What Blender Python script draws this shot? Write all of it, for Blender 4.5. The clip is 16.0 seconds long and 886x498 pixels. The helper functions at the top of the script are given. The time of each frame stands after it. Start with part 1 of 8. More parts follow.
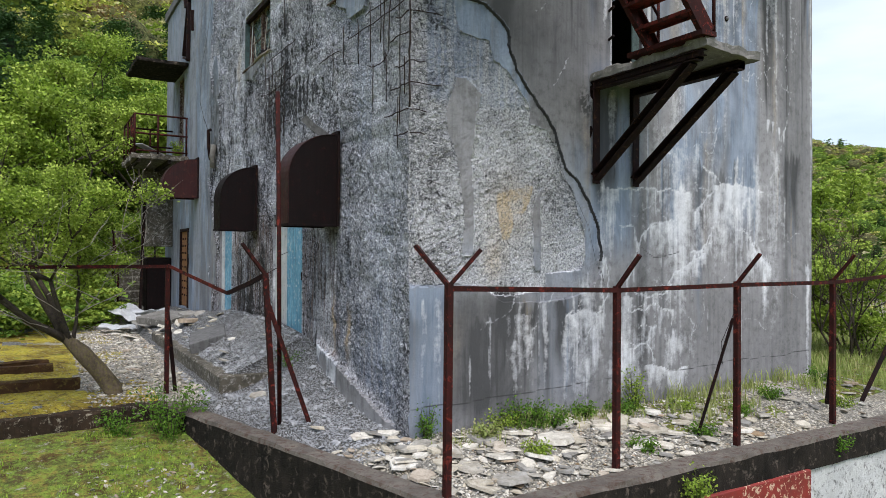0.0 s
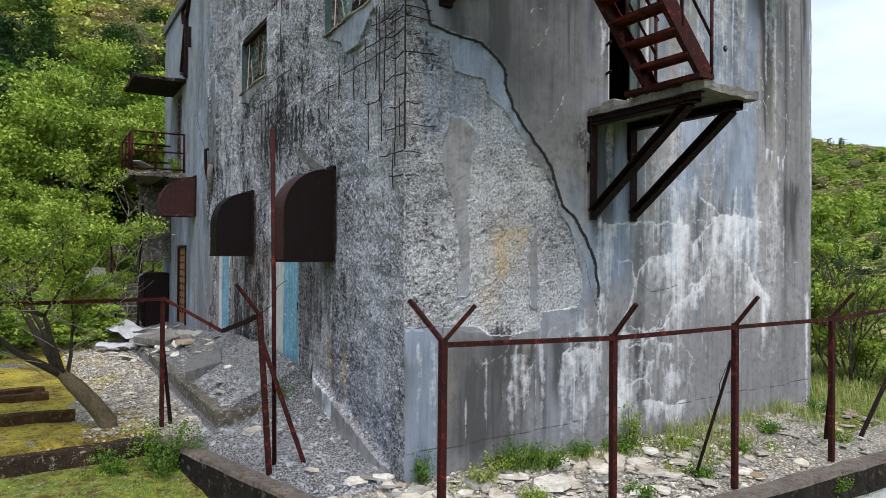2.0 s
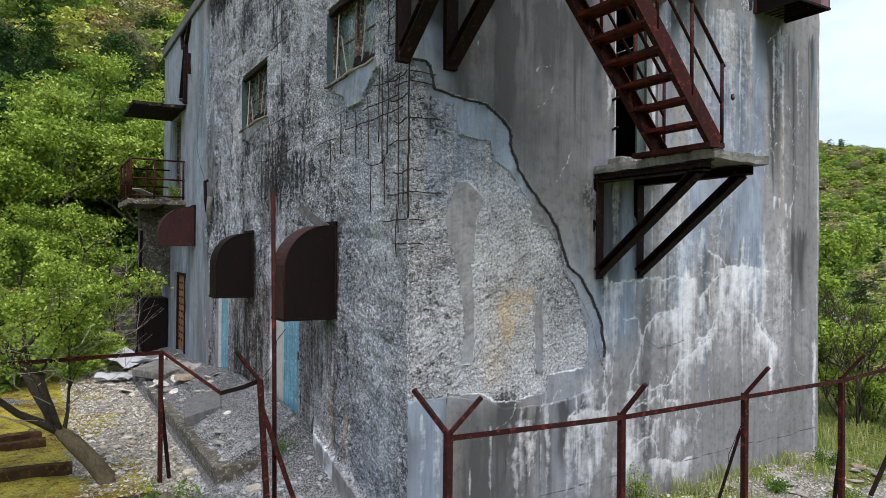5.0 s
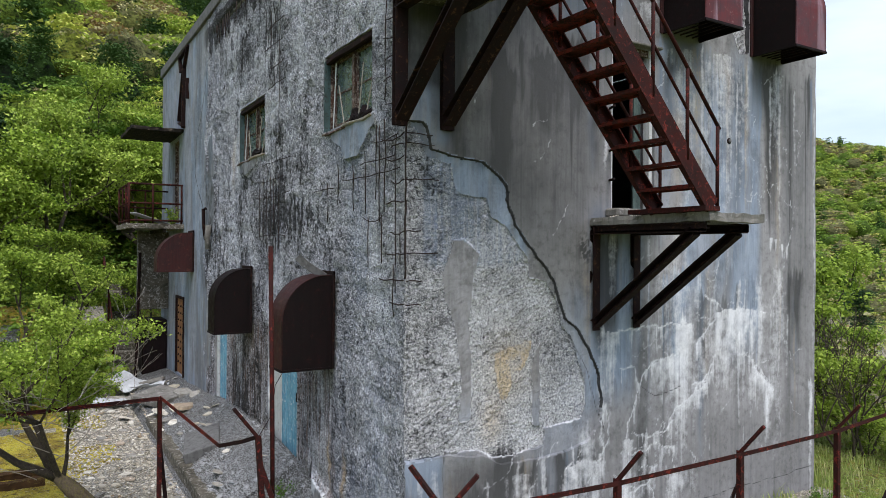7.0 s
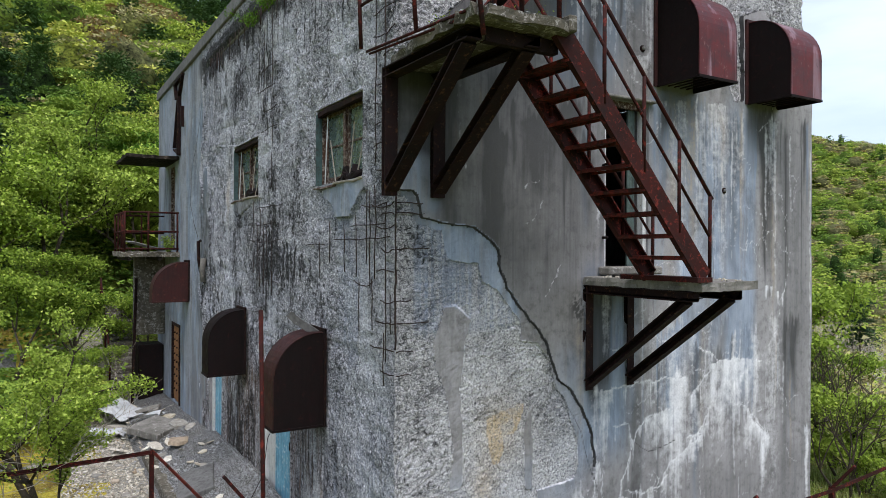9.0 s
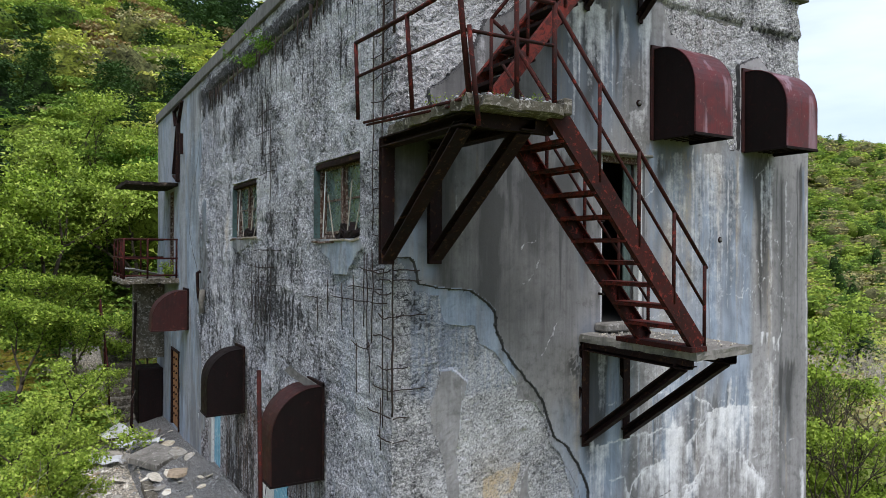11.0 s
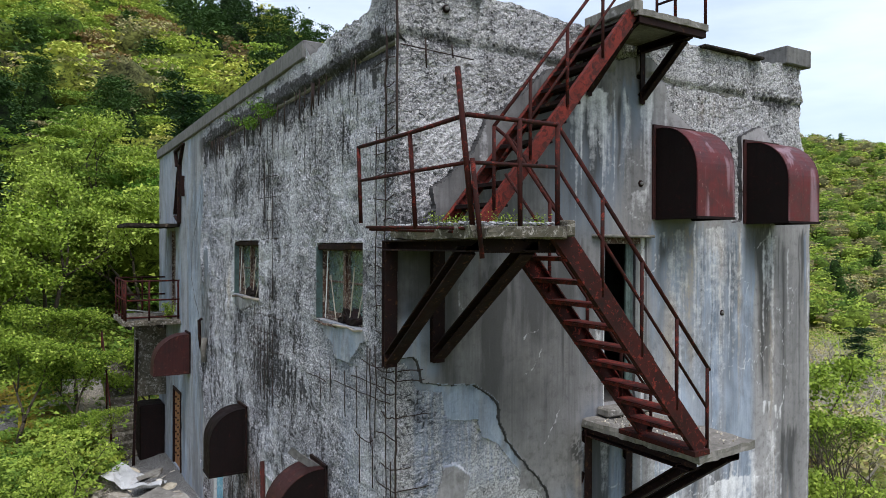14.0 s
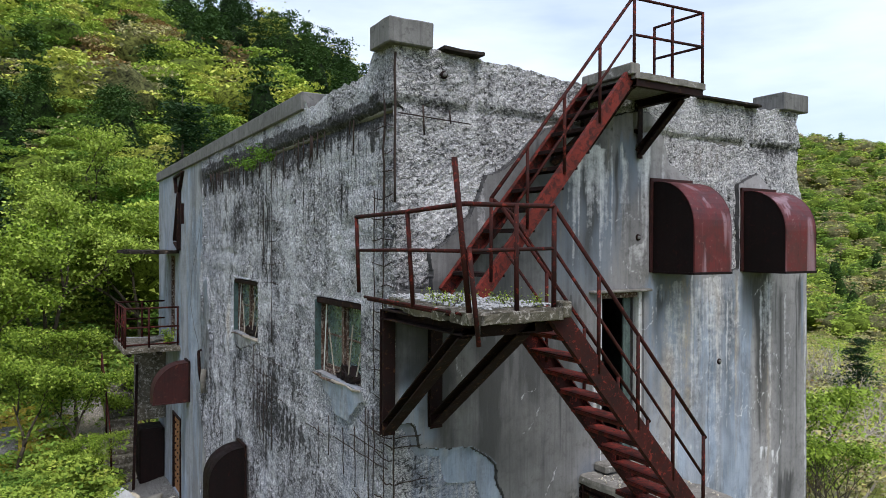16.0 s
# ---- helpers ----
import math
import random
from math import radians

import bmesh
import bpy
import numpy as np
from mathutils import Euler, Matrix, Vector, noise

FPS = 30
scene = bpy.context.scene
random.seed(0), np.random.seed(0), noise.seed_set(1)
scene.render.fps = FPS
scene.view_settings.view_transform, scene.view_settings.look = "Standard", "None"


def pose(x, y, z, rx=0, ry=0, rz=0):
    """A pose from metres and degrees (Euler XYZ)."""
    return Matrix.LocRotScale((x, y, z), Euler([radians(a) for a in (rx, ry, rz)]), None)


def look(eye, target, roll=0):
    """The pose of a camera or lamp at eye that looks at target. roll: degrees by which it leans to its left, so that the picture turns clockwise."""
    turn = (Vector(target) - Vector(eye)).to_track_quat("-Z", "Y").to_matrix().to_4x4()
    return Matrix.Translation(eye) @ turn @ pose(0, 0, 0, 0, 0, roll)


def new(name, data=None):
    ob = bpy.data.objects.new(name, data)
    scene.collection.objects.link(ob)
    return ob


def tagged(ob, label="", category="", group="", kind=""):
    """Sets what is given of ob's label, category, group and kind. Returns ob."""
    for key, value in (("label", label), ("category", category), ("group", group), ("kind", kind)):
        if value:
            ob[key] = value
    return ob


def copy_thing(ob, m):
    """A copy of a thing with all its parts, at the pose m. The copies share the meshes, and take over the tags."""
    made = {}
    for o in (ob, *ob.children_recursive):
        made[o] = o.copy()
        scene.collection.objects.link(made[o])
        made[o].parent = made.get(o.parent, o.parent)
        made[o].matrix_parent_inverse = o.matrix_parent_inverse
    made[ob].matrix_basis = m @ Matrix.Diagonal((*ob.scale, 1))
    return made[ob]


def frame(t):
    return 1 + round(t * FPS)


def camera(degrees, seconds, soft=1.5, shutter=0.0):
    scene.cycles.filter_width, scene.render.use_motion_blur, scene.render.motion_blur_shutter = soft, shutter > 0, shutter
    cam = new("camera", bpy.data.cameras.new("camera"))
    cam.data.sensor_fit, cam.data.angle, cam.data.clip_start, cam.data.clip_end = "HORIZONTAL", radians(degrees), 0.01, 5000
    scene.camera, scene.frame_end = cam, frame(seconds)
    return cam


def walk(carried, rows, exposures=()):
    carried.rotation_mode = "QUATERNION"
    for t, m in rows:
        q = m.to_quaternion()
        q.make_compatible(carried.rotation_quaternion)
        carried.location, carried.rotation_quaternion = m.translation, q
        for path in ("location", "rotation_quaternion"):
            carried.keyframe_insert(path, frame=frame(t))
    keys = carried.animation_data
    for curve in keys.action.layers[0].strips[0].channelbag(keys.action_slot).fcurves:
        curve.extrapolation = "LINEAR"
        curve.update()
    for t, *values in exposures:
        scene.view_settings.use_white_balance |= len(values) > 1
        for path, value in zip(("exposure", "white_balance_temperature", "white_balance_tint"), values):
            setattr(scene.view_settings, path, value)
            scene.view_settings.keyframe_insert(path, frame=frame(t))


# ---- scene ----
cam = camera(65.8, 16.0, soft=0.65)
PATH = [
    (0, (-3.345, -6.287, 1.908), (-2.318, -4.571, 1.927), 0.4),
    (0.5, (-3.321, -6.297, 2.04), (-2.295, -4.581, 2.06), 0.4),
    (1, (-3.303, -6.294, 2.163), (-2.277, -4.578, 2.181), 0.4),
    (1.5, (-3.287, -6.284, 2.275), (-2.261, -4.567, 2.291), 0.4),
    (2, (-3.276, -6.267, 2.371), (-2.25, -4.55, 2.386), 0.4),
    (2.5, (-3.261, -6.25, 2.489), (-2.235, -4.533, 2.503), 0.4),
    (3, (-3.251, -6.225, 2.616), (-2.225, -4.508, 2.631), 0.4),
    (3.2, (-3.248, -6.207, 2.644), (-2.222, -4.49, 2.663), 0.5),
    (5.5, (-3.248, -6.118, 3.249), (-2.221, -4.402, 3.259), 0.5),
    (6, (-3.252, -6.129, 3.407), (-2.225, -4.414, 3.414), 0.5),
    (6.5, (-3.255, -6.144, 3.566), (-2.227, -4.428, 3.573), 0.4),
    (7, (-3.249, -6.158, 3.739), (-2.22, -4.443, 3.745), 0.4),
    (7.5, (-3.228, -6.182, 3.915), (-2.2, -4.466, 3.921), 0.5),
    (8, (-3.195, -6.182, 4.097), (-2.168, -4.466, 4.101), 0.4),
    (8.5, (-3.168, -6.168, 4.291), (-2.14, -4.453, 4.291), 0.4),
    (9, (-3.135, -6.164, 4.471), (-2.108, -4.448, 4.471), 0.3),
    (11.5, (-3.135, -6.225, 5.346), (-2.107, -4.51, 5.34), 0.3),
    (12, (-3.136, -6.22, 5.513), (-2.108, -4.504, 5.507), 0.2),
    (12.5, (-3.14, -6.215, 5.685), (-2.111, -4.5, 5.679), 0.2),
    (13, (-3.146, -6.211, 5.861), (-2.117, -4.496, 5.855), 0.2),
    (13.5, (-3.154, -6.213, 6.039), (-2.126, -4.498, 6.031), 0.2),
    (14, (-3.165, -6.209, 6.217), (-2.138, -4.493, 6.208), 0.2),
    (14.5, (-3.181, -6.212, 6.391), (-2.153, -4.497, 6.381), 0.2),
    (15, (-3.186, -6.244, 6.563), (-2.158, -4.529, 6.551), 0.2),
    (15.5, (-3.173, -6.26, 6.734), (-2.146, -4.544, 6.722), 0.2),
    (16, (-3.162, -6.247, 6.92), (-2.135, -4.531, 6.907), 0.2),
]
walk(cam, [(t, look(eye, target, roll)) for t, eye, target, roll in PATH])

# ---- world, sun, exposure ----
SUN_AZ, SUN_EL = -106.0, 60.0          # degrees: azimuth from +x towards +y, elevation
world = bpy.data.worlds.new("sky")
scene.world = world
world.use_nodes = True
wn, wl = world.node_tree.nodes, world.node_tree.links
wn.clear()
w_out = wn.new("ShaderNodeOutputWorld")
w_bg = wn.new("ShaderNodeBackground")
w_sky = wn.new("ShaderNodeTexSky")
w_sky.sky_type = "NISHITA"
w_sky.sun_disc = False
w_sky.sun_elevation = radians(SUN_EL)
w_sky.sun_rotation = radians(90 - SUN_AZ)
w_sky.air_density, w_sky.dust_density, w_sky.ozone_density = 1.0, 2.5, 1.0
# thin high cloud: streaks of white over the blue
w_tc = wn.new("ShaderNodeTexCoord")
w_map = wn.new("ShaderNodeMapping")
w_map.inputs["Scale"].default_value = (1.6, 1.6, 7.0)
w_noise = wn.new("ShaderNodeTexNoise")
w_noise.inputs["Scale"].default_value = 1.7
w_noise.inputs["Detail"].default_value = 6.0
w_ramp = wn.new("ShaderNodeMapRange")
w_ramp.inputs["From Min"].default_value, w_ramp.inputs["From Max"].default_value = 0.3, 0.7
w_ramp.inputs["To Min"].default_value, w_ramp.inputs["To Max"].default_value = 0.3, 0.85
w_mix = wn.new("ShaderNodeMix")
w_mix.data_type = "RGBA"
w_mix.inputs["B"].default_value = (5.75, 6.35, 7.7, 1.0)
wl.new(w_tc.outputs["Generated"], w_map.inputs["Vector"])
wl.new(w_map.outputs["Vector"], w_noise.inputs["Vector"])
wl.new(w_noise.outputs["Fac"], w_ramp.inputs["Value"])
wl.new(w_ramp.outputs["Result"], w_mix.inputs["Factor"])
wl.new(w_sky.outputs["Color"], w_mix.inputs["A"])
wl.new(w_mix.outputs["Result"], w_bg.inputs["Color"])
wl.new(w_bg.outputs["Background"], w_out.inputs["Surface"])
w_bg.inputs["Strength"].default_value = 0.15

sun_data = bpy.data.lights.new("sun", "SUN")
sun_data.energy, sun_data.angle, sun_data.color = 2.5, radians(36), (1.0, 0.945, 0.935)
sun = new("sun", sun_data)
_s = Vector((math.cos(radians(SUN_EL)) * math.cos(radians(SUN_AZ)), math.cos(radians(SUN_EL)) * math.sin(radians(SUN_AZ)), math.sin(radians(SUN_EL))))
sun.matrix_world = look(_s * 60, (0, 0, 0))
scene.view_settings.exposure = 0.43

# ---- materials ----
class Nodes:
    """A short way to write node trees."""

    def __init__(self, name):
        self.m = bpy.data.materials.new(name)
        self.m.use_nodes = True
        self.t = self.m.node_tree
        self.b = self.t.nodes["Principled BSDF"]
        self.geo = self.t.nodes.new("ShaderNodeNewGeometry")
        self.pos = self.geo.outputs["Position"]

    def put(self, socket, value):
        if hasattr(value, "links"):
            self.t.links.new(value, socket)
        elif isinstance(value, tuple) and len(value) == 3 and socket.type == "RGBA":
            socket.default_value = (*value, 1)
        else:
            socket.default_value = value

    def node(self, kind, **ins):
        n = self.t.nodes.new(kind)
        for k, v in ins.items():
            self.put(n.inputs[k.replace("_", " ")], v)
        return n

    def scaled(self, vec, s):
        n = self.node("ShaderNodeMapping", Vector=vec)
        n.inputs["Scale"].default_value = s
        return n.outputs["Vector"]

    def noise(self, vec, scale, detail=4.0, rough=0.6, dist=0.0):
        return self.node("ShaderNodeTexNoise", Vector=vec, Scale=scale, Detail=detail, Roughness=rough, Distortion=dist).outputs["Fac"]

    def voro(self, vec, scale, feature="F1", out="Distance"):
        n = self.t.nodes.new("ShaderNodeTexVoronoi")
        n.feature = feature
        self.put(n.inputs["Vector"], vec)
        n.inputs["Scale"].default_value = scale
        return n.outputs[out]

    def span(self, v, a, b, lo=0.0, hi=1.0):
        n = self.node("ShaderNodeMapRange", Value=v)
        for k, x in (("From Min", a), ("From Max", b), ("To Min", lo), ("To Max", hi)):
            n.inputs[k].default_value = x
        return n.outputs["Result"]

    def math(self, op, a, b=0.0):
        n = self.t.nodes.new("ShaderNodeMath")
        n.operation = op
        self.put(n.inputs[0], a)
        self.put(n.inputs[1], b)
        return n.outputs[0]

    def mul(self, a, b):
        return self.math("MULTIPLY", a, b)

    def mix(self, f, a, b, blend="MIX"):
        n = self.t.nodes.new("ShaderNodeMix")
        n.data_type, n.blend_type = "RGBA", blend
        self.put(n.inputs["Factor"], f)
        self.put(n.inputs["A"], a)
        self.put(n.inputs["B"], b)
        return n.outputs["Result"]

    def attr(self, name):
        n = self.t.nodes.new("ShaderNodeAttribute")
        n.attribute_name = name
        return n.outputs["Fac"]

    def wallco(self):
        """(x - y, 0, z): runs along either front of the building."""
        s = self.node("ShaderNodeSeparateXYZ", Vector=self.pos)
        return self.node("ShaderNodeCombineXYZ", X=self.math("SUBTRACT", s.outputs[0], s.outputs[1]), Z=s.outputs[2]).outputs[0]

    def bump(self, height, strength, distance):
        n = self.node("ShaderNodeBump", Height=height, Strength=strength, Distance=distance)
        self.t.links.new(n.outputs[0], self.b.inputs["Normal"])

    def done(self, color, rough=0.85, metal=0.0, spec=0.4):
        self.put(self.b.inputs["Base Color"], color)
        self.put(self.b.inputs["Roughness"], rough)
        self.put(self.b.inputs["Metallic"], metal)
        self.b.inputs["Specular IOR Level"].default_value = spec
        return self.m


def make_plaster():
    """Old cement plaster: cloudy grey, with lime bloom, blue-grey, tan and dark runs."""
    n = Nodes("cement_plaster")
    w = n.wallco()
    broad = n.noise(n.scaled(w, (0.8, 1, 0.45)), 1.0, 5, 0.6, 0.5)
    cloud = n.noise(n.scaled(w, (2.2, 1, 1.3)), 1.0, 8, 0.66, 0.7)
    runs = n.noise(n.scaled(w, (7, 1, 0.30)), 1.0, 5, 0.60, 0.5)
    fine = n.noise(n.scaled(w, (26, 1, 1.6)), 1.0, 5, 0.68)
    mott = n.noise(w, 9.0, 8, 0.72)
    speck = n.noise(w, 40.0, 6, 0.75)
    grain = n.noise(n.pos, 120.0, 3, 0.6)
    c = n.mix(n.span(broad, 0.34, 0.66), (0.150, 0.147, 0.148), (0.255, 0.252, 0.258))
    c = n.mix(n.span(cloud, 0.38, 0.66, 0, 0.65), c, (0.345, 0.340, 0.350))
    c = n.mix(n.span(cloud, 0.46, 0.34, 0, 0.55), c, (0.105, 0.103, 0.100))
    c = n.mix(n.span(mott, 0.42, 0.66, 0, 0.4), c, (0.37, 0.375, 0.38))
    c = n.mix(n.span(mott, 0.46, 0.36, 0, 0.5), c, (0.11, 0.11, 0.11))
    c = n.mix(n.span(runs, 0.52, 0.68, 0, 0.40), c, (0.115, 0.115, 0.116))
    blue = n.mul(n.span(n.attr("blue"), 0, 0.6), n.span(n.math("ADD", n.mul(runs, 0.6), n.mul(cloud, 0.4)), 0.30, 0.50))
    c = n.mix(blue, c, n.mix(n.span(n.math("ADD", n.mul(fine, 0.35), n.mul(cloud, 0.65)), 0.38, 0.62), (0.130, 0.170, 0.228), (0.325, 0.385, 0.475)))
    tan = n.mul(n.attr("tan"), n.span(n.math("ADD", n.mul(mott, 0.5), n.mul(fine, 0.5)), 0.36, 0.58))
    c = n.mix(tan, c, n.mix(n.span(mott, 0.35, 0.6), (0.22, 0.15, 0.09), (0.40, 0.33, 0.22)))
    dark = n.span(n.math("ADD", n.attr("dark"), n.math("ADD", n.mul(n.math("SUBTRACT", cloud, 0.5), 0.9), n.mul(n.math("SUBTRACT", n.math("ADD", n.mul(runs, 0.5), n.mul(fine, 0.5)), 0.5), 0.8))), 0.12, 0.95, 0, 0.92)
    c = n.mix(dark, c, (0.040, 0.041, 0.042))
    bloom = n.math("ADD", n.mul(fine, 0.35), n.mul(mott, 0.65))
    white = n.span(n.math("ADD", n.attr("white"), n.mul(n.math("SUBTRACT", bloom, 0.5), 2.6)), 0.15, 1.0)
    c = n.mix(n.mul(white, n.span(n.attr("white"), 0.03, 0.12, 0, 0.9)), c, n.mix(n.span(n.math("ADD", n.mul(speck, 0.5), n.mul(cloud, 0.5)), 0.36, 0.60), (0.48, 0.50, 0.545), (0.88, 0.89, 0.90)))
    c = n.mix(n.span(n.attr("crack"), 0.25, 0.7, 0, 0.9), c, (0.03, 0.03, 0.03))
    c = n.mix(n.span(speck, 0.55, 0.75, 0, 0.4), c, n.mix(0.7, c, (0.05, 0.05, 0.05)))
    c = n.mix(n.span(grain, 0.25, 0.75, 0, 0.35), c, n.mix(0.5, c, (0.08, 0.08, 0.08)))
    n.bump(n.math("ADD", n.mul(grain, 0.25), n.math("ADD", mott, n.math("ADD", n.mul(speck, 0.5), n.mul(white, 0.4)))), 0.4, 0.015)
    return n.done(c, n.span(mott, 0.3, 0.7, 0.72, 0.95), 0, 0.3)


def make_pitted(name, tones, pale, loose, depth, size=1.0, firm=0.0):
    """Weathered concrete that has lost its skin: lumps with dirt and shade painted into creases and pits, pale tops,
    algae runs, brown and blue washes.
    """
    n = Nodes(name)
    w = n.wallco()
    tilt = n.node("ShaderNodeMapping", Vector=w)
    tilt.inputs["Rotation"].default_value = (0, 0.6, 0)
    tilt.inputs["Scale"].default_value = (1.0, 1.0, 1.5)
    q = tilt.outputs["Vector"]
    broad = n.noise(n.scaled(w, (0.7, 1, 0.5)), 1.0, 6, 0.62, 0.6)
    zone = n.noise(w, 1.7, 6, 0.66, 0.7)
    smear = n.noise(n.scaled(w, (5, 1, 1.2)), 1.0, 6, 0.66, 0.5)
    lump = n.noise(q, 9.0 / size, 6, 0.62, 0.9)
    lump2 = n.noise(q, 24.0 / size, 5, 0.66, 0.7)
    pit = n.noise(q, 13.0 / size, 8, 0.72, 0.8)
    flake = n.noise(w, 36.0 / size, 7, 0.78, 0.5)
    grit = n.noise(w, 95.0 / size, 3, 0.7)
    runs = n.noise(n.scaled(w, (14, 1, 0.4)), 1.0, 6, 0.64, 0.2)
    thin = n.noise(n.scaled(w, (30, 1, 0.35)), 1.0, 4, 0.6, 0.15)
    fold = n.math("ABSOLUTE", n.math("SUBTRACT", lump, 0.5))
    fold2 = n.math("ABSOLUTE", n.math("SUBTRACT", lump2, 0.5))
    c = n.mix(n.span(broad, 0.34, 0.64), tones[0], tones[1])
    c = n.mix(n.span(smear, 0.48, 0.66, 0, 0.6), c, tones[2])
    c = n.mix(n.span(flake, 0.50, 0.62, 0, 0.75), c, pale)
    c = n.mix(n.span(flake, 0.49, 0.39, 0, 0.75), c, tuple(x * 0.40 for x in tones[0]))
    c = n.mix(n.span(grit, 0.5, 0.36, 0, 0.45), c, n.mix(0.6, c, (0.06, 0.06, 0.065)))
    c = n.mix(n.span(n.noise(q, 4.2, 7, 0.72, 0.8), 0.47, 0.39, 0, 0.55), c, n.mix(1.0, c, (0.42, 0.42, 0.44), "MULTIPLY"))
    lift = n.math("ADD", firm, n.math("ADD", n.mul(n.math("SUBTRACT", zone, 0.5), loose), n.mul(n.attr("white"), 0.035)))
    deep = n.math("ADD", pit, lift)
    # creases and pits darkened in the colour, for their shade as well as dirt
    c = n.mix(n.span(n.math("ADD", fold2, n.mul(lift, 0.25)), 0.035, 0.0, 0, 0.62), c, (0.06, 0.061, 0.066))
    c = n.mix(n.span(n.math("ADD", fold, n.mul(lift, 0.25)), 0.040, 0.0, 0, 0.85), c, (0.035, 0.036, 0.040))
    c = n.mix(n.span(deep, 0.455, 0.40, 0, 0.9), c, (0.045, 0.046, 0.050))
    c = n.mix(n.mul(n.attr("blue"), n.span(runs, 0.36, 0.56)), c, n.mix(0.4, n.mix(n.span(thin, 0.35, 0.65), (0.14, 0.185, 0.28), (0.34, 0.42, 0.56)), c))
    c = n.mix(n.mul(n.attr("rust"), n.span(runs, 0.38, 0.56)), c, n.mix(0.2, n.mix(n.span(thin, 0.4, 0.6), (0.045, 0.027, 0.020), (0.20, 0.12, 0.075)), c))
    c = n.mix(n.mul(n.attr("white"), n.span(flake, 0.42, 0.54, 0, 0.5)), c, pale)
    c = n.mix(n.mul(n.attr("tan"), n.span(flake, 0.36, 0.52)), c, n.mix(0.3, (0.70, 0.52, 0.27), c))
    dk = n.span(n.math("ADD", n.attr("dark"), n.math("ADD", n.mul(n.math("SUBTRACT", runs, 0.5), 1.3), n.mul(n.math("SUBTRACT", pit, 0.5), -2.4))), 0.42, 0.9, 0, 0.9)
    c = n.mix(n.mul(dk, n.span(n.attr("dark"), 0.02, 0.15)), c, (0.024, 0.024, 0.025))
    line = n.mul(n.span(thin, 0.57, 0.61), n.span(n.attr("streak"), 0.08, 0.5, 0, 0.95))
    c = n.mix(line, c, (0.018, 0.017, 0.017))
    n.bump(n.math("ADD", n.mul(fold, 1.2), n.math("ADD", n.mul(fold2, 0.9), n.math("ADD", n.mul(flake, 0.35), n.math("ADD", n.mul(deep, 0.5), n.mul(grit, 0.12))))), 1.0, depth)
    return n.done(c, 0.92, 0, 0.2)


def make_worn(name, a, b, patch=None, rough=(0.6, 0.9), scale=8.0, bump=0.25, metal=0.0, runs=0.0, amount=(0.5, 0.65), spec=0.4, depth=0.004):
    """Two tones that drift into one another, patches of a third, grain and fine relief."""
    n = Nodes(name)
    tint = n.node("ShaderNodeObjectInfo").outputs["Random"]
    broad = n.noise(n.pos, scale * 0.35, 5, 0.62, 0.4)
    mid = n.noise(n.pos, scale, 6, 0.68)
    grain = n.noise(n.pos, scale * 12, 3, 0.6)
    c = n.mix(n.span(n.math("ADD", n.mul(broad, 0.5), n.mul(mid, 0.5)), 0.36, 0.64), a, b)
    if runs:
        st = n.noise(n.scaled(n.pos, (24, 24, 1.1)), 1.0, 5, 0.6)
        c = n.mix(n.span(st, 0.45, 0.7, 0, runs), c, tuple(x * 0.35 for x in a))
    if patch:
        c = n.mix(n.span(n.noise(n.pos, scale * 1.7, 7, 0.72, 0.6), *amount), c, patch)
    c = n.mix(n.span(grain, 0.3, 0.75, 0, 0.4), c, n.mix(0.6, c, (0.02, 0.02, 0.02)))
    c = n.mix(n.span(tint, 0, 1, 0, 0.25), c, n.mix(0.5, c, b))
    n.bump(n.math("ADD", mid, n.mul(grain, 0.4)), bump, depth)
    return n.done(c, n.span(mid, 0.3, 0.7, *rough), metal, spec)


def make_hood_paint():
    """Maroon paint on sheet steel, chalking and sheen painted as pale pink upright bands, rusted in blisters."""
    n = Nodes("maroon_painted_sheet")
    band = n.noise(n.scaled(n.pos, (3.4, 3.4, 0.25)), 1.0, 3, 0.55, 0.3)
    mid = n.noise(n.pos, 5.0, 6, 0.68, 0.4)
    runs = n.noise(n.scaled(n.pos, (26, 26, 1.4)), 1.0, 5, 0.62)
    scuff = n.noise(n.pos, 17.0, 7, 0.75, 0.5)
    c = n.mix(n.span(mid, 0.36, 0.64), (0.040, 0.006, 0.007), (0.098, 0.011, 0.012))
    # pale bands: chalked paint with the curved sheet's highlight put into the colour
    c = n.mix(n.mul(n.span(band, 0.56, 0.62), n.span(runs, 0.3, 0.6, 0.30, 0.75)), c, (0.26, 0.17, 0.20))
    c = n.mix(n.span(runs, 0.54, 0.70, 0, 0.55), c, (0.022, 0.006, 0.006))
    c = n.mix(n.span(scuff, 0.60, 0.68, 0, 0.7), c, (0.24, 0.14, 0.13))
    c = n.mix(n.span(scuff, 0.40, 0.33, 0, 0.85), c, (0.03, 0.010, 0.006))
    n.bump(n.math("ADD", mid, n.mul(scuff, 0.4)), 0.25, 0.006)
    return n.done(c, n.span(mid, 0.3, 0.7, 0.42, 0.65), 0.0, 0.35)


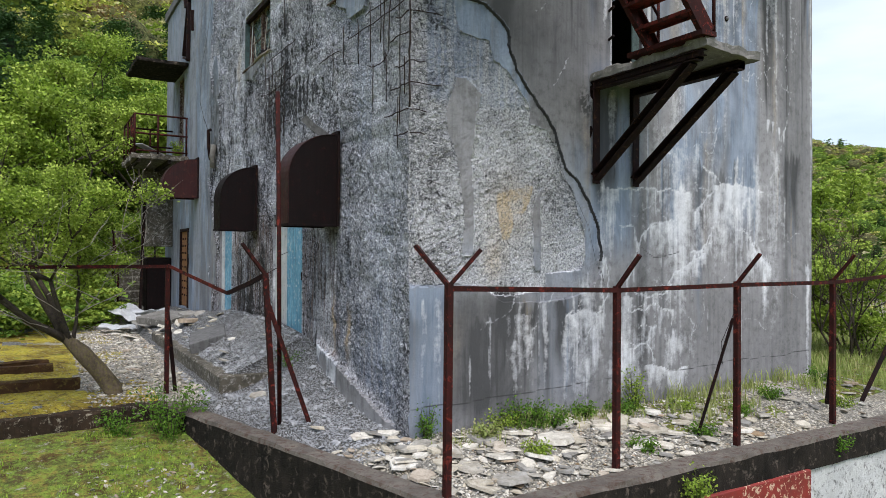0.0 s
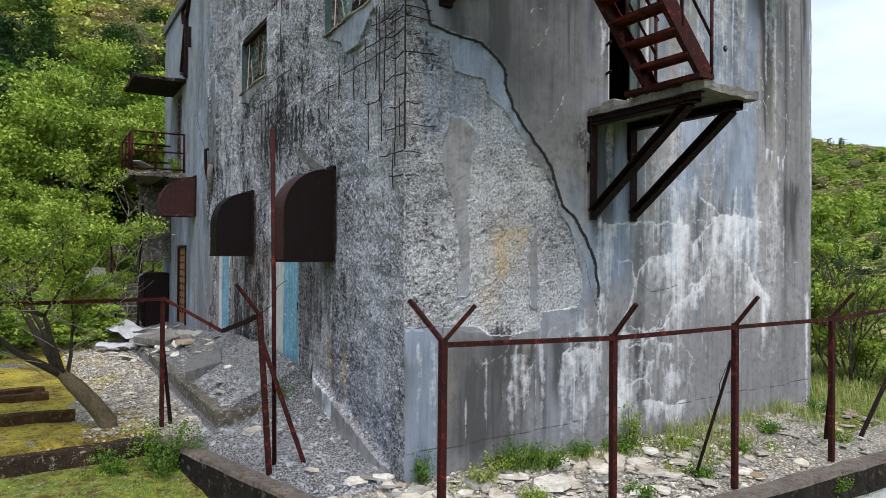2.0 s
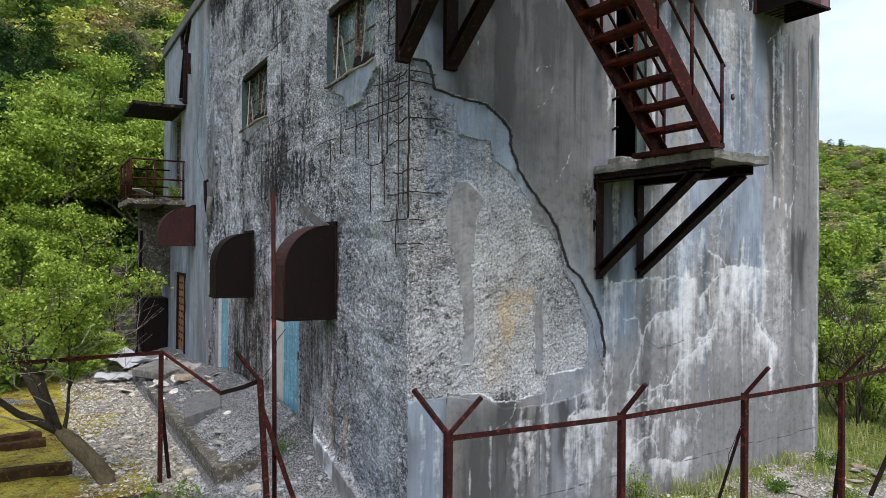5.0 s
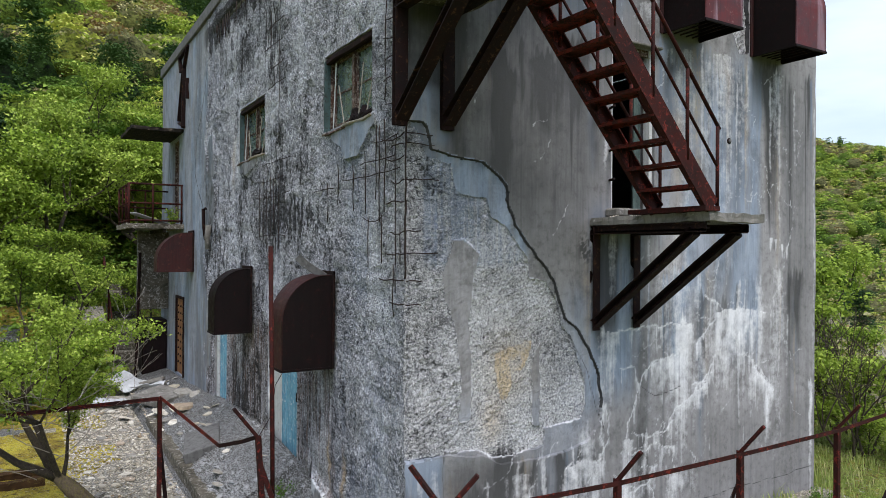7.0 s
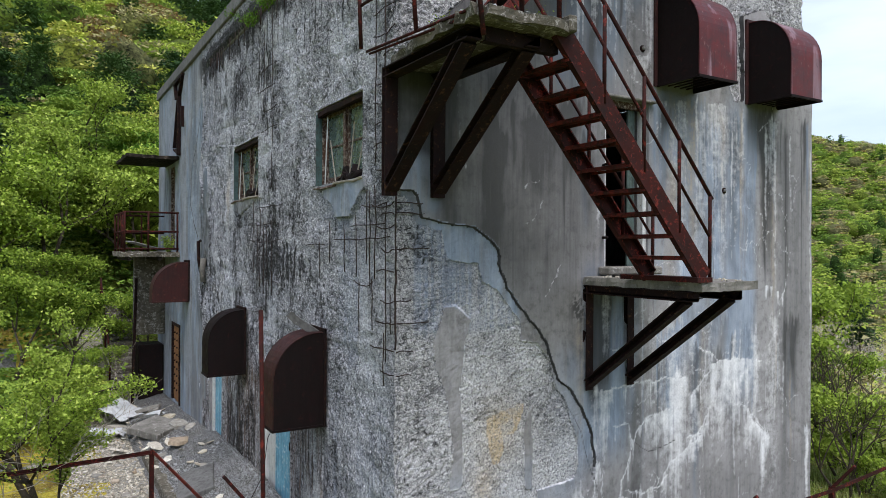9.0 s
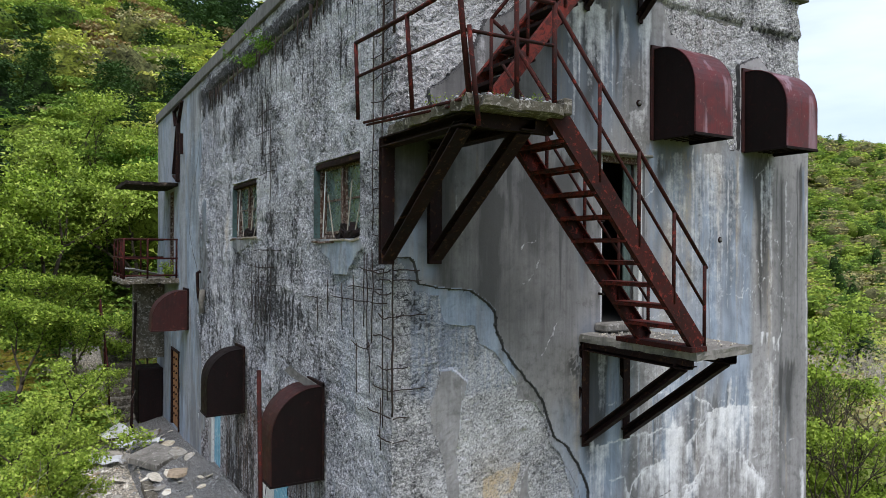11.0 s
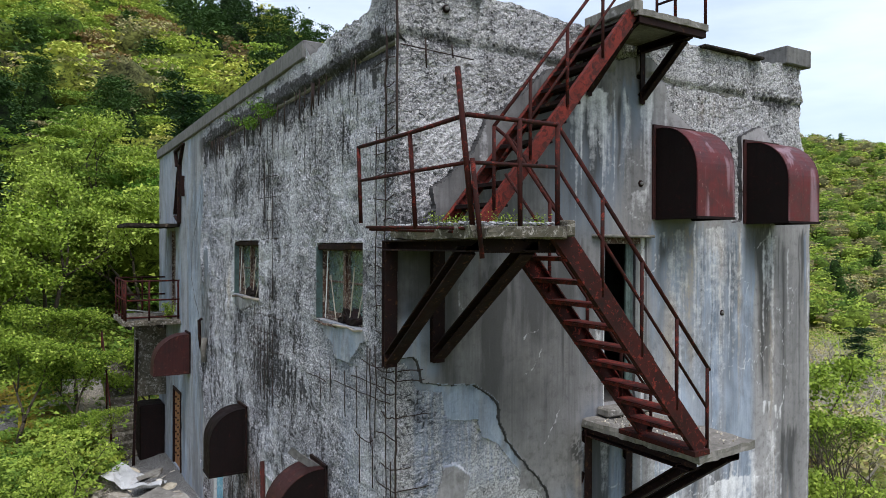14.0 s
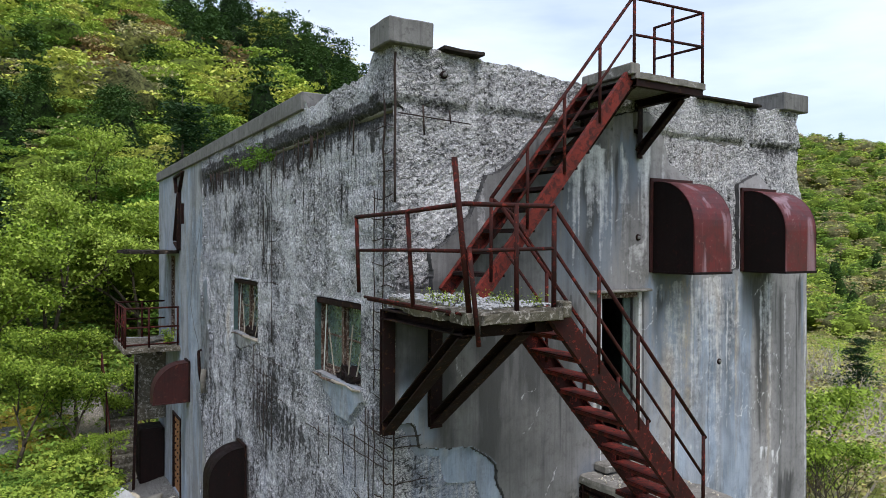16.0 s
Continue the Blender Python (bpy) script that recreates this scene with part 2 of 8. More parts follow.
def make_leaf(name, a, b, c2, wood=False):
    """Leaves: each its own green; light comes through a little."""
    n = Nodes(name)
    isl = n.geo.outputs["Random Per Island"]
    c = n.mix(n.span(isl, 0, 0.6), a, b)
    c = n.mix(n.span(isl, 0.8, 1.0), c, c2)
    if not wood:
        c = n.mix(n.span(n.noise(n.pos, 0.35, 3), 0.35, 0.65, 0, 0.6), c, n.mix(0.5, c, c2))
    n.done(c, 0.6, 0, 0.12)
    tr = n.node("ShaderNodeBsdfTranslucent", Color=c)
    mx = n.node("ShaderNodeMixShader", Fac=0.30)
    n.t.links.new(n.b.outputs[0], mx.inputs[1])
    n.t.links.new(tr.outputs[0], mx.inputs[2])
    n.t.links.new(mx.outputs[0], n.t.nodes["Material Output"].inputs["Surface"])
    return n.m


def make_forest():
    """Leaf clumps of the far woods: each tree has its own hue, by a tone stored on its faces."""
    n = Nodes("far_foliage")
    isl = n.geo.outputs["Random Per Island"]
    tone = n.attr("tone")
    r = n.node("ShaderNodeValToRGB", Fac=tone)
    cr = r.color_ramp
    cr.elements[0].position, cr.elements[0].color = 0.0, (0.030, 0.062, 0.022, 1)
    cr.elements[1].position, cr.elements[1].color = 1.0, (0.27, 0.17, 0.07, 1)
    for p, col in ((0.22, (0.065, 0.125, 0.030, 1)), (0.4, (0.155, 0.265, 0.048, 1)), (0.62, (0.39, 0.49, 0.085, 1)), (0.8, (0.58, 0.57, 0.13, 1)), (0.9, (0.36, 0.34, 0.19, 1))):
        e = cr.elements.new(p)
        e.color = col
    c = n.mix(n.span(isl, 0, 1, 0, 0.55), r.outputs["Color"], n.mix(1.0, r.outputs["Color"], (0.55, 0.62, 0.5), "MULTIPLY"))
    inner = n.noise(n.pos, 1.6, 10, 0.86, 0.6)                # shade painted into the gaps between the leaves
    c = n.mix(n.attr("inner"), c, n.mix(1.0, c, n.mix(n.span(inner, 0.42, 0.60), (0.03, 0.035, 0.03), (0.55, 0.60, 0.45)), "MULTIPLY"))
    n.done(c, 0.75, 0, 0.08)
    tr = n.node("ShaderNodeBsdfTranslucent", Color=c)
    mx = n.node("ShaderNodeMixShader", Fac=0.22)
    n.t.links.new(n.b.outputs[0], mx.inputs[1])
    n.t.links.new(tr.outputs[0], mx.inputs[2])
    n.t.links.new(mx.outputs[0], n.t.nodes["Material Output"].inputs["Surface"])
    return n.m


def make_ground():
    """Yard soil: moss cushions, short grass, brown litter and pale grit."""
    n = Nodes("mossy_soil")
    a = n.noise(n.pos, 1.1, 7, 0.68, 0.5)
    b = n.noise(n.pos, 5.0, 6, 0.7)
    g = n.noise(n.pos, 60.0, 4, 0.7)
    h = n.noise(n.pos, 24.0, 6, 0.75, 0.4)
    c = n.mix(n.span(a, 0.38, 0.58), (0.11, 0.085, 0.035), (0.15, 0.20, 0.040))
    c = n.mix(n.span(b, 0.48, 0.60), c, (0.30, 0.26, 0.06))
    c = n.mix(n.span(n.noise(n.pos, 13.0, 6, 0.75, 0.5), 0.46, 0.58, 0, 0.85), c, (0.24, 0.36, 0.055))
    c = n.mix(n.span(n.noise(n.pos, 4.2, 7, 0.78, 0.5), 0.54, 0.62, 0, 0.85), c, (0.10, 0.050, 0.020))
    c = n.mix(n.span(n.noise(n.pos, 7.3, 7, 0.78), 0.58, 0.64, 0, 0.8), c, (0.42, 0.40, 0.36))
    c = n.mix(n.span(h, 0.5, 0.36, 0, 0.8), c, n.mix(0.75, c, (0.012, 0.014, 0.006)))
    c = n.mix(n.span(g, 0.35, 0.7, 0, 0.5), c, n.mix(0.6, c, (0.02, 0.02, 0.01)))
    n.bump(n.math("ADD", b, n.math("ADD", h, n.mul(g, 0.5))), 0.9, 0.05)
    return n.done(c, 0.95, 0, 0.15)


def make_grit(name, lo, hi, dust, gap, scale):
    """Rubble bed under the loose stones: grains of many greys, patches of dust, shade painted into the gaps."""
    n = Nodes(name)
    a = n.noise(n.pos, 1.3, 6, 0.65)
    b = n.noise(n.pos, 7.0, 6, 0.7)
    v = n.voro(n.pos, scale, "F1", "Color")
    d = n.voro(n.pos, scale)
    d2 = n.voro(n.pos, scale * 2.3)
    c = n.mix(n.span(v, 0, 1), lo, hi)
    c = n.mix(n.span(a, 0.50, 0.66, 0, 0.8), c, n.mix(0.5, c, dust))
    c = n.mix(n.span(b, 0.52, 0.66, 0, 0.6), c, n.mix(0.5, c, tuple(0.4 * x for x in dust)))
    # shade between the grains, put into the colour
    c = n.mix(n.span(d, 0.30, 0.60, 0, gap), c, (0.06, 0.058, 0.052))
    n.bump(n.math("ADD", n.mul(d, -1.0), n.mul(d2, -0.5)), 1.0, 0.04)
    return n.done(c, 0.92, 0, 0.25)


def make_moss():
    """Ochre and dark-green moss over wet concrete, flecked with pale grit."""
    n = Nodes("yellow_moss")
    a = n.noise(n.pos, 1.5, 7, 0.7, 0.5)
    b = n.noise(n.pos, 6.0, 7, 0.74, 0.4)
    f = n.noise(n.pos, 34.0, 6, 0.75)
    c = n.mix(n.span(a, 0.38, 0.56), (0.17, 0.115, 0.016), (0.50, 0.42, 0.045))
    c = n.mix(n.span(b, 0.54, 0.62, 0, 0.85), c, (0.055, 0.028, 0.010))
    c = n.mix(n.span(b, 0.44, 0.36, 0, 0.8), c, (0.20, 0.27, 0.035))
    c = n.mix(n.span(f, 0.5, 0.38, 0, 0.8), c, n.mix(0.8, c, (0.012, 0.010, 0.004)))
    c = n.mix(n.span(n.noise(n.pos, 19.0, 7, 0.8), 0.58, 0.64, 0, 0.9), c, (0.55, 0.54, 0.50))
    n.bump(n.math("ADD", b, f), 1.0, 0.05)
    return n.done(c, 0.9, 0, 0.3)


def make_plain(name, color, rough=0.8, metal=0.0):
    n = Nodes(name)
    m = n.noise(n.pos, 9.0, 5, 0.65)
    c = n.mix(n.span(m, 0.3, 0.7, 0, 0.5), color, tuple(x * 0.55 for x in color))
    n.bump(m, 0.15, 0.004)
    return n.done(c, rough, metal)


def make_glass():
    n = Nodes("dusty_glass")
    n.b.inputs["Transmission Weight"].default_value = 0.75
    n.b.inputs["IOR"].default_value = 1.45
    return n.done((0.22, 0.30, 0.28), n.span(n.noise(n.pos, 7, 5), 0.3, 0.7, 0.08, 0.4), 0, 0.5)




def make_slate():
    """Broken slate and render: every piece its own grey, cream, white or tan."""
    n = Nodes("pale_slate")
    own = n.math("FRACT", n.math("ADD", n.node("ShaderNodeObjectInfo").outputs["Random"], n.geo.outputs["Random Per Island"]))
    r = n.node("ShaderNodeValToRGB", Fac=own)
    cr = r.color_ramp
    cr.elements[0].position, cr.elements[0].color = 0.0, (0.26, 0.255, 0.235, 1)
    cr.elements[1].position, cr.elements[1].color = 1.0, (0.30, 0.21, 0.12, 1)
    for p, col in ((0.25, (0.36, 0.35, 0.32, 1)), (0.55, (0.58, 0.53, 0.42, 1)), (0.85, (0.74, 0.72, 0.65, 1))):
        e = cr.elements.new(p)
        e.color = col
    m = n.noise(n.pos, 9.0, 7, 0.72, 0.5)
    g = n.noise(n.pos, 70.0, 4, 0.7)
    c = n.mix(n.span(m, 0.40, 0.62, 0, 0.75), r.outputs["Color"], n.mix(1.0, r.outputs["Color"], (0.48, 0.46, 0.42), "MULTIPLY"))
    c = n.mix(n.span(m, 0.60, 0.70, 0, 0.6), c, (0.30, 0.22, 0.12))
    c = n.mix(n.span(g, 0.4, 0.7, 0, 0.45), c, n.mix(0.6, c, (0.04, 0.04, 0.03)))
    n.bump(n.math("ADD", m, n.mul(g, 0.5)), 0.6, 0.01)
    return n.done(c, 0.88, 0, 0.25)


M_PLASTER = make_plaster()
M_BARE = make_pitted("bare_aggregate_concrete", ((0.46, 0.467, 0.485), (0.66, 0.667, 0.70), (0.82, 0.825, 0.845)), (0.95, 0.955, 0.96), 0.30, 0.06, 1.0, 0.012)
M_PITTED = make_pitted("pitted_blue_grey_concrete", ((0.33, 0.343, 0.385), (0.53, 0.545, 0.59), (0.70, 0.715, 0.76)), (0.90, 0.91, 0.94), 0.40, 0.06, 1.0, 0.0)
M_RUST = make_worn("rusted_red_steel", (0.009, 0.004, 0.0035), (0.045, 0.008, 0.006), (0.15, 0.021, 0.014), (0.7, 0.95), 9.0, 0.6, 0.0, amount=(0.55, 0.62), spec=0.15)
M_RUST_DARK = make_worn("rusted_dark_steel", (0.004, 0.0025, 0.0025), (0.016, 0.0045, 0.004), (0.075, 0.036, 0.016), (0.7, 0.95), 9.0, 0.6, 0.0, amount=(0.57, 0.66), spec=0.15)
M_SLAB_MOSSY = make_worn("mossy_slab_concrete", (0.026, 0.024, 0.014), (0.14, 0.125, 0.095), (0.42, 0.40, 0.37), (0.85, 0.96), 9.0, 0.9, 0, amount=(0.52, 0.66), depth=0.02)
M_RUST_BRIGHT = make_worn("flaking_red_paint_steel", (0.040, 0.008, 0.006), (0.19, 0.024, 0.016), (0.014, 0.007, 0.006), (0.65, 0.92), 7.0, 0.5, 0.0, amount=(0.45, 0.58), spec=0.2)
M_HOOD = make_hood_paint()
M_HOOD_RUST = make_worn("rusted_maroon_sheet", (0.013, 0.004, 0.004), (0.046, 0.009, 0.008), (0.085, 0.024, 0.015), (0.55, 0.8), 6.0, 0.3, 0.0, runs=0.6, amount=(0.55, 0.68), spec=0.25)
# near-black sheet: carries the shade of the hood sides in its colour
M_HOOD_DARK = make_worn("near_black_sheet", (0.004, 0.003, 0.003), (0.011, 0.005, 0.005), (0.030, 0.008, 0.007), (0.55, 0.85), 7.0, 0.2, 0.0, runs=0.5, amount=(0.57, 0.70), spec=0.10)
M_REBAR = make_worn("rusted_rebar", (0.012, 0.008, 0.007), (0.035, 0.017, 0.013), None, (0.8, 0.95), 30.0, 0.4, 0.0)
M_SLAB = make_worn("weathered_slab_concrete", (0.075, 0.072, 0.060), (0.25, 0.24, 0.22), (0.45, 0.44, 0.42), (0.8, 0.95), 6.0, 0.7, 0, runs=0.45, amount=(0.57, 0.70), depth=0.014)
M_CAP = make_worn("smooth_cap_concrete", (0.095, 0.095, 0.094), (0.18, 0.18, 0.178), (0.05, 0.05, 0.047), (0.8, 0.95), 6.0, 0.5, 0, runs=0.5, amount=(0.52, 0.68))
M_KERB = make_worn("blackened_kerb_concrete", (0.006, 0.006, 0.005), (0.032, 0.026, 0.021), (0.13, 0.105, 0.085), (0.85, 0.96), 6.0, 0.9, 0, runs=0.5, amount=(0.55, 0.68), spec=0.1, depth=0.02)
M_KERBMOSS = make_worn("mossy_black_kerb", (0.010, 0.008, 0.006), (0.055, 0.036, 0.022), (0.34, 0.31, 0.24), (0.85, 0.97), 7.0, 0.9, 0, runs=0.4, amount=(0.56, 0.66), spec=0.1, depth=0.03)
M_TROUGH = make_worn("rusty_mossy_concrete", (0.014, 0.008, 0.005), (0.085, 0.045, 0.020), (0.15, 0.115, 0.030), (0.85, 0.97), 7.0, 0.9, 0, amount=(0.53, 0.66), spec=0.1, depth=0.03)
M_KERBTOP = make_worn("worn_kerb_top", (0.055, 0.046, 0.038), (0.17, 0.15, 0.125), (0.06, 0.028, 0.018), (0.85, 0.96), 8.0, 0.8, 0, amount=(0.50, 0.62), depth=0.02)
M_PEEL = make_worn("peeling_whitewash", (0.50, 0.51, 0.51), (0.72, 0.73, 0.72), (0.16, 0.16, 0.155), (0.8, 0.95), 9.0, 0.9, 0, amount=(0.52, 0.64), depth=0.03)
M_SIGNRED = make_worn("peeling_red_paint", (0.12, 0.014, 0.011), (0.26, 0.026, 0.019), (0.58, 0.42, 0.30), (0.55, 0.85), 8.0, 0.5, 0, amount=(0.555, 0.585))
M_SLATE = make_slate()
M_GRAVEL = make_worn("grey_gravel", (0.26, 0.275, 0.29), (0.43, 0.44, 0.445), (0.16, 0.165, 0.17), (0.85, 0.95), 13.0, 0.4, 0, amount=(0.56, 0.64))
M_BLUE = make_worn("faded_blue_paint_wood", (0.07, 0.24, 0.37), (0.22, 0.48, 0.62), (0.62, 0.68, 0.70), (0.6, 0.9), 9.0, 0.4, 0, runs=0.65, amount=(0.54, 0.68))
M_WHITEWOOD = make_worn("peeling_white_wood", (0.42, 0.44, 0.44), (0.62, 0.64, 0.64), (0.16, 0.12, 0.09), (0.7, 0.9), 9.0, 0.3, 0, runs=0.4, amount=(0.58, 0.7))
M_FRAME = make_worn("rotting_brown_wood", (0.020, 0.011, 0.008), (0.085, 0.036, 0.020), (0.32, 0.29, 0.25), (0.7, 0.95), 14.0, 0.4, 0, runs=0.5, amount=(0.50, 0.60))
M_STICK = make_worn("grey_split_wood", (0.22, 0.19, 0.15), (0.38, 0.35, 0.30), None, (0.8, 0.95), 14.0, 0.4)
M_CURTAIN = make_worn("mouldy_curtain", (0.03, 0.055, 0.05), (0.10, 0.14, 0.13), (0.02, 0.03, 0.03), (0.85, 0.95), 6.0, 0.2, 0, runs=0.5)
M_TEAL = make_worn("flaking_teal_paint", (0.02, 0.045, 0.045), (0.06, 0.11, 0.11), (0.02, 0.018, 0.016), (0.7, 0.9), 11.0, 0.4, 0, amount=(0.52, 0.64))
M_RUSTDOOR = make_worn("orange_rusted_door", (0.20, 0.085, 0.035), (0.33, 0.16, 0.06), (0.10, 0.05, 0.03), (0.7, 0.95), 9.0, 0.4, 0.1, runs=0.4)
M_SHEET = make_worn("pale_fallen_sheet", (0.32, 0.34, 0.36), (0.52, 0.54, 0.55), (0.22, 0.21, 0.19), (0.5, 0.8), 4.0, 0.2, 0, amount=(0.6, 0.7))
M_BARK = make_worn("mossy_bark", (0.022, 0.016, 0.011), (0.095, 0.075, 0.055), (0.11, 0.10, 0.03), (0.85, 0.97), 24.0, 1.0, 0, amount=(0.54, 0.66), depth=0.03)
M_BOLE = make_worn("ochre_mossy_bark", (0.045, 0.032, 0.020), (0.20, 0.155, 0.10), (0.17, 0.15, 0.04), (0.85, 0.97), 16.0, 1.0, 0, runs=0.5, amount=(0.50, 0.62), depth=0.03)
M_TWIG = make_worn("bare_twig", (0.24, 0.21, 0.18), (0.44, 0.40, 0.35), None, (0.85, 0.95), 20.0, 0.3)
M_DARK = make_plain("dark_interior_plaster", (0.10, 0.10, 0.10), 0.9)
M_GROUND, M_GLASS = make_ground(), make_glass()
M_GRIT = make_grit("rubble_bed", (0.22, 0.23, 0.24), (0.43, 0.44, 0.445), (0.31, 0.295, 0.25), 0.8, 46.0)
M_SCREE = make_grit("pale_slate_scree", (0.30, 0.285, 0.24), (0.68, 0.64, 0.54), (0.42, 0.34, 0.18), 0.6, 30.0)
M_MOSS = make_moss()
M_LEAF = make_leaf("spring_leaf", (0.032, 0.075, 0.008), (0.25, 0.375, 0.040), (0.48, 0.56, 0.13))
M_LEAF_DEEP = make_leaf("deep_leaf", (0.035, 0.09, 0.010), (0.085, 0.19, 0.020), (0.17, 0.29, 0.04))
M_LEAF_LIME = make_leaf("lime_leaf", (0.028, 0.065, 0.008), (0.19, 0.30, 0.032), (0.40, 0.49, 0.09))
M_GRASS = make_leaf("grass_blade", (0.15, 0.23, 0.045), (0.27, 0.34, 0.09), (0.46, 0.42, 0.22))
M_FOREST = make_forest()

# ---- mesh tools ----
def part(name, bm, material, parent=None, label="", smooth=False):
    """Links a bmesh as one mesh object, under parent where one is given."""
    me = bpy.data.meshes.new(name)
    bm.to_mesh(me)
    bm.free()
    for m in material if isinstance(material, (list, tuple)) else [material]:
        me.materials.append(m)
    if smooth:
        me.polygons.foreach_set("use_smooth", [True] * len(me.polygons))
    ob = new(name, me)
    if parent:
        ob.parent = parent
    if label:
        ob["label"] = label
    return ob


def empty(name, place=(0, 0, 0)):
    ob = new(name)
    ob.empty_display_size = 0.1
    ob.location = place
    return ob


def box(bm, lo, hi, bevel=0.0, m=None):
    """An upright box from corner lo to corner hi, edges eased by bevel."""
    c = [(a + b) / 2 for a, b in zip(lo, hi)]
    s = [abs(b - a) for a, b in zip(lo, hi)]
    r = bmesh.ops.create_cube(bm, size=1.0, matrix=Matrix.LocRotScale(c, None, s))
    vs = r["verts"]
    if bevel:
        es = list({e for v in vs for e in v.link_edges})
        r = bmesh.ops.bevel(bm, geom=es, offset=bevel, segments=1, affect="EDGES")
        vs = list({v for f in r["faces"] for v in f.verts} | {v for v in vs if v.is_valid})
    if m is not None:
        bmesh.ops.transform(bm, matrix=m, verts=vs)
    return vs


def axes(a, b, up=(0, 0, 1)):
    """A pose at a whose z runs to b."""
    z = (Vector(b) - Vector(a)).normalized()
    u = Vector(up)
    if abs(z.dot(u)) > 0.98:
        u = Vector((0, 1, 0))
    x = u.cross(z).normalized()
    y = z.cross(x)
    m = Matrix((x, y, z)).transposed().to_4x4()
    m.translation = Vector(a)
    return m


def bar(bm, a, b, w, h, up=(0, 0, 1), bevel=0.003):
    """A rectangular bar from a to b; w across, h along up."""
    l = (Vector(b) - Vector(a)).length
    box(bm, (-w / 2, -h / 2, 0), (w / 2, h / 2, l), bevel, axes(a, b, up))


def section(bm, a, b, shape, up=(0, 0, 1)):
    """Extrudes a closed outline of (x, y) points from a to b; y points along up."""
    m, l = axes(a, b, up), (Vector(b) - Vector(a)).length
    lo = [bm.verts.new(m @ Vector((x, y, 0))) for x, y in shape]
    hi = [bm.verts.new(m @ Vector((x, y, l))) for x, y in shape]
    n = len(shape)
    for i in range(n):
        bm.faces.new((lo[i], lo[(i + 1) % n], hi[(i + 1) % n], hi[i]))
    bm.faces.new(lo[::-1])
    bm.faces.new(hi)


def channel(w, h, t):
    """A C-shaped steel section, flanges towards +x."""
    return [(0, -h / 2), (w, -h / 2), (w, -h / 2 + t), (t, -h / 2 + t), (t, h / 2 - t), (w, h / 2 - t), (w, h / 2), (0, h / 2)]


def angle_iron(w, t):
    return [(0, 0), (w, 0), (w, t), (t, t), (t, w), (0, w)]


def tube(bm, pts, r, n=8, taper=None):
    """A round bar along pts; taper: radii at each point."""
    rings = []
    pts = [Vector(p) for p in pts]
    for i, p in enumerate(pts):
        d = (pts[min(i + 1, len(pts) - 1)] - pts[max(i - 1, 0)]).normalized()
        u = Vector((0, 0, 1)) if abs(d.z) < 0.9 else Vector((0, 1, 0))
        x = u.cross(d).normalized()
        y = d.cross(x)
        rr = taper[i] if taper else r
        rings.append([bm.verts.new(p + (x * math.cos(k * 2 * math.pi / n) + y * math.sin(k * 2 * math.pi / n)) * rr) for k in range(n)])
    for a, b in zip(rings, rings[1:]):
        for k in range(n):
            bm.faces.new((a[k], a[(k + 1) % n], b[(k + 1) % n], b[k]))
    bm.faces.new(rings[0][::-1])
    bm.faces.new(rings[-1])


def fresh():
    return bmesh.new()


_T = np.random.RandomState(5).rand(256, 256)


def vnoise(x, y):
    """Smooth value noise on arrays, 0 to 1."""
    xi, yi = np.floor(x).astype(int), np.floor(y).astype(int)
    fx, fy = x - xi, y - yi
    fx, fy = fx * fx * (3 - 2 * fx), fy * fy * (3 - 2 * fy)
    a, b = _T[xi & 255, yi & 255], _T[(xi + 1) & 255, yi & 255]
    c, d = _T[xi & 255, (yi + 1) & 255], _T[(xi + 1) & 255, (yi + 1) & 255]
    return (a * (1 - fx) + b * fx) * (1 - fy) + (c * (1 - fx) + d * fx) * fy


def fbm(x, y, octaves=4):
    s, a, t = 0.0, 1.0, 0.0
    for k in range(octaves):
        s = s + a * vnoise(x * 2 ** k + 17.3 * k, y * 2 ** k + 9.1 * k)
        t += a
        a *= 0.55
    return s / t


def smooth(a, b, x):
    t = np.clip((x - a) / (b - a), 0, 1)
    return t * t * (3 - 2 * t)


def inside(poly, x, y):
    """Which points of two arrays lie inside a polygon."""
    r = np.zeros(x.shape, bool)
    n = len(poly)
    for i in range(n):
        (x1, y1), (x2, y2) = poly[i], poly[(i + 1) % n]
        hit = ((y1 > y) != (y2 > y)) & (x < (x2 - x1) * (y - y1) / (y2 - y1 + 1e-12) + x1)
        r ^= hit
    return r


def mesh_from(name, verts, faces, mats, face_mats=None, attrs=None, smooth_faces=True):
    me = bpy.data.meshes.new(name)
    me.from_pydata(verts.tolist() if hasattr(verts, "tolist") else verts, [], faces.tolist() if hasattr(faces, "tolist") else faces)
    for m in mats:
        me.materials.append(m)
    if face_mats is not None:
        me.polygons.foreach_set("material_index", np.asarray(face_mats, dtype=np.int32))
    if smooth_faces:
        me.polygons.foreach_set("use_smooth", np.ones(len(me.polygons), dtype=bool))
    for k, v in (attrs or {}).items():
        at = me.attributes.new(k, "FLOAT", "POINT")
        at.data.foreach_set("value", np.asarray(v, dtype=np.float32))
    me.update()
    return me


def lines(a, b, step, cuts=()):
    """Grid lines from a to b, with one exactly on each cut."""
    g = list(np.linspace(a, b, int(round((b - a) / step)) + 1))
    for c in cuts:
        i = min(range(1, len(g) - 1), key=lambda k: abs(g[k] - c))
        g[i] = c
    return np.array(sorted(g))

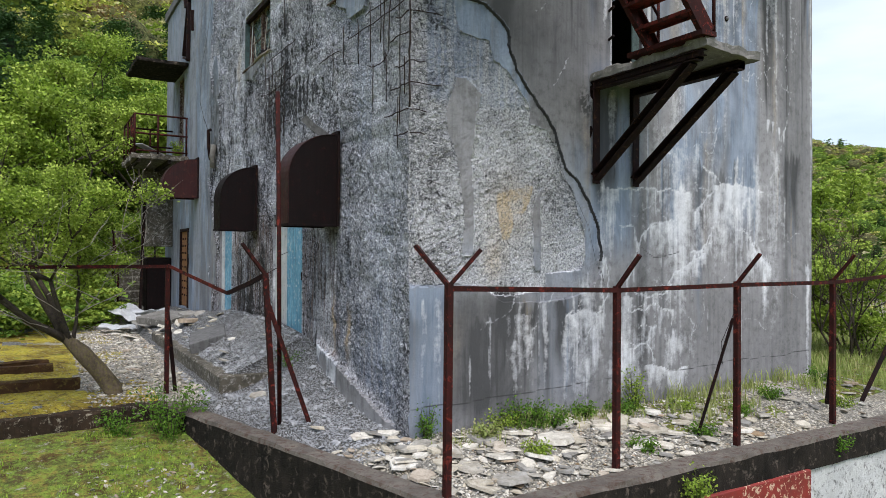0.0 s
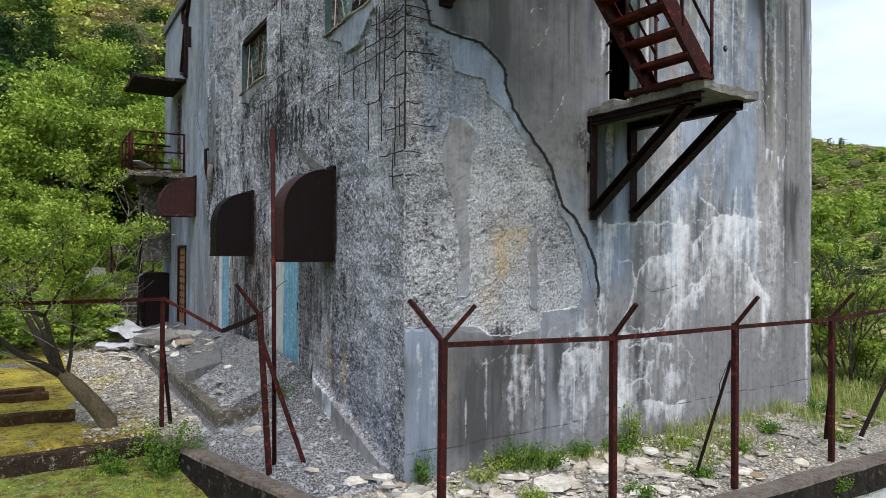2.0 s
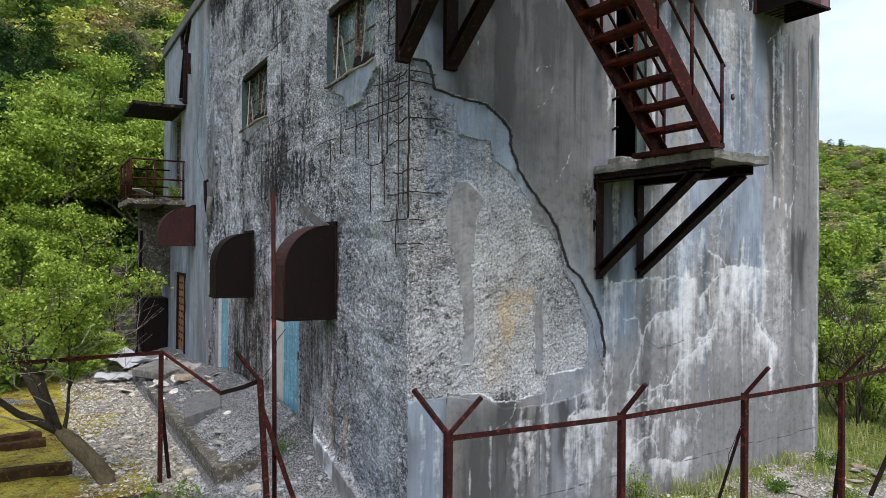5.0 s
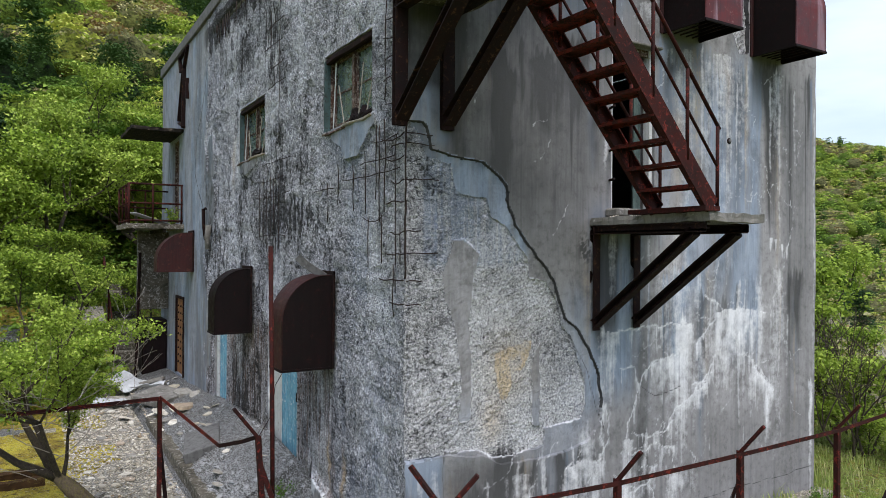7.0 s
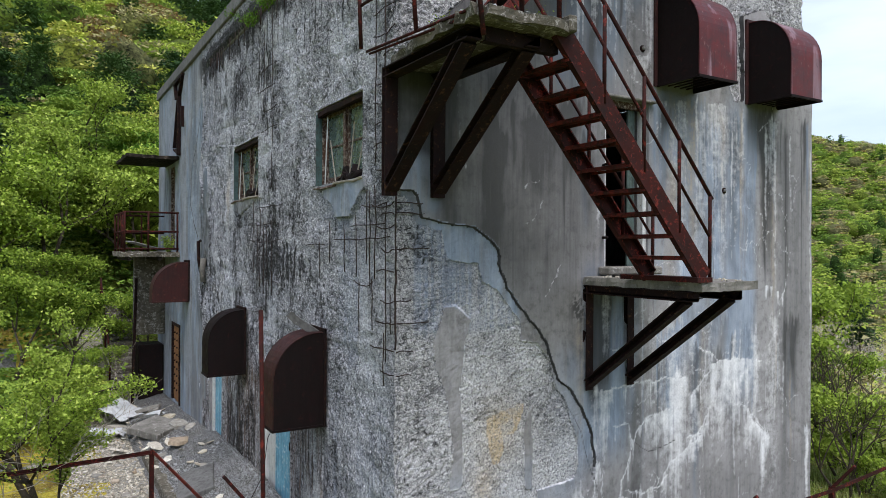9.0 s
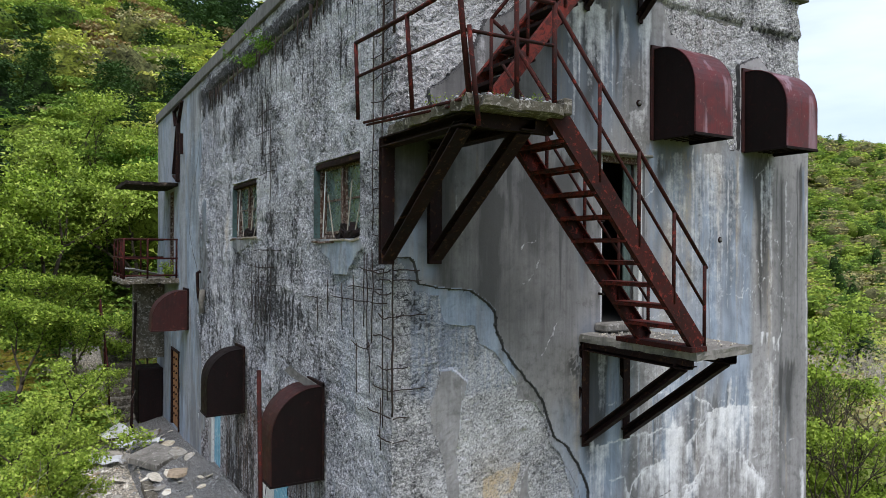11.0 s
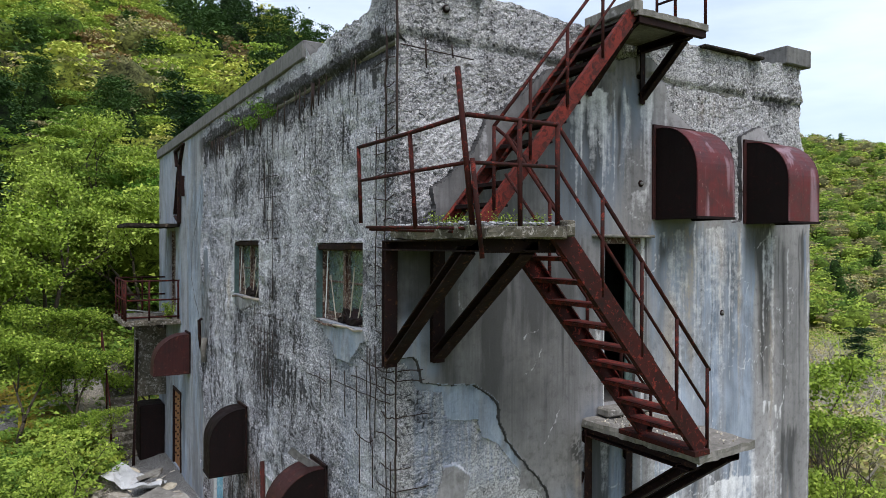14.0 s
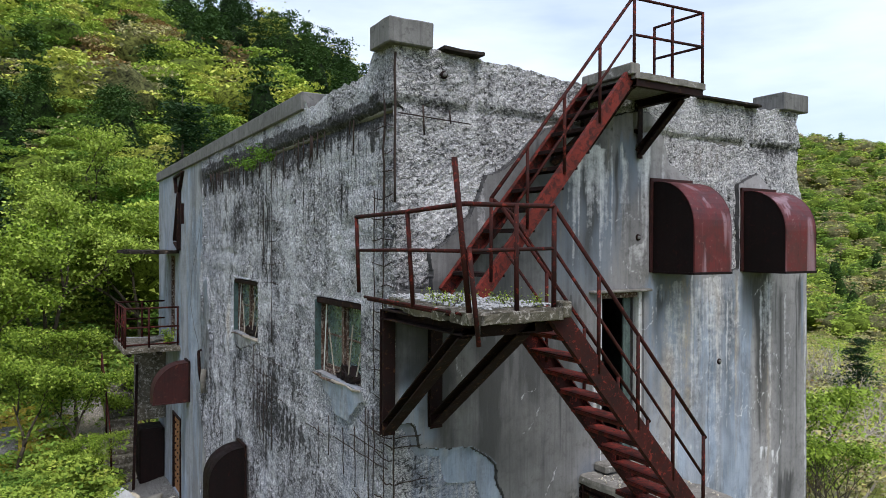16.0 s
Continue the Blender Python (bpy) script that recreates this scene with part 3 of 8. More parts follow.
# ---- the building: two weathered fronts, back walls, floors, roof ----
# broken edge: shadow line of the undercut plaster, painted near-black
M_EDGE = make_worn("shaded_broken_plaster_edge", (0.025, 0.025, 0.026), (0.085, 0.086, 0.09), None, (0.85, 0.95), 14.0, 0.5, 0, spec=0.1)
LX, LY, TOP = 7.16, 15.2, 8.98
FALLEN_LOW = [(-0.3, 5.06), (0.20, 5.08), (0.23, 5.03), (0.29, 4.80), (0.59, 4.75), (0.94, 4.72), (1.17, 4.57), (1.26, 4.48), (1.28, 4.24), (1.40, 4.04), (1.60, 3.80), (1.85, 3.53), (1.99, 3.28), (2.12, 2.97), (2.32, 2.82),
              (2.50, 2.58), (2.66, 2.24), (2.71, 1.94), (2.66, 1.66), (2.45, 1.46), (2.00, 1.38), (1.21, 1.38), (0.95, 1.52), (0.47, 1.58), (-0.3, 1.58)]
BARE_LOW = [(-0.3, 5.06), (0.12, 5.0), (0.25, 4.72), (0.55, 4.66), (0.60, 4.38), (1.01, 4.32), (1.08, 4.11), (1.27, 4.01), (1.44, 3.83), (1.58, 3.68), (1.59, 3.45), (1.83, 3.40), (1.99, 3.20), (2.08, 2.89), (2.26, 2.70),
            (2.36, 2.38), (2.45, 2.17), (2.45, 1.90), (2.38, 1.73), (1.84, 1.70), (1.83, 1.52), (1.38, 1.45), (1.10, 1.46), (0.9, 1.59), (-0.3, 1.60)]
FALLEN_TOP = [(-0.3, 6.42), (0.45, 6.45), (0.41, 6.82), (0.62, 6.97), (0.91, 7.28), (1.13, 7.69), (1.36, 7.76), (1.92, 8.26), (2.71, 8.5), (3.59, 8.66), (3.85, 8.52), (4.05, 8.0), (4.5, 7.78),
              (5.30, 6.55), (5.50, 6.6), (5.48, 7.8), (5.93, 7.98), (6.26, 7.74), (6.5, 7.4), (7.4, 7.6), (7.4, 9.5), (-0.3, 9.5)]
DOOR_UP = (2.84, 3.60, 4.22, 6.33)
HOLES_S = [DOOR_UP]
W1, W2 = (0.85, 2.31, 5.27, 6.25), (4.98, 6.55, 5.33, 6.30)
D1, D2, D3, D4 = (3.30, 4.70, 0.62, 2.55), (7.42, 8.42, 0.70, 2.55), (11.70, 12.80, 0.55, 2.55), (12.55, 13.45, 4.42, 6.6)
HOLES_W = [W1, W2, D1, D2, D3, D4]


def blob(u, z, u0, z0, su, sz):
    return np.exp(-((u - u0) / su) ** 2 - ((z - z0) / sz) ** 2)


def strip(u, a, b, soft=0.12):
    return smooth(a - soft, a + soft, u) * (1 - smooth(b - soft, b + soft, u))


SCRAP = [(0.59, 3.85), (0.72, 3.86), (0.93, 3.71), (0.84, 3.43), (0.79, 2.96), (0.83, 2.42), (0.81, 1.90), (0.66, 1.92), (0.68, 2.44), (0.60, 2.95), (0.48, 3.22), (0.45, 3.49)]
LEDGE = [(1.63, 2.37), (1.66, 1.74), (1.78, 1.72), (1.76, 2.45), (1.78, 2.68), (1.70, 2.60)]


def scrap(u, z):
    """Undercoat left standing inside the bare patch."""
    return inside(SCRAP, u, z) | inside(LEDGE, u, z)


def billow(x, y, octaves=3):
    """Lumps parted by creases, 0 to 1."""
    s, a, t = 0.0, 1.0, 0.0
    for k in range(octaves):
        s = s + a * np.abs(2 * vnoise(x * 2 ** k + 13.7 * k, y * 2 ** k + 5.3 * k) - 1)
        t += a
        a *= 0.6
    return s / t


def spalled(u, z):
    """Relief of the bared concrete: slanting lumps, pits and grit."""
    a, b = 0.82 * u + 0.57 * z + 0.06 * fbm(u * 5, z * 5), 0.82 * z - 0.57 * u + 0.06 * fbm(u * 5 + 9, z * 5)
    return 0.034 * (billow(a * 7, b * 11) - 0.4) + 0.030 * (fbm(u * 3.1 + 15, z * 3.1, 3) - 0.5) + 0.014 * (vnoise(a * 31 + 8, b * 38) - 0.5)


def south_depth(u, z):
    """How far the south front stands out, and where its plaster is whole, half gone or gone."""
    wu, wz = ragged(u, z)
    gone = inside(FALLEN_LOW, wu, wz) | inside(FALLEN_TOP, wu, wz)
    bare = inside(BARE_LOW, wu, wz) | inside(FALLEN_TOP, wu, wz)
    # a standing scrap of undercoat inside the bare patch
    keep = scrap(wu, wz)
    bare &= ~keep
    bulge = 0.035 * (fbm(u * 0.8 + 40, z * 0.8) - 0.5)
    rough = spalled(u, z)
    thick = 1 - smooth(-0.02, 0.02, wu - np.interp(wz, [1.6, 2.4, 2.95, 3.22, 3.49, 3.85, 4.4], [0.66, 0.67, 0.59, 0.47, 0.44, 0.58, 0.62]))   # the near-corner layer stands proud
    d = np.where(bare, -0.036 + 0.030 * thick * (wz < 5.1) + rough, np.where(gone, -0.014 + 0.35 * rough, 0.016 + 0.010 * smooth(0.35, 0.7, fbm(u * 1.5 + 7, z * 1.5)))) + bulge
    d = d - 0.040 * (1 - smooth(0.0, 0.10, u)) * (0.35 + 1.0 * vnoise(z * 6, z * 0)) * smooth(1.55, 1.75, z)
    lip = smooth(8.36, 8.44, z + 0.06 * (fbm(u * 3, z) - 0.5)) * 0.045 - 0.03 * blob(u * 0, z, 0, 8.40, 1, 0.05)
    d = d + lip * (fbm(u * 1.2 + 60, z * 0) > 0.34)
    return d, bare, gone


def wash(u, z):
    """Where a skin of washed lime and blue dust fills the pits of the west front, in upright smears."""
    return smooth(0.50, 0.64, fbm(u * 1.5 + 3, z * 0.42 + 7)) * smooth(0.3, 0.55, fbm(u * 3.1, z * 2.0 + 5)) * smooth(0.2, 0.6, u)


def west_depth(u, z):
    near = 1 - smooth(7.6, 10.4, u + 3.2 * (fbm(u * 0.9, z * 0.6) - 0.5) + 1.2 * (fbm(u * 5, z * 2) - 0.5))
    wu, wz = u + 0.05 * (fbm(u * 9, z * 9) - 0.5), z + 0.05 * (fbm(u * 9 + 4, z * 9) - 0.5)
    sill = inside([(2.05, 5.30), (0.78, 5.30), (0.76, 5.16), (0.95, 5.05), (1.18, 4.84), (1.6, 4.83), (1.72, 5.0), (2.02, 5.12)], wu, wz) | inside([(6.75, 5.38), (5.2, 5.38), (5.4, 5.2), (6.1, 5.05), (6.6, 5.15)], wu, wz)
    plinth = (u > 0.30) & (u < 2.7) & (wz < 0.28 + 0.28 * (u - 1.0))
    bare = (near > 0.5) & ~sill & ~plinth
    amp = np.where(bare, 1.0, 0.16)
    smear = wash(u, z)
    rough = spalled(u + 50, z) * (1 - 0.55 * smear) + 0.055 * (billow(u * 1.7 + 3, z * 2.6 + 1, 2) - 0.4) * (1 - smooth(7.9, 8.2, z)) * smooth(0.1, 0.5, u)
    d = amp * rough + np.where(bare, -0.02, 0.008) + 0.05 * (fbm(u * 0.7 + 9, z * 0.7) - 0.5)
    d = d + (smooth(8.28, 8.38, z + 0.08 * (fbm(u * 2.5, z) - 0.5)) * 0.06 - 0.05 * blob(u * 0, z, 0, 8.33, 1, 0.06)) * (1 - smooth(8, 9.5, u))
    d = d - 0.040 * (1 - smooth(0.0, 0.10, u)) * (0.35 + 1.0 * vnoise(z * 6, z * 0)) * smooth(1.55, 1.75, z)
    # a broken shelf of concrete low down by the corner
    d = d + 0.05 * strip(u, 0.4, 2.6, 0.1) * (1 - smooth(-0.02, 0.06, z - 0.30 - 0.28 * (u - 1.0)))
    return d, bare


def border(poly, x, y):
    """Signed distance to a polygon's outline, positive inside."""
    d = np.full(x.shape, 1e9)
    for i in range(len(poly)):
        (x1, y1), (x2, y2) = poly[i], poly[(i + 1) % len(poly)]
        dx, dy = x2 - x1, y2 - y1
        t = np.clip(((x - x1) * dx + (y - y1) * dy) / (dx * dx + dy * dy + 1e-12), 0, 1)
        d = np.minimum(d, np.hypot(x - x1 - t * dx, y - y1 - t * dy))
    return np.where(inside(poly, x, y), d, -d)


def snap_south(U, Z):
    """Draws the grid to both sides of the broken plaster's edge, so that the edge runs clean and not in steps."""
    h = 0.018
    wu, wz = ragged(U, Z)
    for poly in (FALLEN_LOW, BARE_LOW, FALLEN_TOP):
        sd = border(poly, wu, wz)
        gu, gz = np.gradient(sd, U[:, 0], Z[0, :])
        g = np.hypot(gu, gz) + 1e-6
        want = np.where(sd > 0, 0.3 * h, -0.3 * h)
        m = np.where((np.abs(sd) < 1.0 * h) & (U > 0.03) & (U < LX - 0.03), np.clip((want - sd) / g, -0.8 * h, 0.8 * h), 0)
        U, Z = U + m * gu / g, Z + m * gz / g
    return U, Z


def ragged(u, z):
    wu = u + 0.07 * (fbm(u * 4 + 3, z * 4) - 0.5) + 0.007 * (vnoise(u * 22, z * 22) - 0.5)
    wz = z + 0.07 * (fbm(u * 4 + 31, z * 4 + 7) - 0.5) + 0.007 * (vnoise(u * 22 + 5, z * 22) - 0.5)
    return wu, wz


def sheet(name, us, zs, holes, place, depth, mats, face_mat, attrs, back, snap=None):
    """A front as a fine relief with real openings; reveals run in to the depth back."""
    U, Z = np.meshgrid(us, zs, indexing="ij")
    d = depth(U, Z)
    for a, b, c, e in holes:                       # edges of openings run straight
        near = (U > a - 0.03) & (U < b + 0.03) & (Z > c - 0.03) & (Z < e + 0.03)
        d = np.where(near, np.clip(d, -0.01, 0.01), d)
    V = place(*(snap(U, Z) if snap else (U, Z)), d)
    nu, nz = len(us), len(zs)
    idx = np.arange(nu * nz).reshape(nu, nz)
    uc, zc = (us[:-1] + us[1:])[:, None] / 2 + 0 * zs[None, :-1], (zs[:-1] + zs[1:])[None, :] / 2 + 0 * us[:-1, None]
    keep = np.ones(uc.shape, bool)
    for a, b, c, e in holes:
        keep &= ~((uc > a) & (uc < b) & (zc > c) & (zc < e))
    quads = np.stack([idx[:-1, :-1], idx[1:, :-1], idx[1:, 1:], idx[:-1, 1:]], -1)
    faces = quads[keep]
    st = face_mat(U, Z)
    c4 = np.stack([st[:-1, :-1], st[1:, :-1], st[1:, 1:], st[:-1, 1:]], -1)
    fm = np.where((c4.max(-1) != c4.min(-1)) & (c4.min(-1) == 0) & (zc > 1.85), 2, np.where(c4[..., 0] == 2, 1, 0))[keep]
    verts = V.reshape(-1, 3)
    extra, rf = [], []
    n0 = len(verts)
    for a, b, c, e in holes:
        iu = [i for i in range(nu) if a - 1e-6 <= us[i] <= b + 1e-6]
        iz = [i for i in range(nz) if c - 1e-6 <= zs[i] <= e + 1e-6]
        ring = [(i, iz[0]) for i in iu] + [(iu[-1], k) for k in iz[1:]] + [(i, iz[-1]) for i in iu[::-1][1:]] + [(iu[0], k) for k in iz[::-1][1:-1]]
        base = n0 + len(extra)
        for i, k in ring:
            p = place(np.array([us[i]]), np.array([zs[k]]), np.array([-back]))[0]
            extra.append(p)
        for j in range(len(ring)):
            j2 = (j + 1) % len(ring)
            rf.append([int(idx[ring[j]]), base + j, base + j2, int(idx[ring[j2]])])
    verts = np.vstack([verts, np.array(extra)]) if extra else verts
    faces = np.vstack([faces, np.array(rf)]) if rf else faces
    fm = np.concatenate([fm, np.zeros(len(rf), int)])
    at = {}
    for k, f in attrs.items():
        at[k] = np.concatenate([np.clip(f(U, Z), 0, 1).ravel(), np.zeros(len(extra))])
    me = mesh_from(name, verts, faces, mats, fm, at, smooth_faces=False)
    return new(name, me)


def top_line(u, z, seed):
    """Lets the parapet's top crumble."""
    firm = 1 - 0.95 * np.maximum(1 - smooth(0.45, 0.75, u), strip(u, 6.3, 7.3, 0.15))
    lim = TOP - 0.005 - firm * (0.010 + 0.07 * smooth(0.45, 0.75, fbm(u * 1.1 + seed, u * 0, 3)) + 0.05 * vnoise(u * 9 + seed, u * 0))
    return np.where(z > 8.3, 8.3 + (z - 8.3) * (lim - 8.3) / (TOP - 8.3), z)


def place_s(u, z, d):
    x = u.copy()
    first = u < 1e-6
    dw = west_depth(u * 0, z)[0]
    x = np.where(first, -dw, x)
    # the far corner is gnawed near the top
    bite = 0.40 * smooth(7.2, 8.5, z) * (0.25 + 0.75 * fbm(u * 0 + 3, z * 2.6)) * smooth(6.55, 7.16, u)
    return np.stack([x - bite, -d, top_line(u, z, 4.0)], -1)


def west_top(u, z):
    """The west parapet has lost its coping beside the corner."""
    lost = strip(u, 0.55, 2.5, 0.12) * (0.06 + 0.20 * fbm(u * 2.3 + 8, u * 0, 3) + 0.05 * vnoise(u * 11, u * 0))
    return np.where(z > 8.3, z - lost * (z - 8.3) / (TOP - 8.3), z)


def place_w(u, z, d):
    first = u < 1e-6
    ds = south_depth(u * 0, z)[0]
    return np.stack([-d, np.where(first, -ds, u), west_top(u, top_line(np.where(first, 0, u), z, 4.0))], -1)


CRACKS = [[(2.95, 2.78), (3.37, 2.80), (3.78, 2.78), (4.33, 2.78)], [(4.57, 3.17), (4.98, 2.94), (5.40, 2.96), (5.92, 2.87)], [(4.98, 2.90), (4.63, 2.68), (4.42, 2.48)], [(3.35, 2.05), (3.53, 2.29), (3.75, 2.36), (4.01, 2.39)],
          [(3.00, 2.31), (3.26, 2.29), (3.32, 2.06)], [(3.84, 1.43), (4.01, 1.70), (4.33, 1.83), (4.64, 1.99), (4.79, 2.25), (4.82, 2.34)], [(4.33, 1.97), (4.58, 2.01), (4.82, 2.13)], [(5.34, 2.32), (5.61, 2.21), (5.89, 1.95), (6.12, 1.72)],
          [(3.19, 1.48), (3.65, 1.42), (3.87, 1.45), (3.96, 1.54)], [(3.12, 0.68), (3.49, 0.80), (3.57, 0.98), (3.68, 1.01)], [(3.49, 0.80), (3.60, 0.61), (3.65, 0.55)], [(2.14, 1.20), (2.42, 1.27), (2.66, 1.16), (2.76, 1.19)],
          [(3.22, 1.20), (3.65, 1.29), (3.99, 1.19)], [(2.44, 0.89), (2.61, 1.09), (2.71, 1.38), (2.75, 1.89)], [(2.71, 2.10), (2.82, 1.47), (2.60, 1.15)], [(3.33, 2.08), (3.18, 1.67), (3.14, 1.11)]]
# lime that hangs like a veil below a crack: the line, how far it hangs, how strong
VEILS = [([(4.80, 2.92), (5.0, 2.95), (5.40, 2.96), (5.58, 2.92)], 1.25, 0.8), ([(4.0, 2.80), (4.36, 2.78)], 1.9, 0.80), ([(2.74, 2.76), (3.0, 2.78)], 0.95, 0.70), ([(5.62, 2.2), (5.89, 1.93), (6.13, 1.72)], 0.75, 1.0), ([(3.55, 2.30), (3.75, 2.36), (4.0, 2.38)], 0.55, 0.75),
         ([(4.0, 1.72), (4.33, 1.83), (4.64, 1.99), (4.80, 2.2)], 0.5, 0.7), ([(2.14, 1.20), (2.42, 1.27), (2.66, 1.16)], 0.95, 0.75), ([(3.02, 1.42), (3.24, 1.40)], 1.2, 0.75), ([(3.45, 0.50), (3.8, 0.46), (4.30, 0.43)], 0.45, 0.9), ([(5.62, 2.92), (5.92, 2.87)], 0.35, 0.5),
         ([(1.36, 1.25), (1.60, 1.22)], 1.0, 0.45), ([(2.8, 4.0), (2.95, 4.0)], 1.2, 0.5), ([(4.1, 6.45), (4.3, 6.45)], 1.2, 0.35), ([(4.70, 6.48), (5.15, 6.48)], 2.6, 0.45), ([(2.35, 8.1), (2.6, 8.15), (2.9, 8.1)], 1.3, 0.9), ([(3.45, 8.3), (3.68, 8.3)], 1.9, 0.75), ([(3.3, 6.9), (3.62, 7.0)], 0.5, 0.5)]
HAIRS = [[(1.88, 5.04), (1.63, 4.74)], [(2.16, 4.32), (1.92, 3.93)], [(1.61, 5.15), (1.84, 5.27)], [(6.82, 5.6), (6.57, 4.16), (6.36, 3.57), (6.03, 2.82)], [(6.36, 2.5), (6.59, 2.12), (6.88, 2.27)], [(6.33, 6.4), (6.20, 5.66)], [(0.9, 1.1), (1.25, 1.25), (1.5, 1.45)], [(2.9, 1.0), (3.3, 0.75)], [(4.9, 1.5), (5.35, 1.75)], [(0.75, 5.6), (0.82, 5.2)],
         [(1.0, 7.2), (1.6, 7.35)], [(2.6, 7.6), (3.0, 7.2), (3.5, 7.25)], [(2.2, 0.55), (2.3, 1.2), (2.6, 1.6)], [(6.5, 1.6), (6.9, 1.2)], [(1.55, 0.6), (1.7, 1.35), (2.05, 1.5)], [(4.4, 0.9), (4.7, 1.6)]]


_h = random.Random(44)
for _ in range(34):
    _u, _z, _a, _l = _h.uniform(2.9, 6.9), _h.uniform(0.6, 6.2), _h.choice((0.3, 1.2, 1.7, 2.6)) + _h.uniform(-0.4, 0.4), _h.uniform(0.18, 0.6)
    HAIRS.append([(_u, _z), (_u + _l * math.cos(_a), _z + _l * math.sin(_a)), (_u + _l * 1.5 * math.cos(_a + 0.5), _z + _l * 1.5 * math.sin(_a + 0.5))])


def wander(pts, r, levels=5, amount=0.16):
    """A jagged line through pts, by halving and pushing aside."""
    p = [Vector((*q, 0)) for q in pts]
    for k in range(levels):
        o = [p[0]]
        for a, b in zip(p, p[1:]):
            d = b - a
            o += [(a + b) / 2 + Vector((-d.y, d.x, 0)) * r.uniform(-amount, amount), b]
        p = o
    return p


def stroke(f, us, zs, a, b, w, s=1.0):
    """Adds a soft line from a to b to the field f on the grid us x zs."""
    i0, i1 = np.searchsorted(us, [min(a.x, b.x) - 3 * w, max(a.x, b.x) + 3 * w])
    k0, k1 = np.searchsorted(zs, [min(a.y, b.y) - 3 * w, max(a.y, b.y) + 3 * w])
    if i1 <= i0 or k1 <= k0:
        return
    u, z = us[i0:i1, None], zs[None, k0:k1]
    dx, dz = b.x - a.x, b.y - a.y
    t = np.clip(((u - a.x) * dx + (z - a.y) * dz) / (dx * dx + dz * dz + 1e-9), 0, 1)
    g = s * np.exp(-((u - a.x - t * dx) ** 2 + (z - a.y - t * dz) ** 2) / w ** 2)
    f[i0:i1, k0:k1] = np.maximum(f[i0:i1, k0:k1], g)


def drip(f, us, zs, u0, z0, w, length, s, r):
    """A run that hangs from (u0, z0), ragged and fading downwards."""
    i0, i1 = np.searchsorted(us, [u0 - 2.2 * w, u0 + 2.2 * w])
    k0, k1 = np.searchsorted(zs, [z0 - length, z0 + 0.02])
    if i1 <= i0 or k1 <= k0:
        return
    u, z = us[i0:i1, None], zs[None, k0:k1]
    t = np.clip((z0 - z) / length, 0, 1)
    sway = 0.25 * w * np.sin(z * r.uniform(4, 11) + r.uniform(0, 6))
    g = s * np.exp(-(np.abs(u - u0 - sway) / (w * (1 - 0.45 * t))) ** (2.6 if w < 0.06 else 1.7)) * (1 - t ** 2.2) * (smooth(0, 0.14, (z0 - z) + 0.10 * np.sin(u * 61) * np.sin(u * 23 + 1)) if length > 0.45 else 1)
    f[i0:i1, k0:k1] = np.maximum(f[i0:i1, k0:k1], g)


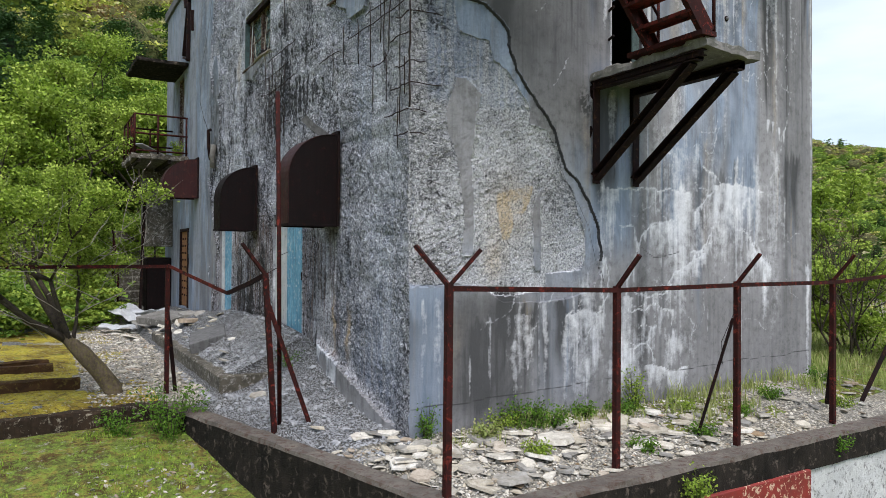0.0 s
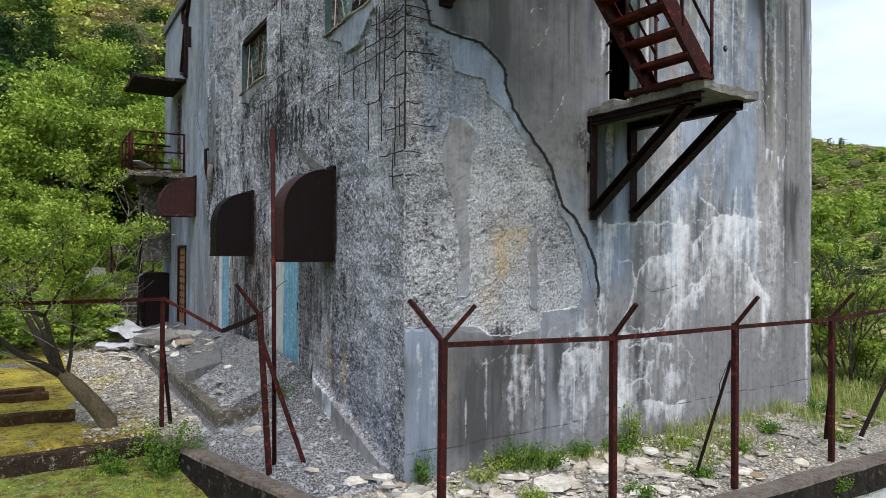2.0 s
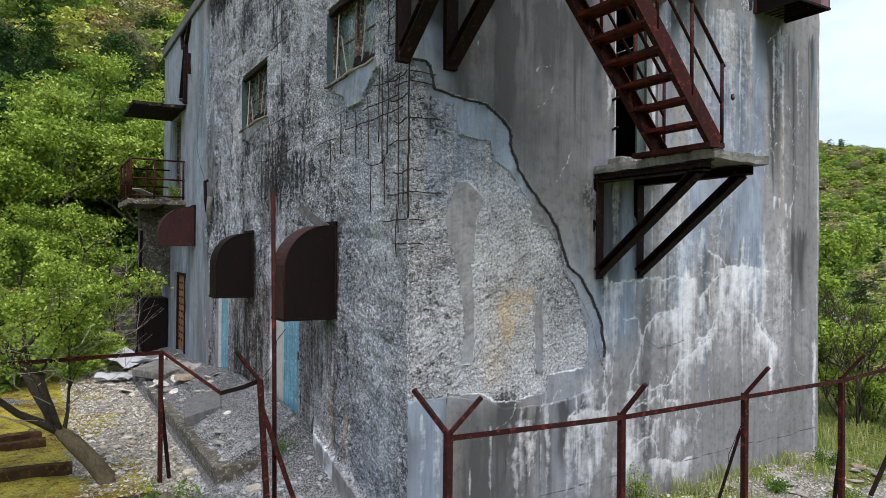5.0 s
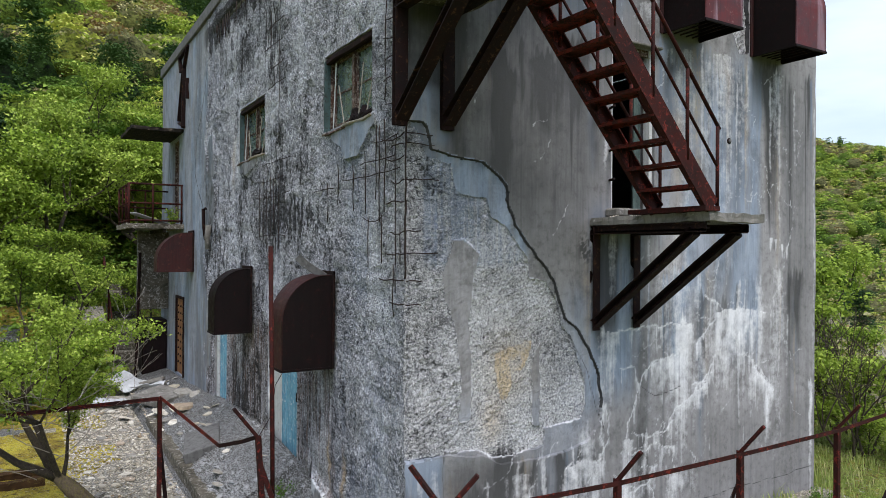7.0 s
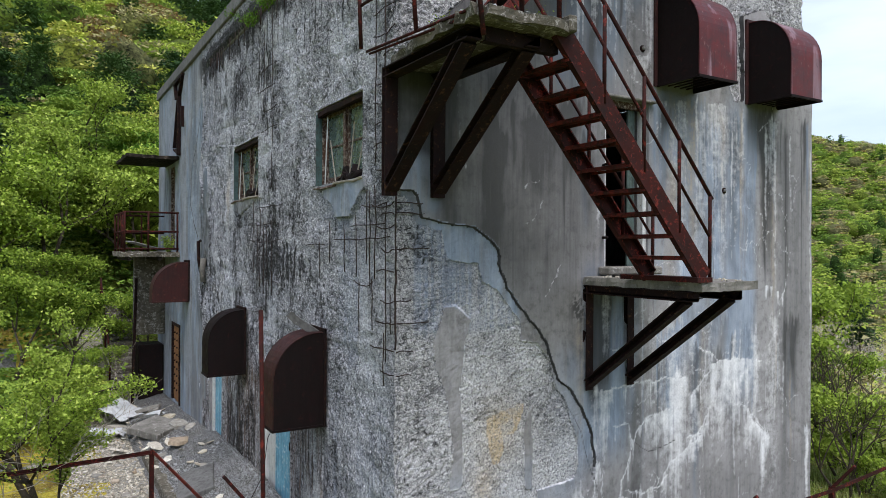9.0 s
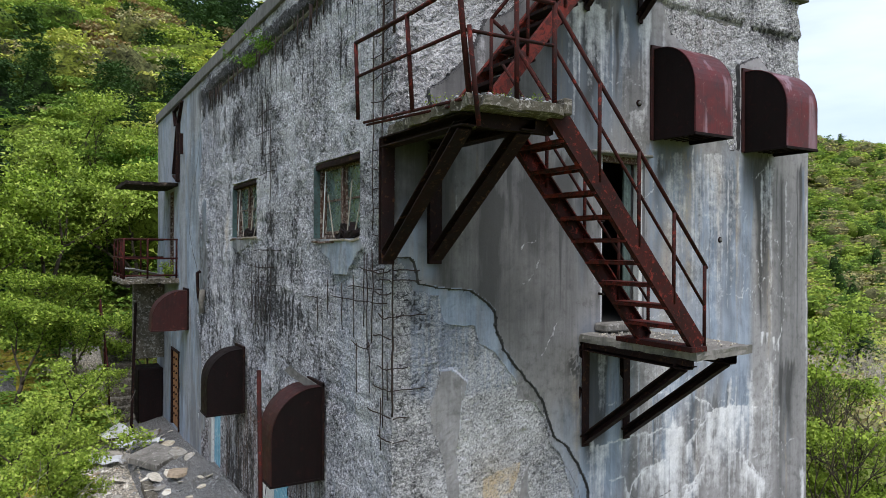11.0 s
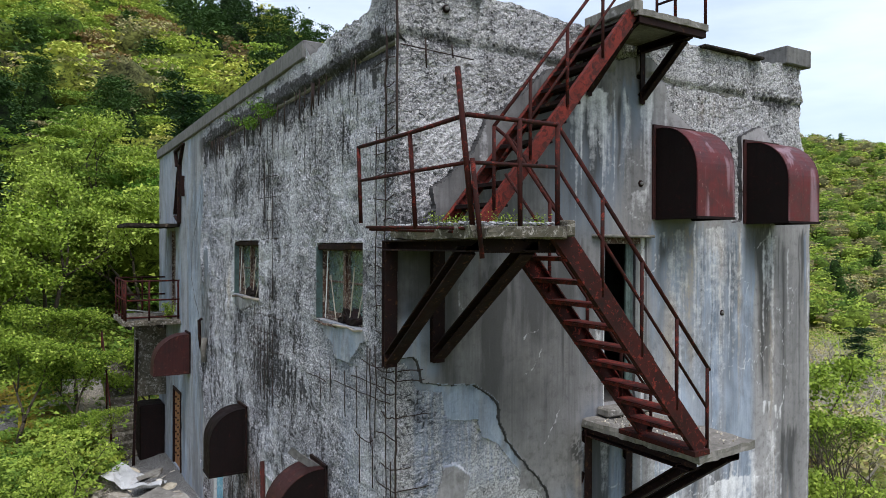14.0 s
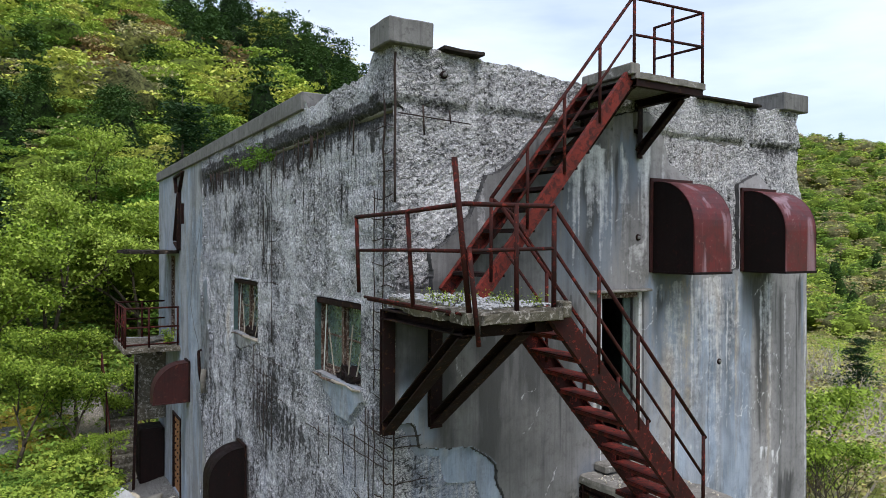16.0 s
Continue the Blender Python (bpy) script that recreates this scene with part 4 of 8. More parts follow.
def s_white(U, Z):
    us_, zs_ = U[:, 0], Z[0, :]
    f = np.zeros(U.shape)
    r = random.Random(12)
    for c in CRACKS:
        p = wander(c, r)
        for a, b in zip(p, p[1:]):
            stroke(f, us_, zs_, a, b, r.uniform(0.006, 0.013), r.uniform(0.6, 1.0))
        for k in range(int(len(p) / 7)):
            q = r.choice(p)
            drip(f, us_, zs_, q.x, q.y, r.uniform(0.008, 0.030), r.uniform(0.06, 0.35), r.uniform(0.35, 0.8), r)
    for c, hang, s in VEILS:
        p = sorted(((q.x, q.y) for q in wander(c, r, 3, 0.10)))
        uu = U[:, :1]
        z0 = np.interp(uu, [q[0] for q in p], [q[1] for q in p])
        tear = (0.15 + 0.75 * vnoise(uu * 13 + 40 * hang, uu * 0) * (0.55 + 0.8 * vnoise(uu * 47 + 7, uu * 0)) + 0.5 * smooth(0.55, 0.9, vnoise(uu * 24 + 3, uu * 0)))
        t = (z0 - Z) / (hang * tear)
        side = smooth(p[0][0] - 0.03, p[0][0] + 0.05, uu) * (1 - smooth(p[-1][0] - 0.05, p[-1][0] + 0.03, uu))
        f = np.maximum(f, s * side * np.where(t > 0, np.clip(1 - t, 0, 1) ** 0.7, 0) * (0.72 + 0.5 * vnoise(U * 30, Z * 3)))
    for c in HAIRS:
        p = wander(c, r, 4, 0.2)
        for a, b in zip(p, p[1:]):
            if r.random() < 0.85:
                stroke(f, us_, zs_, a, b, r.uniform(0.005, 0.009), r.uniform(0.3, 0.7))
    # the long runs and broad blooms
    for u0, z0, w, l, s in ((4.18, 2.95, 0.085, 2.0, 0.75), (4.02, 4.1, 0.09, 1.7, 0.5), (4.45, 3.5, 0.06, 0.7, 0.5), (4.90, 2.92, 0.10, 0.75, 0.95), (5.12, 2.95, 0.13, 0.7, 0.95), (5.30, 2.92, 0.12, 1.0, 0.7), (5.60, 2.93, 0.06, 0.85, 0.8), (5.62, 2.2, 0.10, 0.9, 0.55),
                            (5.96, 1.75, 0.075, 0.85, 1.0), (6.05, 1.95, 0.05, 0.5, 0.9), (2.79, 2.6, 0.07, 0.7, 0.55), (2.70, 2.9, 0.06, 2.6, 0.45), (3.70, 2.36, 0.10, 0.5, 0.6), (3.45, 1.5, 0.05, 0.9, 0.6), (3.08, 1.0, 0.10, 1.0, 0.6), (3.95, 0.95, 0.14, 0.7, 0.85), (3.75, 1.3, 0.06, 0.5, 0.7), (2.12, 1.25, 0.06, 1.2, 0.65),
                            (1.55, 1.15, 0.09, 0.75, 0.5), (1.36, 1.0, 0.05, 0.8, 0.55), (1.80, 1.55, 0.05, 1.3, 0.5), (2.45, 1.7, 0.10, 1.5, 0.5), (0.36, 1.5, 0.05, 1.4, 0.4), (0.18, 1.45, 0.04, 1.2, 0.3), (0.75, 0.9, 0.02, 0.7, 0.6), (1.02, 1.3, 0.018, 1.2, 0.55), (7.06, 1.9, 0.05, 2.1, 0.85), (7.12, 6.0, 0.02, 5.5, 0.5),
                            (4.62, 6.45, 0.10, 2.6, 0.45), (4.85, 6.45, 0.06, 1.8, 0.4), (5.08, 6.45, 0.05, 2.9, 0.35), (5.35, 6.45, 0.12, 2.2, 0.35), (4.3, 6.2, 0.06, 1.5, 0.3), (3.62, 8.4, 0.05, 2.0, 0.8), (3.2, 8.2, 0.07, 1.2, 0.6), (2.65, 8.3, 0.06, 1.5, 0.55), (2.9, 8.0, 0.05, 1.1, 0.5), (2.30, 8.3, 0.05, 1.3, 0.4), (2.74, 5.3, 0.05, 0.6, 0.8),
                            (2.55, 4.0, 0.04, 1.2, 0.5), (6.02, 3.95, 0.035, 0.22, 0.9), (6.14, 3.92, 0.03, 0.18, 0.8), (6.30, 3.85, 0.03, 0.20, 0.8), (6.42, 3.82, 0.025, 0.22, 0.8), (1.05, 7.6, 0.06, 1.0, 0.4), (6.6, 6.3, 0.03, 2.0, 0.4), (3.5, 5.0, 0.05, 0.9, 0.3), (4.05, 3.4, 0.14, 1.0, 0.4), (5.0, 2.6, 0.30, 0.9, 0.5)):
        drip(f, us_, zs_, u0, z0, w, l, s, r)
    f = np.maximum(f, bands(U, Z, 2))
    for k in range(45):
        drip(f, us_, zs_, r.uniform(0.5, 7.0), r.choice((6.4, 4.0, 3.4, 2.8, 1.6, 1.4, 8.2)), r.uniform(0.010, 0.05), r.uniform(0.3, 1.6), r.uniform(0.1, 0.4), r)
    f = f + 0.55 * strip(U, 2.3, 4.4, 0.4) * blob(U * 0, Z, 0, 0.55, 1, 0.4) * smooth(0.45, 0.65, fbm(U * 3, Z * 1.2)) + 0.30 * blob(U, Z, 4.6, 2.3, 1.4, 1.0) * smooth(0.4, 0.6, fbm(U * 4, Z * 1.0 + 3))
    bare_zone = (inside(BARE_LOW, U, Z) + 0.30 * inside(FALLEN_TOP, U, Z)) * (0.35 + 0.9 * smooth(0.35, 0.65, fbm(U * 1.3 + 3, Z * 1.1)))
    bare_zone = bare_zone * ~scrap(U, Z) * (0.25 + 0.75 * smooth(0.35, 0.95, U + 0.4 * (fbm(U * 3, Z * 2) - 0.5))) * (1 - 0.5 * smooth(3.9, 4.5, Z) * (Z < 6))
    return f + 0.75 * bare_zone


def s_crack(U, Z):
    us_, zs_ = U[:, 0], Z[0, :]
    f = np.zeros(U.shape)
    r = random.Random(31)
    for c in ([(3.36, 2.06), (3.62, 1.90), (4.1, 1.98)], [(0.0, 0.31), (2.1, 0.35), (3.3, 0.385)], [(3.9, 0.40), (5.6, 0.44), (7.1, 0.47)], [(2.1, 2.9), (2.5, 2.3), (2.72, 1.6)], [(0.47, 0.33), (0.47, 1.58)], [(1.35, 8.4), (1.7, 8.3)]):
        p = wander(c, r, 5, 0.03)
        for a, b in zip(p, p[1:]):
            stroke(f, us_, zs_, a, b, 0.009, 0.75)
    return f


def bands(U, Z, kind):
    """Vertical runs of rain wash below edges, hoods and landings; kind picks blue, tan, white or dark ones."""
    f = np.zeros(U.shape)
    us_, zs_ = U[:, 0], Z[0, :]
    r = random.Random(70)
    for u0, u1, zt, l0, l1, n in ((3.70, 7.12, 6.56, 0.8, 3.8, 52), (1.95, 3.75, 8.35, 0.6, 2.2, 22), (2.45, 3.7, 4.05, 0.8, 2.6, 16), (3.7, 7.1, 3.6, 0.8, 3.0, 26), (0.0, 2.6, 1.62, 0.5, 1.5, 22), (0.45, 2.7, 6.3, 0.8, 2.0, 12)):
        for k in range(n):
            what = r.choice((0, 0, 1, 2, 2, 3, 3, 3))
            what = 3 if (what == 2 and zt == 6.3) or (what == 0 and zt == 1.62 and k % 3) else what
            a = (r.uniform(u0, u1), zt - 0.5 * r.random() ** 2, r.choice((0.018, 0.035, 0.07, 0.12, 0.18)), r.uniform(l0, l1), r.uniform(0.25, 0.75) * (1.4, 1.25, 0.95, 1.15)[what])
            if what == kind:
                drip(f, us_, zs_, *a, r)
            else:
                r.uniform(4, 11), r.uniform(0, 6)
    return f


def s_blue(u, z):
    s = 0.6 * strip(u, -0.1, 0.45, 0.05) * strip(z, 0.0, 1.6, 0.08) + 1.6 * strip(u, 0.25, 1.5, 0.15) * strip(z, 3.6, 5.05, 0.10) * inside(FALLEN_LOW, u, z) * ~scrap(u, z) + 0.3 * strip(u, 2.1, 2.6, 0.2) * strip(z, 1.7, 3.3, 0.2)
    s = s + 0.55 * strip(u, 5.1, 5.75, 0.10) * strip(z, 2.5, 6.5, 0.5) + 0.8 * strip(u, 3.75, 4.5, 0.12) * strip(z, 5.6, 6.5, 0.2) + 0.6 * strip(u, 2.5, 3.2, 0.1) * strip(z, 2.0, 4.2, 0.3)
    s = s + 0.6 * strip(u, 2.0, 2.9, 0.2) * strip(z, 6.4, 7.8, 0.3) + 0.22 * strip(u, 1.7, 2.5, 0.2) * strip(z, 0.2, 1.5, 0.3) + 1.3 * strip(u, 0.08, 0.5, 0.05) * strip(z, 4.9, 5.6, 0.15)
    s = s + 0.18 * strip(u, 0.55, 2.4, 0.2) * strip(z, 1.5, 2.1, 0.2) + 0.35 * strip(u, 4.2, 5.0, 0.2) * strip(z, 3.0, 6, 0.5)
    return s + bands(u, z, 0)


def s_dark(u, z):
    s = 0.65 * strip(u, 3.8, 4.55, 0.08) * blob(u * 0, z, 0, 6.42, 1, 0.35) + 0.75 * strip(u, 5.55, 6.2, 0.06) * blob(u * 0, z, 0, 6.3, 1, 0.5) + 0.65 * strip(u, 5.88, 6.15, 0.06) * strip(z, 4.2, 6.3, 0.5)
    s = s + 0.5 * strip(u, 0.5, 1.5, 0.2) * strip(z, 0.2, 1.5, 0.2) + 0.55 * blob(u, z, 1.25, 1.35, 0.14, 0.3) + 0.6 * strip(u, 2.55, 2.95, 0.06) * strip(z, 2.6, 4.0, 0.3)
    s = s + 0.5 * strip(u, 3.3, 3.5, 0.04) * strip(z, 0.4, 2.7, 0.3) + 0.4 * strip(u, 6.25, 7.1, 0.2) * strip(z, 2.5, 6.5, 1.0)
    whole = ~(inside(FALLEN_LOW, u, z) | inside(FALLEN_TOP, u, z))
    s = s + whole * 0.70 * strip(u, 0.35, 3.7, 0.3) * smooth(2.8, 4.8, z) * (1 - 0.35 * smooth(2.2, 2.9, u)) * (0.75 + 0.6 * fbm(u * 1.6, z * 1.1))
    s = s + (~whole) * strip(z, 1.6, 5.2, 0.1) * (0.45 * (1 - smooth(0.40, 0.80, u + 0.5 * (fbm(u * 3, z * 2) - 0.5))) + 0.25 * strip(u, 0.2, 1.4, 0.3) * smooth(4.0, 4.6, z)) * smooth(0.3, 0.6, fbm(u * 4 + 9, z * 4))
    s = s + (~whole) * smooth(6.3, 6.6, z) * 0.5 * smooth(0.38, 0.62, fbm(u * 1.6 + 4, z * 1.6))
    s = s + 0.95 * strip(u, -0.2, 0.62, 0.08) * strip(z, 5.45, 6.5, 0.12) * (0.6 + 0.6 * fbm(u * 5, z * 3))
    s = s + whole * bands(u, z, 3) + 0.32 * (1 - smooth(1.2, 1.9, z))
    s = s + 0.9 * blob(u, z, 2.42, 3.78, 0.10, 0.16) * (fbm(u * 30, z * 30) > 0.48) + 0.45 * strip(u, -0.1, 7.3, 0.1) * smooth(0.4, 0.6, fbm(u * 2.2, z * 2)) * blob(u * 0, z, 0, 8.36, 1, 0.10) * (fbm(u * 1.2 + 60, z * 0) > 0.34)
    return s


def s_tan(u, z):
    tan = inside([(1.15, 2.60), (1.36, 2.68), (1.66, 2.72), (1.62, 2.55), (1.55, 2.42), (1.36, 2.38), (1.32, 2.10), (1.22, 2.08), (1.16, 2.30)], *ragged(u, z))
    return 0.9 * tan * smooth(0.2, 0.5, fbm(u * 5, z * 5)) + 0.4 * blob(u, z, 1.30, 2.45, 0.3, 0.40) + 0.5 * blob(u, z, 1.1, 1.85, 0.15, 0.25) + 0.4 * blob(u, z, 4.25, 5.8, 0.12, 0.5) + 0.5 * blob(u, z, 0.62, 4.95, 0.05, 0.3) + 0.35 * strip(u, 5.9, 6.1, 0.05) * strip(z, 4.5, 6.2, 0.3) + bands(u, z, 1)


def s_rust(u, z):
    return 0.5 * blob(u, z, 0.6, 5.0, 0.06, 0.35) + 0.4 * strip(u, 4.3, 5.4, 0.3) * blob(u * 0, z, 0, 8.1, 1, 0.3)


def w_dark(u, z):
    hang = smooth(0.0, 1.0, (z - (7.55 + 0.75 * fbm(u * 5 + 2, u * 0, 3))) / 0.45)
    s = 1.1 * hang * strip(u, 0.25, 9.5, 0.3) * (1 - smooth(8.5, 8.62, z)) + 1.8 * strip(u, 0.0, 9.0, 0.2) * blob(u * 0, z, 0, 8.31, 1, 0.07) + (0.5 * blob(u, z, 4.4, 4.25, 1.5, 0.30) + 0.8 * blob(u, z, 3.6, 4.3, 0.6, 0.20) + 0.6 * blob(u, z, 2.9, 4.15, 0.5, 0.18)) * smooth(0.36, 0.56, fbm(u * 16, z * 1.6 + 3)) * 1.3
    s = s + 0.35 * strip(u, 4.0, 5.0, 0.3) * strip(z, 3.9, 8.0, 0.4) * smooth(0.3, 0.6, fbm(u * 6, z * 3)) + 0.12 * strip(u, 0.3, 1.2, 0.2) * blob(u * 0, z, 0, 4.95, 1, 0.2) + 0.5 * blob(u, z, 6.6, 7.2, 0.8, 0.4)
    s = s + 0.25 * smooth(2.2, 4.5, u) * (1 - smooth(9, 10, u)) + 0.42 * smooth(0.44, 0.66, fbm(u * 2.6 + 21, z * 1.1 + 4)) * smooth(0.35, 0.6, fbm(u * 7 + 2, z * 4)) * strip(u, 0.2, 9.5, 0.6) * strip(z, 0.3, 8.3, 0.4)
    s = s + 0.2 * strip(u, 0.15, 0.9, 0.15) * strip(z, 2.4, 5.2, 0.5) * fbm(u * 4, z * 2) + 0.5 * strip(u, 1.8, 7.4, 0.3) * (1 - smooth(0.9, 2.2, z)) * fbm(u * 1.5, z)
    s = s + 0.24 * smooth(0.4, 1.6, u) * (1 - smooth(9, 10, u)) * smooth(0.35, 0.6, fbm(u * 8 + 7, z * 4.0)) * (1.35 - 0.7 * smooth(4.5, 6.5, z))
    s = s + 0.5 * strip(u, 9.0, 15.4, 0.6) * smooth(0.45, 0.70, fbm(u * 2.2 + 2, z * 0.6))
    return s * (0.5 + 0.9 * fbm(u * 2.5, z * 0.6))


def w_streak(u, z):
    """Where thin black lines of algae run down."""
    low = 8.25 - (0.4 + 1.3 * fbm(u * 7 + 3, u * 0, 3)) * (1 + 0.9 * strip(u, 4.2, 5.2, 0.3))
    s = 1.35 * strip(u, 0.2, 9.3, 0.3) * smooth(-0.2, 0.2, z - low) * (1 - smooth(8.25, 8.4, z)) * smooth(0.22, 0.42, fbm(u * 0.8 + 5, u * 0))
    s = s + 0.45 * strip(u, 4.3, 5.2, 0.25) * strip(z, 3.7, 8.2, 0.3) * smooth(0.3, 0.6, fbm(u * 2, z * 1.3)) + 0.7 * strip(u, 4.2, 6.6, 0.2) * strip(z, 3.7, 5.2, 0.25) * smooth(0.3, 0.5, fbm(u * 2.5, z * 0.8)) + 0.12 * strip(u, 0.1, 1.1, 0.1) * strip(z, 3.2, 5.2, 0.3)
    return s + 0.8 * strip(u, 2.0, 10.0, 0.5) * strip(z, 0.4, 2.4, 0.3) * smooth(0.4, 0.6, fbm(u * 1.4 + 9, z * 0.5))


def w_rust(u, z):
    return 1.5 * strip(u, 4.7, 7.4, 0.2) * strip(z, 0.3, 2.5, 0.3) * fbm(u * 3, z * 0.6) * 1.4 + 0.8 * strip(u, 8.4, 9.6, 0.3) * strip(z, 0.3, 2.2, 0.4) * fbm(u * 3, z * 0.6) + 1.3 * strip(u, 1.9, 3.3, 0.25) * strip(z, 0.2, 2.3, 0.4) * fbm(u * 3, z * 0.6) * 1.3 + 0.7 * blob(u, z, 2.15, 0.9, 0.07, 0.4) + 0.6 * blob(u, z, 1.65, 0.9, 0.06, 0.4)


def w_blue(u, z):
    return 0.45 * wash(u, z) + 0.60 * smooth(0.0, 0.1, z - 0.32 - 0.28 * (u - 1.0)) * strip(u, 0.2, 3.4, 0.4) * strip(z, 0.0, 2.9, 0.7) * fbm(u * 2, z * 0.5) * 1.7 + 0.5 * strip(u, 0.6, 5.5, 0.6) * strip(z, 2.6, 5.0, 0.8) * smooth(0.45, 0.7, fbm(u * 1.6 + 4, z * 0.5)) + 0.6 * strip(u, 9.5, 15.3, 0.5) * strip(z, 0, 9, 0.3) * fbm(u * 1.4 + 3, z * 0.4) + 0.9 * blob(u, z, 1.4, 5.0, 0.6, 0.3) + 0.5 * strip(u, 6.0, 10.5, 0.6) * strip(z, 2.6, 7.5, 0.6) * fbm(u * 1.2, z * 0.5)


def w_white(u, z):
    return 0.9 * wash(u, z) * (1 - smooth(7.0, 8.5, u)) + 0.30 * (1 - smooth(0.9, 2.0, u + 0.8 * (fbm(u * 2, z * 2) - 0.5))) * strip(z, 1.5, 5.0, 0.4) + 0.5 * strip(u, 6.6, 7.6, 0.2) * strip(z, 4.6, 7.4, 0.5) * fbm(u * 3, z) + 0.35 * fbm(u * 1.1 + 8, z * 0.6) * strip(u, 2.0, 10.5, 1.0) * strip(z, 3, 8.2, 0.5)


def w_crack(U, Z):
    f = np.zeros(U.shape)
    r = random.Random(8)
    for c in ([(9.3, 7.6), (9.8, 6.7), (10.4, 6.1), (10.5, 5.5), (9.6, 4.7), (9.4, 4.2)], [(8.2, 2.9), (8.6, 2.2), (8.5, 1.2)], [(13.6, 6.6), (13.9, 5.2)]):
        p = wander(c, r, 5, 0.06)
        for a, b in zip(p, p[1:]):
            stroke(f, U[:, 0], Z[0, :], a, b, 0.022, 0.9)
    return f


us = lines(0, LX, 0.018, [c for h in HOLES_S for c in h[:2]])
zs_s = lines(-0.4, TOP, 0.018, [c for h in HOLES_S for c in h[2:]])
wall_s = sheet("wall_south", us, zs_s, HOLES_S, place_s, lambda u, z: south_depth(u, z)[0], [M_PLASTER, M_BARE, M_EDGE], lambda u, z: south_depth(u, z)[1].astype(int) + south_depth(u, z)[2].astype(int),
               {"white": s_white, "blue": s_blue, "dark": s_dark, "tan": s_tan, "rust": s_rust, "crack": s_crack}, 0.26, snap_south)
tagged(wall_s, "grey concrete front, plaster fallen away from rough aggregate", "wall", kind="structure")
uw = np.concatenate([lines(0, 4.0, 0.018, [W1[0], W1[1], D1[0]]), lines(4.0, LY, 0.034, [W2[0], W2[1], D1[1], D2[0], D2[1], D3[0], D3[1], D4[0], D4[1]])[1:]])
wall_w = sheet("wall_west", uw, lines(-0.4, TOP, 0.0215, [W1[2], W1[3], W2[2], W2[3] , D1[2], D2[2], D1[3], D3[2], D4[2], D4[3]]), HOLES_W[:2] + [D1, D2, D3, D4], place_w, lambda u, z: west_depth(u, z)[0],
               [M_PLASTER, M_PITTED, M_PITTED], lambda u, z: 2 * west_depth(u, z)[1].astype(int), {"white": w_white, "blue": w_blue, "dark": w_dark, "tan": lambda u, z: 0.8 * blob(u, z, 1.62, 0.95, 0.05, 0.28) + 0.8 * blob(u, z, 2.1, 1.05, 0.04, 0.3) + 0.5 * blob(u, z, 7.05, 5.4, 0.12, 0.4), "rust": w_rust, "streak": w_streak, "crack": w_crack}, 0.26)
tagged(wall_w, "rough spalled concrete front with rust runs and exposed rods", "wall", kind="structure")


def inner_skin(name, length, holes, across):
    """The plain room side of a front, 0.26 m in, with the same openings."""
    ug = sorted({0.26, length - 0.26, *[c for h in holes for c in h[:2]]})
    zg = sorted({-0.4, TOP - 0.3, *[c for h in holes for c in h[2:]]})
    bm = fresh()
    for a, b in zip(ug, ug[1:]):
        for c, d in zip(zg, zg[1:]):
            if any(h[0] <= (a + b) / 2 <= h[1] and h[2] <= (c + d) / 2 <= h[3] for h in holes):
                continue
            q = [(a, c), (b, c), (b, d), (a, d)]
            bm.faces.new([bm.verts.new((u, 0.26, z) if across else (0.26, u, z)) for u, z in (q[::-1] if across else q)])
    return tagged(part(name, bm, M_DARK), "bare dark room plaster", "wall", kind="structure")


inner_skin("wall_south_inner", LX, HOLES_S, True)
inner_skin("wall_west_inner", LY, HOLES_W, False)
bm = fresh()
box(bm, (LX - 0.26, 0.02, -0.4), (LX - 0.001, LY, 7.2))
box(bm, (LX - 0.50, 0.05, 7.2), (LX - 0.27, LY, 8.62))
tagged(part("wall_east", bm, M_CAP), "grey concrete back wall", "wall", kind="structure")
bm = fresh()
box(bm, (0.001, LY - 0.26, -0.4), (LX - 0.27, LY, 8.93))
tagged(part("wall_north", bm, M_CAP), "grey concrete end wall", "wall", kind="structure")
for z in (0.35, 4.18):
    bm = fresh()
    box(bm, (0.265, 0.265, z - 0.18), (LX - 0.27, LY - 0.27, z))
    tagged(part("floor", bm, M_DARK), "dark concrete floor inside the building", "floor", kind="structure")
bm = fresh()
box(bm, (0.27, 0.27, 8.25), (LX - 0.27, LY - 0.27, 8.45))
tagged(part("roof", bm, M_SLAB), "flat concrete roof behind a parapet", "roof", kind="structure")
bm = fresh()
for lo, hi in (((0.03, 0.06, 8.3), (0.28, LY - 0.28, 8.70)), ((0.30, 0.06, 8.3), (LX - 0.28, 0.28, 8.80))):
    box(bm, lo, hi, 0.02)
tagged(part("parapet", bm, M_SLAB), "crumbling concrete roof parapet", "parapet", kind="structure")

# smooth cap along the west parapet, and the two blocks on the corners
bm = fresh()
box(bm, (-0.075, 2.62, 8.72), (0.30, LY + 0.02, 8.97), 0.015)
tagged(part("trim_parapet_cap", bm, M_CAP), "smooth grey concrete coping along the roof edge", "coping", kind="structure")


def corner_block(lo, hi):
    bm = fresh()
    box(bm, lo, hi, 0.012)
    bmesh.ops.subdivide_edges(bm, edges=bm.edges[:], cuts=2, use_grid_fill=True)
    for v in bm.verts:
        v.co += Vector((noise.noise(v.co * 4), noise.noise(v.co * 4 + Vector((5, 0, 0))), noise.noise(v.co * 4 + Vector((0, 9, 0))))) * 0.008
    return tagged(part("parapet_block", bm, M_CAP), "square grey concrete block on the roof corner", "concrete block", group="roof corner blocks")


